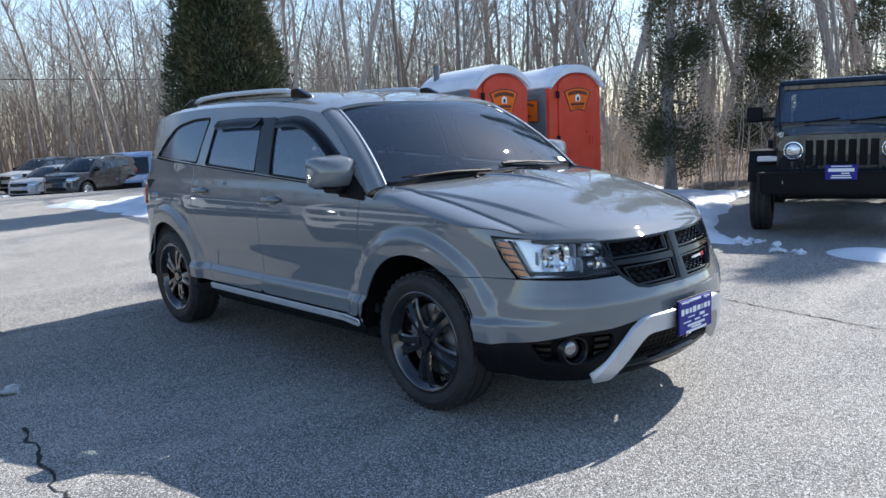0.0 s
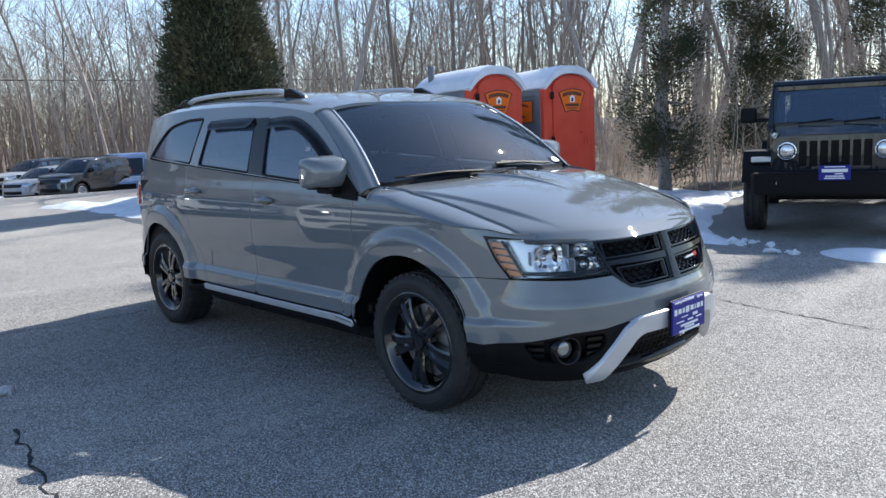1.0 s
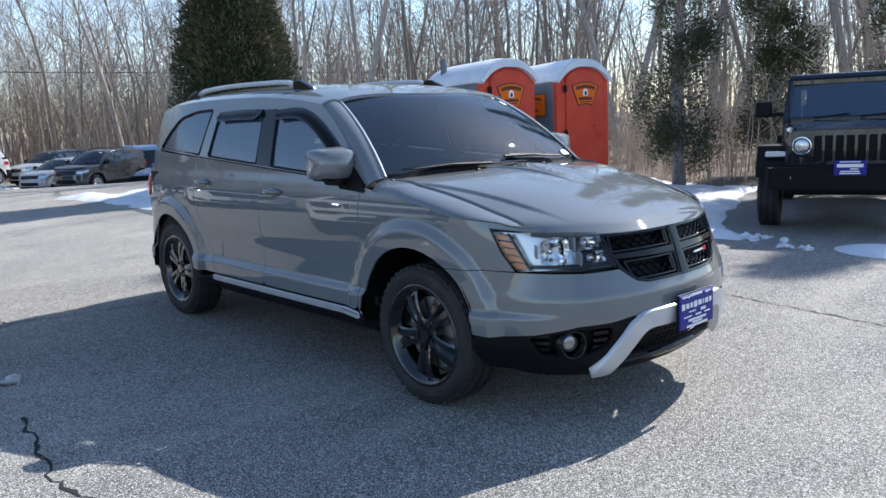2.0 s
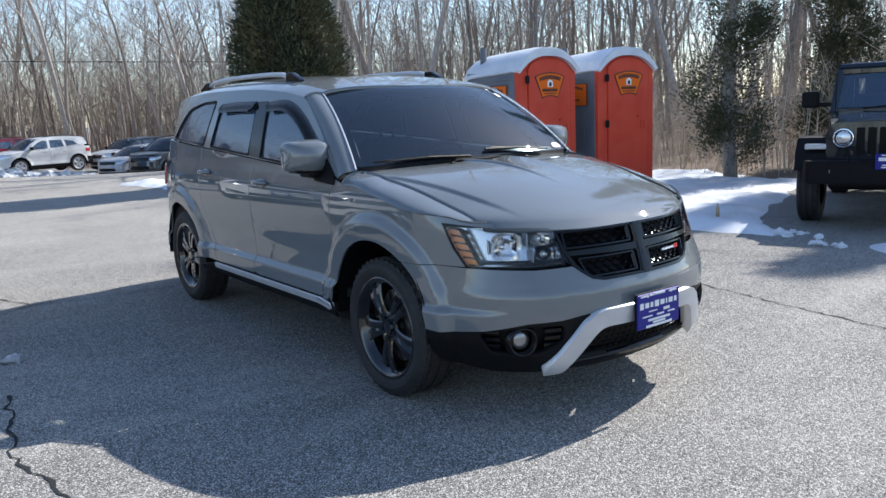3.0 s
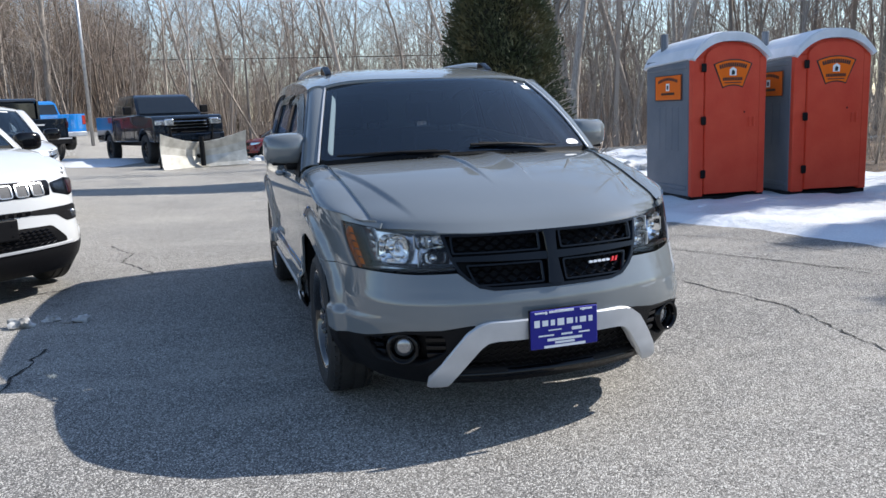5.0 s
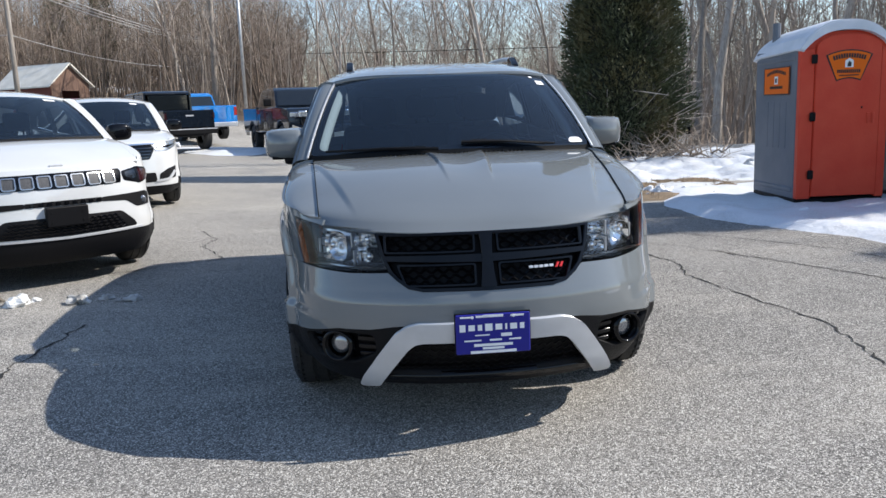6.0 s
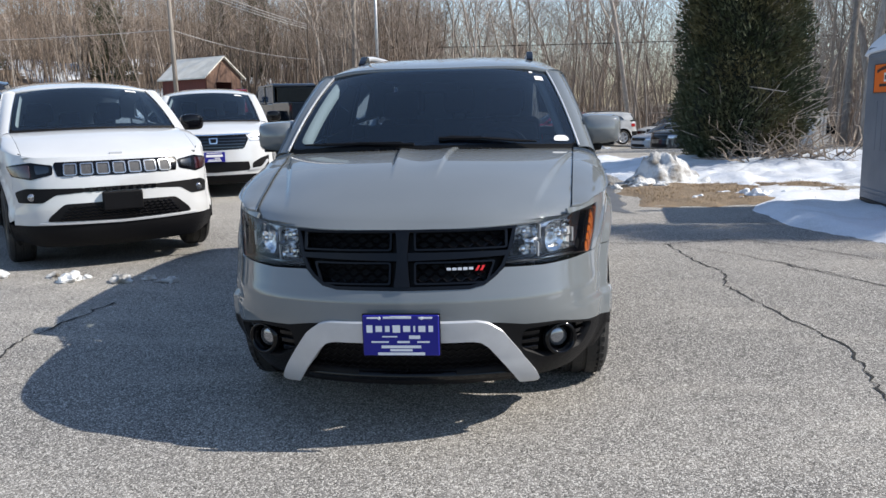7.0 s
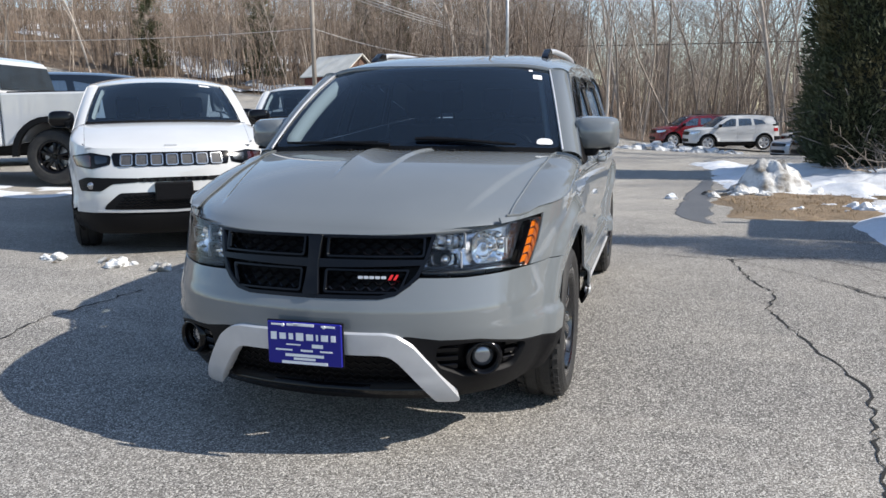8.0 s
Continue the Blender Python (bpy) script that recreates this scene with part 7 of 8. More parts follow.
# white crossover with a broad chrome-edged grille
def white_wagon(m):
    c, sh, X, Y, Z = suv(m, "crossover_suv", "white crossover with black grille and blue dealer plate", WHITE_PAINT, 2.66, 0.90, 1.04, 0.925, 1.69, 0.36, 0.24)
    nose(c, sh, X, Y, Z, WHITE_PAINT, Z(0.965), None, Z(0.33), TRIM)
    f = lambda d: (lambda u, z: sh.wrap(u, z, d))
    g = panel("grille", f(0.005), rounded(face_loop(sh, [(0, 0.70), (0.44, 0.715), (0.53, 0.86), (0.50, 0.93), (0, 0.925)]), 0.02), GLOSS_BLACK, c, "black grille with chrome edge", rim=0.02, du=0.06)
    for k in range(4):
        z = 0.735 + 0.045 * k
        panel("grille_bar", f(0.014), face_loop(sh, [(0, z), (0.44 + 0.02 * k, z), (0.44 + 0.02 * k, z + 0.014), (0, z + 0.014)]), DARK_CHROME, g, rim=0.01, du=0.08)
    panel("grille_chrome", f(0.016), face_loop(sh, [(0, 0.922), (0.70, 0.935), (0.70, 0.952), (0, 0.940)]), CHROME, g, rim=0.012, du=0.08)
    panel("grille_badge", f(0.020), rounded([(-0.055, 0.80), (0.055, 0.80), (0.065, 0.885), (-0.065, 0.885)], 0.015), CHROME, g, "chrome badge", rim=0.012)
    panel("badge_inner", f(0.023), rounded([(-0.040, 0.815), (0.040, 0.815), (0.048, 0.872), (-0.048, 0.872)], 0.01), GLOSS_BLACK, g, rim=0)
    for mir in (False, True):
        la = panel("headlamp", f(0.006), rounded([(sh.sx(0.54), 0.83), (sh.sx(0.72), 0.825), (sh.sy(Y(-0.55)), 0.89), (sh.sy(Y(-0.42)), 0.99), (sh.sx(0.72), 0.955), (sh.sx(0.54), 0.925)], 0.02), LAMP_BACK, c, "slanted headlamp", mirrored=mir, rim=0.02, du=0.05, dv=0.05)
        panel("lamp_bezel", f(0.010), rounded([(sh.sx(0.56), 0.875), (sh.sx(0.74), 0.87), (sh.sy(Y(-0.55)), 0.925), (sh.sx(0.56), 0.89)], 0.008), GLOSS_BLACK, la, mirrored=mir, rim=0.01)
        po = panel("fog_pocket", f(0.006), rounded([(sh.sx(0.55), 0.40), (sh.sx(0.80), 0.43), (sh.sx(0.83), 0.60), (sh.sx(0.70), 0.57), (sh.sx(0.56), 0.50)], 0.03), TRIM, c, mirrored=mir, rim=0.015, du=0.05)
        panel("chrome_hook", f(0.018), rounded([(sh.sx(0.50), 0.385), (sh.sx(0.70), 0.40), (sh.sx(0.80), 0.52), (sh.sx(0.78), 0.54), (sh.sx(0.68), 0.43), (sh.sx(0.50), 0.41)], 0.01), SILVER_TRIM, po, "silver trim below the fog lamp", mirrored=mir, rim=0.012)
    panel("lower_mouth", f(0.005), rounded(face_loop(sh, [(0, 0.37), (0.52, 0.39), (0.50, 0.52), (0, 0.53)]), 0.02), BLACK_PLASTIC, c, rim=0.02, du=0.06)
    yb = Y(-1.02) - 0.02
    pl = part("plate", box(-0.154, 0.154, yb - 0.008, yb + 0.01, 0.53, 0.68, 0.004), PLATE_BLUE, c, "blue dealer plate with white print")
    for x, z, w, h in ((0, 0.625, 0.24, 0.035), (0.04, 0.59, 0.08, 0.012), (0, 0.565, 0.18, 0.012), (0, 0.547, 0.20, 0.012), (0, 0.665, 0.22, 0.010)):
        part("print_bar", box(x - w / 2, x + w / 2, yb - 0.011, yb - 0.007, z - h / 2, z + h / 2), WHITE_INK, pl)
    return c


white_wagon(pose(-4.27, 8.30, ground_z(-4.2, 8.3), 0, 0, 21))


def plain_face(c, sh, X, Y, Z, paint_, grille=GLOSS_BLACK):
    """Simple nose for far cars: grille, two lamps, lower intake."""
    nose(c, sh, X, Y, Z, paint_, Z(0.965), None, Z(0.36), TRIM)
    f = lambda d: (lambda u, z: sh.wrap(u, z, d))
    panel("grille", f(0.006), rounded(face_loop(sh, [(0, Z(0.74)), (0.46, Z(0.75)), (0.50, Z(0.90)), (0, Z(0.91))]), 0.02), grille, c, rim=0.02, du=0.1)
    for mir in (False, True):
        panel("headlamp", f(0.008), rounded([(sh.sx(X(0.54)), Z(0.80)), (sh.sx(X(0.72)), Z(0.79)), (sh.sy(Y(-0.52)), Z(0.83)), (sh.sy(Y(-0.45)), Z(0.92)), (sh.sx(X(0.54)), Z(0.91))], 0.02), LAMP_BACK, c, mirrored=mir, rim=0.02, du=0.08)
    panel("lower_mouth", f(0.006), rounded(face_loop(sh, [(0, Z(0.40)), (0.5, Z(0.42)), (0.46, Z(0.56)), (0, Z(0.57))]), 0.02), BLACK_PLASTIC, c, rim=0.02, du=0.1)


def far_suv(x, y, yaw, paint_, label, name="suv_car", wb=2.9, fo=0.92, ro=1.0, hw=0.96, h=1.80, R=0.385, rim=0.27, face=SILVER_TRIM, **k):
    c, sh, X, Y, Z = suv(pose(x, y, ground_z(x, y), 0, 0, yaw), name, label, paint_, wb, fo, ro, hw, h, R, rim, face=face, **k)
    plain_face(c, sh, X, Y, Z, paint_)
    return c


far_suv(3.6, 40.0, -73, WHITE_PAINT, "white mid-size SUV with black glass behind a dirty snow bank", rails=True)
far_suv(1.9, 43.2, -70, RED_PAINT, "dark red SUV parked before the woods", rails=True)
far_suv(8.6, 41.5, -70, WHITE_PAINT, "white SUV with dark roof parked before the woods", roof_paint=BLACK_PAINT)
far_suv(7.37, 30.3, -61, DARK_PAINT, "charcoal boxy compact SUV beside snow", name="compact_suv", wb=2.57, fo=0.80, ro=0.86, hw=0.90, h=1.69, R=0.35, rim=0.23, hood_z=1.08, rails=True)
far_suv(7.3, 34.6, -61, SILVER_PAINT, "silver sedan parked in the far row", name="sedan_car", wb=2.75, fo=0.95, ro=1.1, hw=0.91, h=1.46, R=0.33, rim=0.22)
far_suv(-12.5, 9.3, -54, BLACK_PAINT, "black SUV parked behind the white pickup", wb=2.95, hw=0.97, h=1.90)


# ---- square-bodied off-roaders and pickups ----
def bevel_prism(outline, x0, x1, bevel=0.03, seg=2):
    return prism(outline, 0, x0, x1, bevel, seg)


def off_road_tyres(c, pos, R=0.41, rim=0.225, w=0.255, face=GLOSS_BLACK):
    for x, y in pos:
        wm = Matrix.Translation((x, y, R))
        if x < 0:
            wm = wm @ Matrix.Rotation(math.pi, 4, "Z")
        wheel(c, wm @ Matrix.Rotation(0.3 * y + x, 4, "X"), R, rim, w, face)


def fender_flare(c, x0, x1, y, R, material):
    """Flat-topped square flare over a wheel."""
    o = [(y - R - 0.16, 0.62), (y - R - 0.10, 0.80), (y - 0.30, 0.965), (y + 0.30, 0.965), (y + R + 0.14, 0.72), (y + R + 0.18, 0.60), (y + R + 0.12, 0.60), (y + R + 0.07, 0.70), (y + 0.27, 0.905), (y - 0.27, 0.905), (y - R - 0.04, 0.76), (y - R - 0.09, 0.62)]
    bm = bmesh.new()
    add_prism(bm, o, 0, min(x0, x1), max(x0, x1))
    return part("fender_flare", bm, material, c, "matt black fender flare")


FLAT_GLASS = glass("flat_windscreen_glass", (0.62, 0.75, 0.85), clear=0.45, ior=2.1, sky_veil=0.09)
GRILLE_GREY = paint("grey_grille_paint", (0.018, 0.020, 0.025))


def off_roader(m, label, paint_, pickup=False, plate=True):
    c = thing("off_road_pickup" if pickup else "off_roader", m, label, "car", "parked cars")
    WB = 3.45 if pickup else 2.95
    hw = 0.76
    off_road_tyres(c, [(s * 0.84, y) for s in (-1, 1) for y in (0, WB)], w=0.235)
    part("chassis", box(-0.62, 0.62, -0.55, WB + 0.6, 0.42, 0.60, 0.03), TRIM, c)
    # bonnet tub, narrowing to the grille
    bm = bmesh.new()
    nose_, back = -0.42, 0.86
    def ring(y, w, zt):
        return [bm.verts.new((sx_ * w * k, y, z)) for sx_, k, z in ((-1, 1, 0.62), (-1, 1, zt - 0.07), (-1, 0.90, zt - 0.012), (-1, 0.45, zt + 0.008), (1, 0.45, zt + 0.008), (1, 0.90, zt - 0.012), (1, 1, zt - 0.07), (1, 1, 0.62))]
    rs = [ring(nose_, 0.60, 1.135), ring(-0.2, 0.635, 1.165), ring(0.3, 0.70, 1.195), ring(back, 0.76, 1.225)]
    for q, w in zip(rs, rs[1:]):
        for k in range(7):
            bm.faces.new((q[k], q[k + 1], w[k + 1], w[k]))
    bm.faces.new(rs[0])
    bm.faces.new(rs[-1][::-1])
    bmesh.ops.recalc_face_normals(bm, faces=bm.faces[:])
    part("bonnet", bm, paint_, c)
    for s in (-1, 1):
        part("bonnet_latch", box(s * 0.60 - 0.02, s * 0.60 + 0.02, -0.05, 0.07, 1.10, 1.15, 0.01), TRIM, c)
    # grille panel with seven slots and round lamps
    gy = nose_ - 0.045
    bm = bmesh.new()
    outer = rounded([(-0.60, 0.66), (0.60, 0.66), (0.66, 0.80), (0.66, 1.02), (0.60, 1.13), (-0.60, 1.13), (-0.66, 1.02), (-0.66, 0.80)], 0.05)
    holes = [rounded([(x - 0.040, 0.79), (x + 0.040, 0.79), (x + 0.040, 1.075), (x - 0.040, 1.075)], 0.015, 3) for x in ((k - 3) * 0.108 for k in range(7))]
    g = panel("grille", lambda x, z: Vector((x, gy - 0.03 * (1 - (x / 0.66) ** 2) + 0.05 * max(0, z - 0.9), z)), outer, GRILLE_GREY, c, "upright seven-slot grille", holes=holes, du=0.15, dv=0.2, rim=0.05)
    part("grille_backing", box(-0.55, 0.55, gy + 0.02, gy + 0.04, 0.70, 1.10), BLACK_PLASTIC, g)
    for s in (-1, 1):
        x, z = s * 0.488, 0.965
        bm = bmesh.new()
        segs = 24
        rings = [[bm.verts.new((x + r_ * math.cos(k * math.tau / segs), gy + d_, z + r_ * math.sin(k * math.tau / segs))) for k in range(segs)] for d_, r_ in ((0.05, 0.105), (-0.035, 0.105), (-0.04, 0.098), (-0.02, 0.085))]
        for q1, q2 in zip(rings, rings[1:]):
            for k in range(segs):
                bm.faces.new((q1[k], q1[(k + 1) % segs], q2[(k + 1) % segs], q2[k]))
        la = part("headlamp", bm, TRIM, c, "round headlamp", smooth=True)
        bm = bmesh.new()
        bmesh.ops.create_uvsphere(bm, u_segments=20, v_segments=10, radius=0.088)
        bmesh.ops.scale(bm, vec=(1, 0.35, 1), verts=bm.verts[:])
        bmesh.ops.translate(bm, vec=(x, gy - 0.012, z), verts=bm.verts[:])
        part("lamp_glass", bm, LAMP_BACK, la, smooth=True)
        part("lamp_rim", tube([(x + 0.096 * math.cos(k * math.tau / 24), gy - 0.040, z + 0.096 * math.sin(k * math.tau / 24)) for k in range(25)], 0.008, 5), CHROME, la, "bright lamp ring")
        fender_flare(c, s * 0.64, s * 0.965, 0.0, 0.36, TRIM)
        fender_flare(c, s * 0.74, s * 0.965, WB, 0.36, TRIM)
        part("turn_lamp", box(s * 0.76 - 0.11, s * 0.76 + 0.11, -0.47, -0.40, 0.845, 0.905, 0.01), SILVER_TRIM, c, "clear turn lamp on the flare")
        part("inner_wing", box(s * 0.66 - 0.03, s * 0.66 + 0.03, -0.38, 0.60, 0.60, 0.98, 0.01), TRIM, c)
        part("fog_lamp", tube([(s * 0.53, -0.80, 0.635), (s * 0.53, -0.74, 0.635)], 0.052, 16), LAMP_BACK, c, "round fog lamp in the bumper")
        part("tow_hook", tube([(s * 0.40, -0.72, 0.70), (s * 0.40, -0.80, 0.74), (s * 0.40, -0.74, 0.79)], 0.014, 6), TRIM, c)
        # mirror
        part("door_mirror", box(s * 1.02 - 0.10, s * 1.02 + 0.10, 0.96, 1.06, 1.27, 1.47, 0.03, 3), TRIM, c, "square black door mirror")
        part("mirror_arm", box(s * 0.86 - 0.10, s * 0.86 + 0.10, 0.99, 1.03, 1.28, 1.33, 0.01), TRIM, c)
    bm = bmesh.new()
    add_prism(bm, [(-0.86, -0.70), (-0.80, -0.78), (-0.35, -0.82), (0.35, -0.82), (0.80, -0.78), (0.86, -0.70), (0.80, -0.56), (-0.80, -0.56)], 2, 0.50, 0.74)
    bmesh.ops.bevel(bm, geom=bm.edges[:], offset=0.02, segments=2, affect="EDGES")
    part("front_bumper", bm, TRIM, c, "black plastic bumper")
    part("aerial", tube([(-0.70, 0.70, 1.19), (-0.71, 0.74, 1.95)], [0.007, 0.003], 5), TRIM, c, "thin whip aerial")
    if plate:
        pl = part("plate", box(-0.155, 0.155, -0.845, -0.835, 0.66, 0.82, 0.003), PLATE_BLUE, c, "blue dealer plate with white print")
        for x, z, w, h in ((0, 0.765, 0.25, 0.035), (0.04, 0.73, 0.08, 0.012), (0, 0.705, 0.18, 0.012), (0, 0.683, 0.20, 0.012), (0, 0.805, 0.2, 0.01)):
            part("print_bar", box(x - w / 2, x + w / 2, -0.849, -0.844, z - h / 2, z + h / 2), WHITE_INK, pl)
    # cabin
    back_y = WB - 0.55 if pickup else WB + 0.62
    part("body_tub", bevel_prism([(0.84, 0.56), (back_y, 0.56), (back_y, 1.20), (0.84, 1.22)], -0.78, 0.78, 0.03), paint_, c)
    fr = bmesh.new()
    for s in (-1, 1):
        add_tube(fr, [(s * 0.745, 0.86, 1.20), (s * 0.70, 1.18, 1.74)], 0.045, 6)
    add_tube(fr, [(-0.72, 1.17, 1.735), (0.72, 1.17, 1.735)], 0.05, 6)
    add_box(fr, -0.70, 0.70, 1.115, 1.175, 1.655, 1.735, 0.015)
    add_box(fr, -0.73, 0.73, 0.84, 0.90, 1.20, 1.262, 0.012)
    part("windscreen_frame", fr, paint_, c)
    panel("windscreen", lambda a, v: Vector((a * (0.72 - 0.04 * v), 0.86 + 0.32 * v - 0.02 * (1 - a * a), 1.235 + 0.49 * v)), rounded([(-1, 0.06), (1, 0.06), (1, 0.88), (-1, 0.88)], 0.06), FLAT_GLASS, c, "upright flat windscreen", du=0.3, dv=0.3, rim=0)
    for x0 in (-0.42, 0.10):
        part("wiper", tube([(x0, 0.84, 1.245), (x0 + 0.40, 0.87, 1.285)], 0.010, 5), TRIM, c)
    part("roof", bevel_prism([(1.14, 1.73), (1.22, 1.80), (back_y - 0.15, 1.84), (back_y - 0.02, 1.80), (back_y, 1.73)], -0.725, 0.725, 0.03), paint_, c)
    pil = bmesh.new()
    posts = [1.95, 2.75, back_y - 0.05] if not pickup else [1.95, back_y - 0.05]
    for s in (-1, 1):
        for y in posts:
            add_prism(pil, [(y - 0.05, 1.20), (y + 0.05, 1.20), (y + 0.04, 1.76), (y - 0.04, 1.76)], 0, s * 0.725 - 0.03, s * 0.725 + 0.03)
    part("pillar_frame", pil, paint_, c)
    for s in (-1, 1):
        ys = [1.0] + posts
        for a, b in zip(ys, ys[1:]):
            o = [(a + 0.06, 1.22), (b - 0.05, 1.22), (b - 0.05, 1.73), (a + (0.22 if a == 1.0 else 0.05), 1.73)]
            bm = bmesh.new()
            add_prism(bm, o, 0, s * 0.728 - 0.004, s * 0.728 + 0.004)
            part("side_window", bm, TINTED if a > 1.2 else LIGHT_TINT, c)
    part("rear_window", box(-0.62, 0.62, back_y - 0.012, back_y + 0.004, 1.25, 1.70, 0.004), GLASS_DARK, c)
    part("dashboard", box(-0.70, 0.70, 0.95, 1.20, 0.9, 1.22, 0.04, 2), DASH, c)
    for x in (-0.36, 0.36):
        seat(c, x, 1.55, 0.72)
    steering_wheel(c, 0.36, 1.34, 1.20)
    part("rear_bench", box(-0.62, 0.62, back_y - 0.75, back_y - 0.60, 0.70, 1.38, 0.05, 2), SEAT, c)
    for x in (-0.40, 0.40):
        part("rear_headrest", box(x - 0.13, x + 0.13, back_y - 0.74, back_y - 0.64, 1.36, 1.56, 0.04, 2), SEAT, c)
    part("roll_bar", tube([(-0.66, 1.95, 1.2), (-0.64, 1.95, 1.66), (0.64, 1.95, 1.66), (0.66, 1.95, 1.2)], 0.045, 8), TRIM, c)
    part("headlining", box(-0.68, 0.68, 1.2, back_y - 0.06, 1.70, 1.725, 0.005), SEAT, c)
    if pickup:
        bm = bmesh.new()
        for s in (-1, 1):
            add_box(bm, s * 0.74 - 0.04, s * 0.74 + 0.04, back_y, WB + 1.02, 0.66, 1.22, 0.015)
        add_box(bm, -0.74, 0.74, back_y, WB + 1.0, 0.66, 0.74, 0.01)
        part("bed", bm, paint_, c)
        part("tailgate", box(-0.70, 0.70, WB + 1.0, WB + 1.05, 0.70, 1.21, 0.015), paint_, c)
        part("rear_bumper", box(-0.82, 0.82, WB + 1.02, WB + 1.16, 0.50, 0.64, 0.02), TRIM, c, "black rear bumper")
        part("bumper_strip", box(-0.80, 0.80, WB + 1.06, WB + 1.165, 0.635, 0.665, 0.008), SILVER_TRIM, c, "silver step strip")
        for s in (-1, 1):
            part("tail_lamp", box(s * 0.745 - 0.035, s * 0.745 + 0.035, WB + 1.0, WB + 1.07, 0.95, 1.13, 0.01), MARKER_RED, c, "red tail lamp")
        part("tailgate_emblem", box(-0.12, 0.12, WB + 1.05, WB + 1.055, 1.03, 1.07), SILVER_TRIM, c)
    else:
        part("spare_wheel_cover", tube([(0, back_y, 1.0), (0, back_y + 0.28, 1.0)], 0.38, 24), RUBBER, c, "spare wheel on the tailgate")
    return c


off_roader(pose(6.19, 0.53, ground_z(6.2, 0.4), 0, 0, -69.5), "black square off-roader with seven-slot grille and blue dealer plate", BLACK_PAINT)
off_roader(pose(-8.1, 24.1, ground_z(-8.1, 24.1), 0, 0, 214), "black off-road pickup seen from its tailgate", BLACK_PAINT, pickup=True, plate=False)
off_roader(pose(-14.2, 36.5, ground_z(-14.2, 36.5), 0, 0, 205), "red off-roader parked behind the black pickup", RED_PAINT, plate=False)


def pickup(m, label, paint_, lift=0.0, R=0.41, flare=None, wb=3.65):
    """Full-size crew-cab pickup."""
    c = thing("pickup_truck", m, label, "truck", "parked cars")
    off_road_tyres(c, [(s * 0.84, y) for s in (-1, 1) for y in (0, wb)], R, 0.25, 0.27)
    z = R - 0.40 + lift
    hw = 1.0
    def arch_pts(cy, r, a0=172, a1=8):
        return arc(cy, R + 0.03, r, a0, a1, 12)
    low = 0.52 + z
    front = [(-0.95, low + 0.02), (-0.99, 0.85 + z), (-0.95, 1.18 + z), (-0.85, 1.24 + z), (0.55, 1.31 + z), (0.62, 1.31 + z)]
    o = [(-0.95, low)] + [p for p in arch_pts(0, R + 0.10) if p[1] > low - 0.02] + [(2.9, low), (2.9, 1.28 + z)] + front[::-1]
    part("body", bevel_prism(o, -hw, hw, 0.035, 2), paint_, c, "cab and bonnet body")
    by = wb + 1.25
    o = [(2.93, low)] + [p for p in arch_pts(wb, R + 0.10) if p[1] > low - 0.02] + [(by, low + 0.05), (by, 1.34 + z), (2.93, 1.32 + z)]
    part("bed", bevel_prism(o, -hw, hw, 0.03, 2), paint_, c, "load bed")
    part("bed_floor_cover", box(-hw + 0.08, hw - 0.08, 3.0, by - 0.06, 1.315 + z, 1.345 + z, 0.01), TRIM, c, "black bed cover")
    cab = [(0.45, 1.28 + z), (1.10, 1.83 + z), (1.30, 1.90 + z), (2.55, 1.90 + z), (2.80, 1.82 + z), (2.88, 1.30 + z)]
    bm = bmesh.new()
    lo_, hi_ = hw - 0.04, hw - 0.20
    def vx(s, p):
        t = (p[1] - 1.28 - z) / 0.62
        return bm.verts.new((s * (lo_ + (hi_ - lo_) * t), p[0], p[1]))
    L = [vx(-1, p) for p in cab]
    Rr = [vx(1, p) for p in cab]
    n = len(cab)
    bm.faces.new(L)
    bm.faces.new(Rr[::-1])
    for i in range(n):
        bm.faces.new((L[i], Rr[i], Rr[(i + 1) % n], L[(i + 1) % n]))
    bmesh.ops.recalc_face_normals(bm, faces=bm.faces[:])
    bmesh.ops.bevel(bm, geom=bm.edges[:], offset=0.03, segments=2, affect="EDGES")
    part("cab", bm, paint_, c)
    def ws(a, v):
        return Vector((a * (lo_ - 0.07 - 0.13 * v), 0.50 + 0.56 * v - 0.012, 1.33 + z + 0.47 * v + 0.012))
    panel("windscreen", ws, rounded([(-1, 0), (1, 0), (1, 1), (-1, 1)], 0.06), GLASS_DARK, c, du=0.3, dv=0.3, rim=0.004)
    panel("rear_window", lambda a, v: Vector((a * (lo_ - 0.10 - 0.10 * v), 2.885 - 0.07 * v + 0.012, 1.36 + z + 0.42 * v)), rounded([(-1, 0.05), (1, 0.05), (1, 0.95), (-1, 0.95)], 0.06), GLASS_DARK, c, du=0.3, dv=0.3, rim=0.004, flip=True)
    for s in (-1, 1):
        for o in ([(0.92, 1.36), (1.72, 1.36), (1.72, 1.80), (1.20, 1.80)], [(1.82, 1.36), (2.62, 1.36), (2.58, 1.80), (1.82, 1.80)]):
            def side(y, zz):
                t = (zz - 1.28) / 0.62
                return Vector((lo_ + (hi_ - lo_) * t + 0.008, y, zz + z))
            panel("side_window", side, rounded(o, 0.05), GLASS_DARK, c, mirrored=s < 0, du=0.3, dv=0.3, rim=0.006)
        for y in (0.80, 1.77, 2.72):
            part("door_gap", box(s * hw - 0.006 * (s < 0) - 0.001, s * hw + 0.001 + 0.005 * (s > 0), y, y + 0.012, low + 0.06, 1.27 + z), TRIM, c)
        for y in (1.60, 2.55):
            part("door_handle", box(s * (hw + 0.012) - 0.02, s * (hw + 0.012) + 0.02, y - 0.08, y + 0.08, 1.17 + z, 1.20 + z, 0.008), TRIM, c)
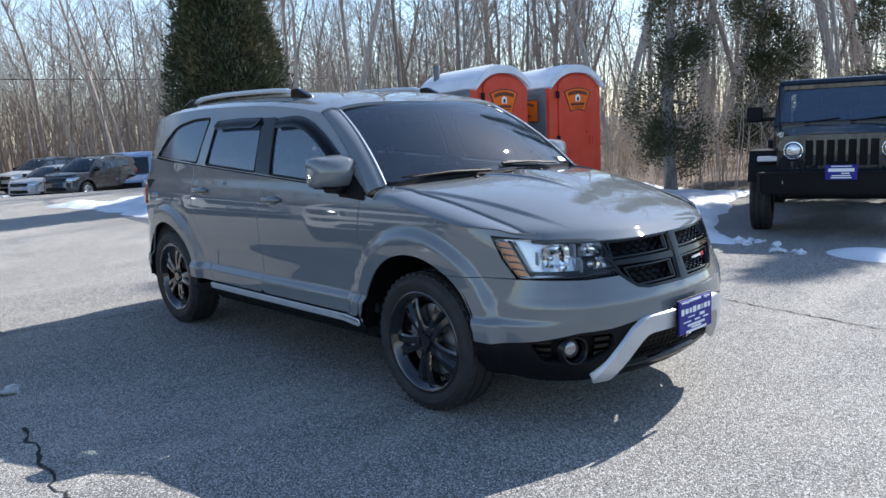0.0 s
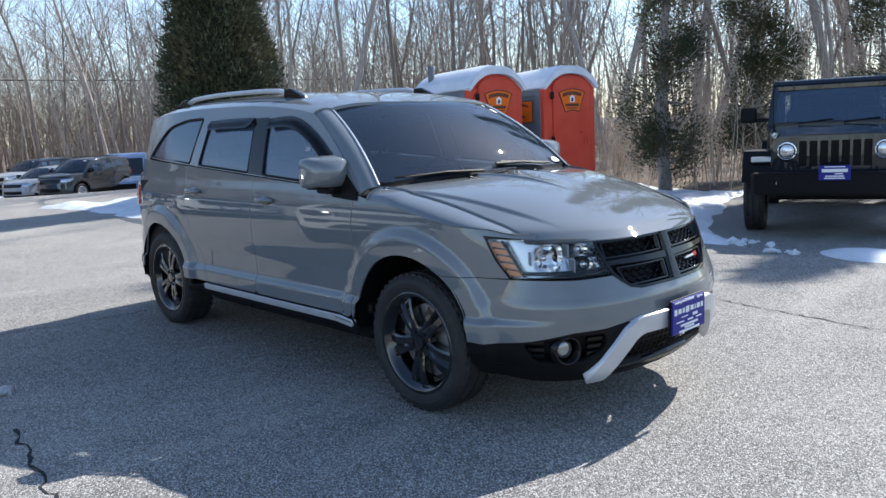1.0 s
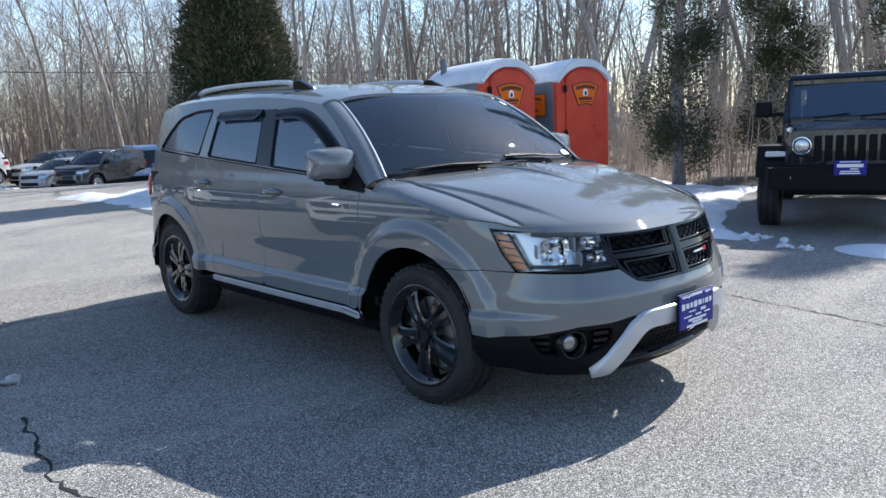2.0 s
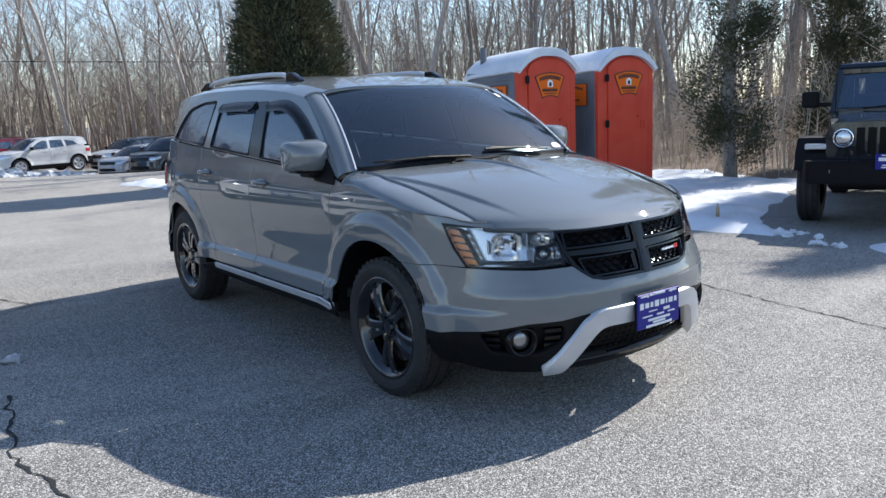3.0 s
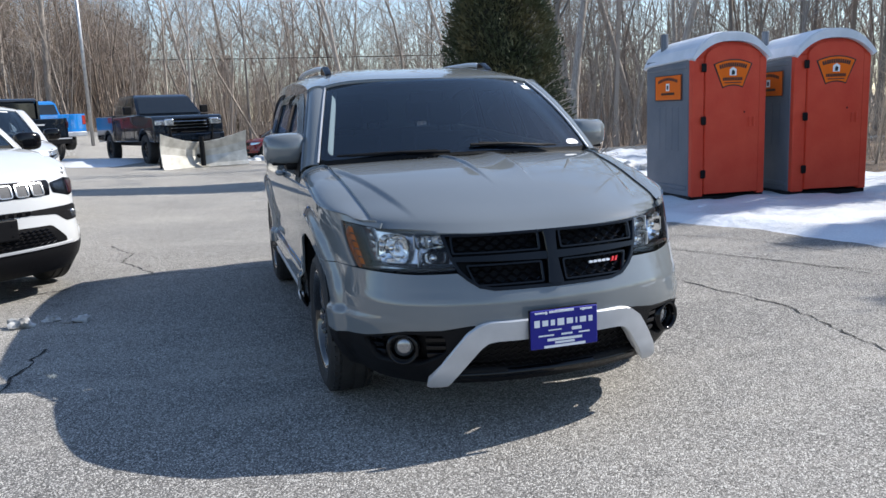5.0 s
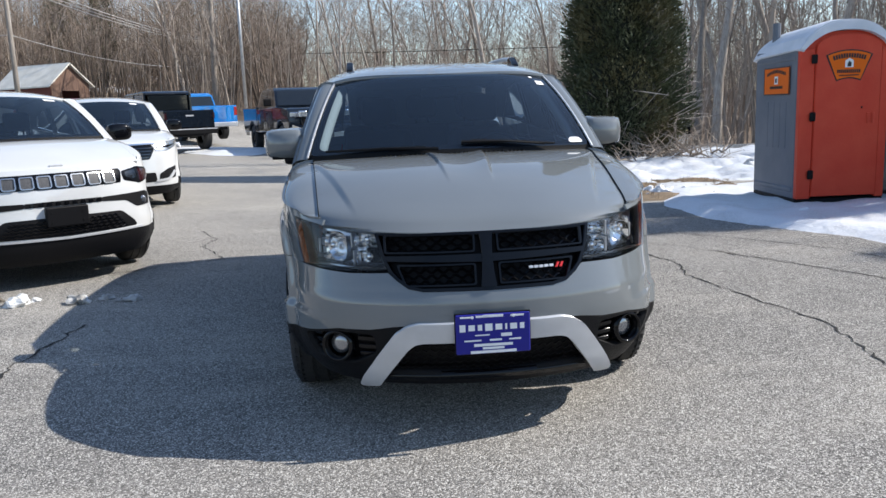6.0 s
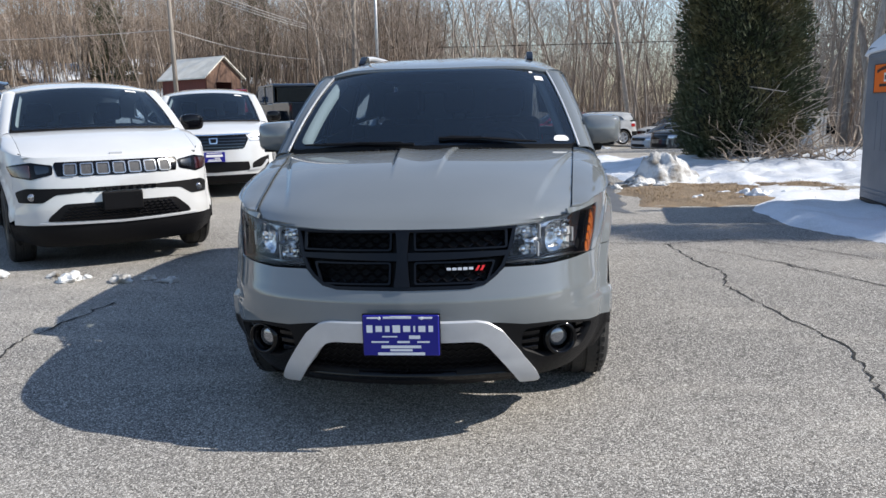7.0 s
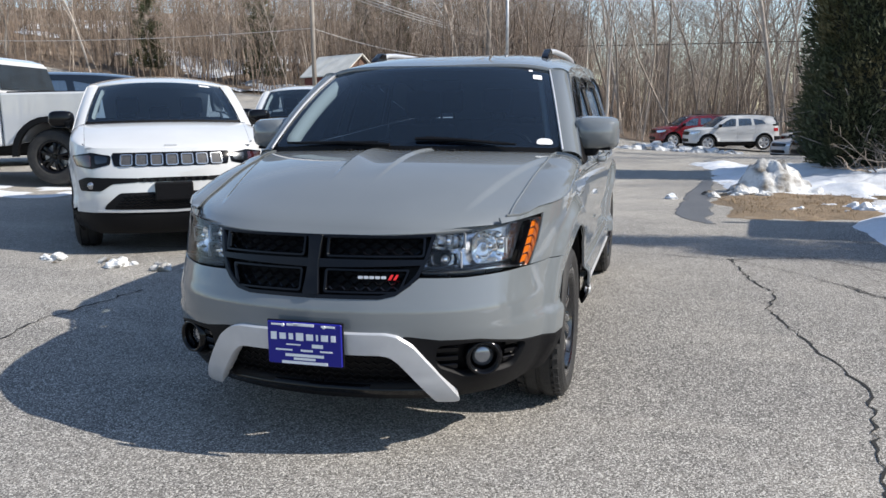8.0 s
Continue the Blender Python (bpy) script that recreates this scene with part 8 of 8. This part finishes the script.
        part("door_mirror", box(s * 1.14 - 0.12, s * 1.14 + 0.12, 0.72, 0.82, 1.33 + z, 1.56 + z, 0.03, 2), TRIM, c, "black tow mirror")
        part("headlamp", box(s * 0.76 - 0.19, s * 0.76 + 0.19, -1.0, -0.90, 0.98 + z, 1.12 + z, 0.02), LAMP_BACK, c)
        part("tail_lamp", box(s * 0.93 - 0.06, s * 0.93 + 0.06, by - 0.04, by + 0.012, 0.95 + z, 1.28 + z, 0.01), RED_LENS, c)
        if flare:
            for cy in (0, wb):
                ring = arc(cy, R + 0.03, R + 0.17, 182, -2, 14) + arc(cy, R + 0.03, R + 0.085, -2, 182, 14)
                bm = bmesh.new()
                add_prism(bm, ring, 0, s * hw - 0.03 if s > 0 else -hw - 0.045, hw + 0.045 if s > 0 else -hw + 0.03)
                part("fender_flare", bm, flare, c, "black wheel arch flare")
    part("grille", prism(rounded([(-0.55, 0.80 + z), (0.55, 0.80 + z), (0.60, 1.15 + z), (-0.60, 1.15 + z)], 0.04), 1, -1.01, -0.94), GLOSS_BLACK, c)
    for k in range(3):
        part("grille_bar", box(-0.52, 0.52, -1.025, -1.0, 0.88 + 0.09 * k + z, 0.905 + 0.09 * k + z, 0.006), CHROME, c)
    part("front_bumper", box(-0.97, 0.97, -1.12, -0.93, 0.52 + z, 0.74 + z, 0.04, 2), paint_, c)
    part("rear_bumper", box(-0.95, 0.95, by, by + 0.14, 0.52 + z, 0.70 + z, 0.03, 2), SILVER_TRIM, c)
    part("chassis", box(-0.60, 0.60, -0.7, by - 0.1, 0.40 + z, 0.58 + z, 0.02), TRIM, c)
    return c


pickup(pose(-2.0, 20.6, ground_z(-2.0, 20.6), 0, 0, 20.5), "black full-size pickup truck carrying a snow plough", BLACK_PAINT, 0.08, 0.43)
pickup(pose(-11.4, 6.45, ground_z(-11.4, 6.45), 0, 0, -75), "white full-size pickup truck with black wheel flares", WHITE_PAINT, 0.05, 0.42, TRIM)
pickup(pose(-8.8, 32.2, ground_z(-8.8, 32.2), 0, 0, 211), "bright blue pickup truck in the far row", BLUE_PAINT, 0.0, 0.40)


def plough(m):
    """Angled snow plough blade on its frame."""
    c = thing("snow_plough", m, "weathered steel snow plough blade mounted on the black pickup", "snow plough")
    bm = bmesh.new()
    prof = [(0.0, 0.02), (0.10, 0.10), (0.16, 0.30), (0.15, 0.46), (0.05, 0.66)]
    for x0, x1, yaw in ((-1.2, 0.0, 0.20), (0.0, 1.2, -0.20)):
        prev = None
        for k in range(9):
            t = k / 8
            x = x0 + (x1 - x0) * t
            dy = 0.20 - 0.42 * abs(x) / 1.2
            sc = 1.05 + 0.42 * (abs(x) / 1.2) ** 1.6
            q = [bm.verts.new((x, dy + y - 0.0, z * sc)) for y, z in prof]
            if prev:
                for i in range(4):
                    bm.faces.new((prev[i], q[i], q[i + 1], prev[i + 1]))
            prev = q
    bmesh.ops.remove_doubles(bm, verts=bm.verts[:], dist=1e-4)
    bmesh.ops.solidify(bm, geom=bm.faces[:], thickness=0.025)
    part("blade", bm, PLOUGH, c, "scuffed grey steel blade", smooth=False)
    for x in (-1.1, -0.6, 0.6, 1.1):
        part("rib", box(x - 0.02, x + 0.02, 0.28, 0.36, 0.05, 0.62, 0.008), TRIM, c)
    part("hinge_post", tube([(0, 0.12, 0.05), (0, 0.12, 0.85)], 0.07, 10), TRIM, c)
    for s in (-1, 1):
        part("push_arm", tube([(0, 0.2, 0.30), (s * 0.35, 1.1, 0.45)], 0.05, 8), TRIM, c)
        part("lamp_post", tube([(s * 0.55, 0.80, 0.40), (s * 0.62, 0.80, 1.20)], 0.03, 6), TRIM, c)
        part("plough_lamp", box(s * 0.64 - 0.12, s * 0.64 + 0.12, 0.66, 0.84, 1.18, 1.36, 0.03, 2), LAMP_BACK, c, "plough lamp")
    part("cross_frame", box(-0.60, 0.60, 0.95, 1.10, 0.35, 0.80, 0.02), TRIM, c)
    return c


PLOUGH = surface("plough_steel", (0.64, 0.62, 0.56), 0.4, 0.25, col2=(0.42, 0.40, 0.35), scale=4, detail=8)
fwd = Vector((math.sin(radians(20.5)), -math.cos(radians(20.5))))
pb = Vector((-2.0, 20.6)) + fwd * 1.95
plough(pose(pb.x, pb.y, ground_z(pb.x, pb.y), 0, 0, 20.5))


def van(m, label, paint_):
    c = thing("delivery_van", m, label, "van", "parked cars")
    off_road_tyres(c, [(s * 0.84, y) for s in (-1, 1) for y in (0, 3.2)], 0.35, 0.2, 0.22)
    o = [(-0.85, 0.35)] + arc(0, 0.35, 0.43, 178, 2, 10) + arc(3.2, 0.35, 0.43, 178, 2, 10) + [(4.3, 0.40), (4.3, 2.35), (1.45, 2.45), (1.10, 2.30), (0.10, 1.22), (-0.75, 1.02), (-0.90, 0.80)]
    part("body", bevel_prism(o, -0.97, 0.97, 0.07, 3), paint_, c)
    panel("windscreen", lambda a, v: Vector((a * 0.82, 0.10 + 0.95 * v - 0.012, 1.26 + 0.98 * v + 0.02)), rounded([(-1, 0.03), (1, 0.03), (0.93, 0.9), (-0.93, 0.9)], 0.06), GLASS_DARK, c, rim=0.004)
    for s in (-1, 1):
        part("side_window", prism(rounded([(0.45, 1.30), (1.5, 1.30), (1.5, 2.0), (1.15, 2.0)], 0.05), 0, s * 0.972 - 0.004, s * 0.972 + 0.004), GLASS_DARK, c)
        part("headlamp", box(s * 0.72 - 0.16, s * 0.72 + 0.16, -0.92, -0.70, 0.82, 1.0, 0.03, 2), LAMP_BACK, c)
        part("door_mirror", box(s * 1.1 - 0.1, s * 1.1 + 0.1, 0.55, 0.68, 1.25, 1.6, 0.03, 2), TRIM, c)
    part("grille", box(-0.5, 0.5, -0.94, -0.85, 0.62, 0.88, 0.02), TRIM, c)
    part("front_bumper", box(-0.95, 0.95, -0.98, -0.75, 0.35, 0.60, 0.05, 2), TRIM, c)
    part("plate", box(-0.15, 0.15, -0.995, -0.975, 0.42, 0.56), WHITE_INK, c, "plain plate")
    c.scale = (0.84, 0.82, 0.80)
    return c


van(pose(10.2, 31.0, ground_z(10.2, 31.0), 0, 0, -28), "pale blue delivery van facing the yard", VAN_PAINT)
van(pose(11.5, 26.5, ground_z(11.5, 26.5) - 0.2, 0, 0, 150), "white van parked behind the evergreen", WHITE_PAINT)


# ---- shed, poles and wires ----
def shed(m):
    c = thing("shed", m, "weathered red wooden shed with a pale tin roof", "shed")
    L, W, H = 6.4, 4.0, 2.3
    bm = bmesh.new()
    add_box(bm, -L / 2, L / 2, -W / 2, -W / 2 + 0.1, -0.3, H)
    add_box(bm, -L / 2, L / 2, W / 2 - 0.1, W / 2, -0.3, H)
    add_box(bm, -L / 2, -L / 2 + 0.1, -W / 2, W / 2, -0.3, H)
    part("wall", bm, BARN_RED, c, "red board wall")
    bm = bmesh.new()
    add_prism(bm, [(-W / 2, -0.3), (-0.9, -0.3), (-0.9, 1.9), (0.9, 1.9), (0.9, -0.3), (W / 2, -0.3), (W / 2, H), (0, H + 1.25), (-W / 2, H)], 0, L / 2 - 0.1, L / 2)
    part("gable_wall", bm, BARN_BROWN, c, "brown board gable with an open doorway")
    for k in range(20):
        y = -W / 2 + 0.1 + k * 0.2
        if abs(y) > 0.95:
            part("batten", box(L / 2, L / 2 + 0.02, y - 0.015, y + 0.015, -0.3, H), BARN_BROWN, c)
    for s in (-1, 1):
        bm = bmesh.new()
        add_prism(bm, [(0, H + 1.30), (s * (W / 2 + 0.35), H - 0.12), (s * (W / 2 + 0.35), H - 0.20), (0, H + 1.20)], 0, -L / 2 - 0.3, L / 2 + 0.3)
        part("roof_slope", bm, TIN_ROOF, c, "pale tin roof slope")
    c.scale = (0.76, 0.78, 1.08)
    return c


BARN_BROWN = surface("barn_brown_board", (0.17, 0.10, 0.07), 0.85, col2=(0.11, 0.065, 0.05), scale=2, stretch=(6, 6, 0.5))
shed(pose(-21.8, 53.0, ground_z(-21.8, 53), 0, 0, -30))


def pole(x, y, h, r, label, arm=True, lamp=False, material=POLE_WOOD):
    z = ground_z(x, y)
    c = thing("utility_pole" if not lamp else "light_pole", pose(x, y, z), label, "pole", "poles")
    part("shaft", tube([(0, 0, -0.3), (0, 0, h)], [r, r * 0.7], 10), material, c, smooth=True)
    if arm:
        part("cross_arm", box(-1.1, 1.1, -0.06, 0.06, h - 0.7, h - 0.58, 0.01), POLE_WOOD, c)
        for k in (-1, -0.5, 0.5, 1):
            part("insulator", tube([(k, 0, h - 0.58), (k, 0, h - 0.42)], 0.04, 8), GALV, c)
    if lamp:
        part("lamp_head", box(-0.18, 0.5, -0.14, 0.14, h, h + 0.12, 0.02), GALV, c)
    return c


pole(-19.8, 43.7, 9.2, 0.16, "weathered wooden utility pole by the shed")
pole(-6.4, 38.2, 10.0, 0.09, "slim pale steel light pole", arm=False, lamp=True, material=GALV)
pole(-12.7, 62.0, 8.4 - ground_z(-12.7, 62.0), 0.15, "weathered wooden utility pole before the woods")
pole(30.0, 52.0, 9.0, 0.15, "weathered wooden utility pole before the woods")


def wire(a, b, sag, r=0.018, material=None):
    bm = bmesh.new()
    a, b = Vector(a), Vector(b)
    pts = [a.lerp(b, t) - Vector((0, 0, 4 * sag * t * (1 - t))) for t in np.linspace(0, 1, 15)]
    add_tube(bm, [tuple(p) for p in pts], r, 4)
    return tagged(obj("overhead_wire", bm, material or CABLE_PALE), "sagging overhead wire between poles", "wire", "overhead wires")


CABLE_PALE = surface("weathered_cable", (0.42, 0.42, 0.41), 0.5)
zz = 7.35
for k in (0.0, 0.25, 0.5):
    wire((-19.8 + k, 43.7, ground_z(-19.8, 43.7) + 8.2 + 0.5 * k), (-12.7, 62.0, 7.3 + 0.6 * k), 0.35, 0.022)
    wire((-12.7, 62.0, 7.3 + 0.6 * k), (-10.1, 80.0, 6.0 + 0.6 * k), 0.2, 0.022)
wire((-14.0, 62.0, 6.4), (45.0, 40.0, 4.9), 0.3, 0.03, CABLE)
wire((-19.8, 43.7, ground_z(-19.8, 43.7) + 5.4), (-60, 46.0, 7.5), 0.6)
wire((-19.8, 43.7, ground_z(-19.8, 43.7) + 5.4), (-12.7, 62.0, zz - 1.8), 0.6)


# ---- snow and rubble by the road ----
def heap(name, cx, cy, rx, ry, h, label, seed):
    """A craggy heap of refrozen snow with dirt in it."""
    def f(x, y):
        d = 1 - math.hypot((x - cx) / rx, (y - cy) / ry) + 0.30 * fbm(x, y, 1.4, seed)
        crag = 1 - abs(noise.noise((x * 3.2, y * 3.2, seed))) * 1.4 - abs(noise.noise((x * 8, y * 8, seed + 4))) * 0.5
        return h * sstep(0, 0.9, d) * (0.55 + 0.55 * crag) + 0.05 * fbm(x, y, 9, seed) * sstep(0, 0.2, d) - 0.02 - 0.05 * (d < 0)
    return snow_sheet(name, cx - rx * 1.6, cx + rx * 1.6, cy - ry * 1.6, cy + ry * 1.6, 0.04, f, DIRTY_SNOW, label)


def lumps(name, cx, cy, rx, ry, count, size, material, label, seed):
    """A bank of broken snow lumps."""
    rnd = random.Random(seed)
    bm = bmesh.new()
    for i in range(count):
        a, r = rnd.uniform(0, math.tau), rnd.random() ** 0.6
        x, y = cx + rx * r * math.cos(a), cy + ry * r * math.sin(a)
        s = size * rnd.uniform(0.35, 1.0) * (1.15 - 0.6 * r)
        res = bmesh.ops.create_icosphere(bm, subdivisions=3, radius=1)
        off = rnd.uniform(0, 50)
        for v in res["verts"]:
            n = v.co.normalized()
            k = 1 + 0.55 * noise.noise(n * 1.5 + Vector((off, 0, 0))) + 0.22 * noise.noise(n * 4 + Vector((0, off, 0)))
            v.co = Vector((n.x * s * k * 1.2, n.y * s * k, n.z * s * k * 0.75)) + Vector((x, y, ground_z(x, y) + s * 0.2))
    return tagged(obj(name, bm, material, smooth=False), label, "snow", kind="stuff")


heap("snow_heap_dirty", 3.05, 9.55, 0.75, 0.65, 0.52, "dirty grey heap of old ploughed snow beside the road", 3)
lumps("snow_lumps", 2.6, 8.85, 0.75, 0.25, 9, 0.17, DIRTY_SNOW, "dirty lumps of old snow beside the road", 3)
lumps("snow_lump_single", 1.54, 8.36, 0.02, 0.02, 2, 0.13, SNOW, "single lump of snow on the asphalt", 5)
lumps("snow_bank_far", 1.2, 27.6, 3.2, 1.0, 90, 0.52, DIRTY_SNOW, "long bank of dirty ploughed snow", 4)
lumps("snow_bank_side", 8.0, 10.0, 1.6, 0.9, 26, 0.35, DIRTY_SNOW, "dirty snow heap beside the toilets", 8)
lumps("snow_heap", -9.5, 26.0, 2.4, 0.6, 26, 0.35, SNOW, "ploughed snow beside the black pickup", 9)
lumps("snow_block", 4.62, 4.55, 0.1, 0.1, 2, 0.15, SNOW, "block of snow at the toilet's corner", 10)
lumps("snow_bits", -3.2, 2.0, 0.9, 0.15, 14, 0.09, DIRTY_SNOW, "small lumps of snow in front of the white car", 11)
lumps("snow_edge", 4.85, 0.9, 0.15, 0.35, 8, 0.09, SNOW, "ridge of snow before the black off-roader", 12)
lumps("snow_edge_b", 4.5, 0.35, 0.12, 0.25, 5, 0.07, SNOW, "ridge of snow before the black off-roader", 13)


def field_height(cx, cy, rx, ry, h, seed):
    def f(x, y):
        d = 1 - math.hypot((x - cx) / rx, (y - cy) / ry) + 0.35 * fbm(x, y, 0.35, seed)
        return h * sstep(0, 0.5, d) - 0.02 - 0.04 * (d < 0)
    return f


def patchy(f):
    """The same drift, worn into holes."""
    return lambda x, y: f(x, y) - 0.05 * sstep(-0.1, 0.25, fbm(x, y, 1.6, 3.0))


snow_sheet("snow_patch", -9, 2, 18, 30, 0.25, field_height(-4, 23.5, 4.0, 3.6, 0.10, 4.0), SNOW, "thin snow under the plough truck")
snow_sheet("snow_patch_b", -12, -5, 4, 9, 0.2, patchy(field_height(-8.0, 6.0, 1.9, 1.0, 0.04, 8.0)), SNOW, "slushy snow patch beside the white pickup")
snow_sheet("snow_patch_e", 3.9, 5.7, -1.3, 0.5, 0.06, field_height(4.75, -0.35, 0.5, 0.62, 0.07, 6.0), SNOW, "low strip of snow before the off-roader")
snow_sheet("snow_patch_d", 4.3, 8, -5, 0.6, 0.15, field_height(6.0, -2.6, 1.4, 1.2, 0.06, 2.0), SNOW, "snow patch beside the off-roader")
# bottle standing in the snow
bm = bmesh.new()
lathe(bm, [(0.0, 0.0), (0.0, 0.035), (0.15, 0.035), (0.20, 0.014), (0.25, 0.014), (0.25, 0.0)], 14)
bmesh.ops.transform(bm, matrix=Matrix.Rotation(radians(-90), 4, "Y"), verts=bm.verts[:])
BOTTLE = surface("bottle_plastic", (0.45, 0.33, 0.18), 0.25)
bt = obj("plastic_bottle", bm, BOTTLE, smooth=True)
bt.matrix_world = pose(5.15, 2.05, ground_z(5.15, 2.05) + 0.06) @ Matrix.Scale(0.62, 4)
tagged(bt, "pale brown plastic bottle standing in snow", "bottle")


# dead grass standing on the verge and along the snow's edge
def grass(name, count, x0, x1, y0, y1, seed, label):
    rnd = random.Random(seed)
    verts, faces = [], []
    while len(faces) < count:
        x, y = rnd.uniform(x0, x1), rnd.uniform(y0, y1)
        if verge_height(x, y) < 0.03 or fbm(x, y, 1.1, 5.0) < -0.15:
            continue
        z = ground_z(x, y) + verge_height(x, y) - 0.01
        for k in range(4):
            a = rnd.uniform(0, math.tau)
            h, w = rnd.uniform(0.015, 0.055), rnd.uniform(0.002, 0.005)
            lean = rnd.uniform(0.3, 1.3) * h
            b = len(verts)
            px, py = x + rnd.uniform(-0.03, 0.03), y + rnd.uniform(-0.03, 0.03)
            verts += [(px - w * math.sin(a), py + w * math.cos(a), z), (px + w * math.sin(a), py - w * math.cos(a), z), (px + lean * math.cos(a), py + lean * math.sin(a), z + h)]
            faces.append((b, b + 1, b + 2))
    me = bpy.data.meshes.new(name)
    me.from_pydata(verts, [], faces)
    me.materials.append(DRY_GRASS)
    return tagged(new(name, me), label, "grass", kind="stuff")


DRY_GRASS = surface("dry_grass_blade", (0.31, 0.225, 0.14), 0.9, per_island=0.4)
grass("verge_grass", 5000, 1.7, 5.6, 5.9, 9.2, 21, "flattened dead grass on the verge")
lumps("verge_snow_bits", 3.9, 7.2, 1.2, 0.35, 12, 0.13, SNOW, "bits of old snow lying on the dead grass", 22)


# bare shrub at the foot of the big evergreen
def shrub(m, seed, label, stems=34, reach=1.1):
    rnd = random.Random(seed)
    t = thing("bare_shrub", m, label, "shrub")
    thick, thin = bmesh.new(), bmesh.new()
    for i in range(stems):
        a, up = rnd.uniform(0, math.tau), rnd.uniform(0.15, 1.2)
        d = Vector((math.cos(a), math.sin(a), up)).normalized()
        p = Vector((rnd.uniform(-0.7, 0.7), rnd.uniform(-0.15, 0.15), 0))
        pts, r = [p.copy()], rnd.uniform(0.012, 0.026)
        n = 6
        step = reach * rnd.uniform(0.6, 1.25) / n
        for k in range(n):
            d = (d + Vector((rnd.gauss(0, 0.28), rnd.gauss(0, 0.28), rnd.gauss(-0.04, 0.25)))).normalized()
            p = p + d * step
            p.z = max(p.z, 0.03)
            pts.append(p.copy())
        add_tube(thick, pts, [r * (1 - 0.75 * k / n) for k in range(n + 1)], 5, cap=False)
        for k in range(rnd.randint(4, 7)):
            q = pts[rnd.randint(2, n)]
            e = Vector((rnd.gauss(0, 1), rnd.gauss(0, 1), rnd.uniform(0, 1.1))).normalized()
            ln = rnd.uniform(0.18, 0.45)
            add_tube(thin, [q, q + e * ln * 0.5 + Vector((0, 0, 0.03)), q + e * ln], [0.007, 0.005, 0.002], 3, cap=False)
    tagged(part("stem_tangle", thick, SHRUB_BARK, t, "pale grey-brown bare branching", smooth=True), kind="stuff")
    tagged(part("twig_tangle", thin, SHRUB_BARK, t, "thin tan twig growth"), kind="stuff")
    return t


SHRUB_BARK = surface("shrub_bark", (0.36, 0.30, 0.24), 0.85, col2=(0.24, 0.19, 0.15), scale=9, per_island=0.3)
shrub(pose(5.55, 11.45, ground_z(5.55, 11.45) + 0.2), 41, "tangled leafless shrub in front of the evergreen")
shrub(pose(6.5, 11.9, ground_z(6.5, 11.9) + 0.2), 42, "tangled leafless shrub in front of the evergreen", 22, 1.2)

# damp strip along the verge
WET = surface("damp_asphalt", (0.045, 0.045, 0.047), 0.45, col2=(0.075, 0.073, 0.070), scale=2.5, detail=8, fine=(0.16, 0.155, 0.15), fine_scale=130, fine_amount=0.2)


def damp_height(x, y):
    mid = float(np.interp(y, (5.8, 6.3, 7.2, 9.0, 11.6), (1.93, 1.75, 1.80, 1.95, 2.25)))
    half = float(np.interp(y, (5.8, 6.6, 8.5, 11.6), (0.05, 0.24, 0.20, 0.10)))
    d = half - abs(x - mid) + 0.05 * fbm(x, y, 2.0, 3.0)
    return 0.004 if d > 0 else -0.05


snow_sheet("damp_patch", 1.2, 2.7, 5.8, 11.6, 0.025, damp_height, WET, "dark damp asphalt along the verge")
bpy.data.objects["damp_patch"]["category"] = "stain"
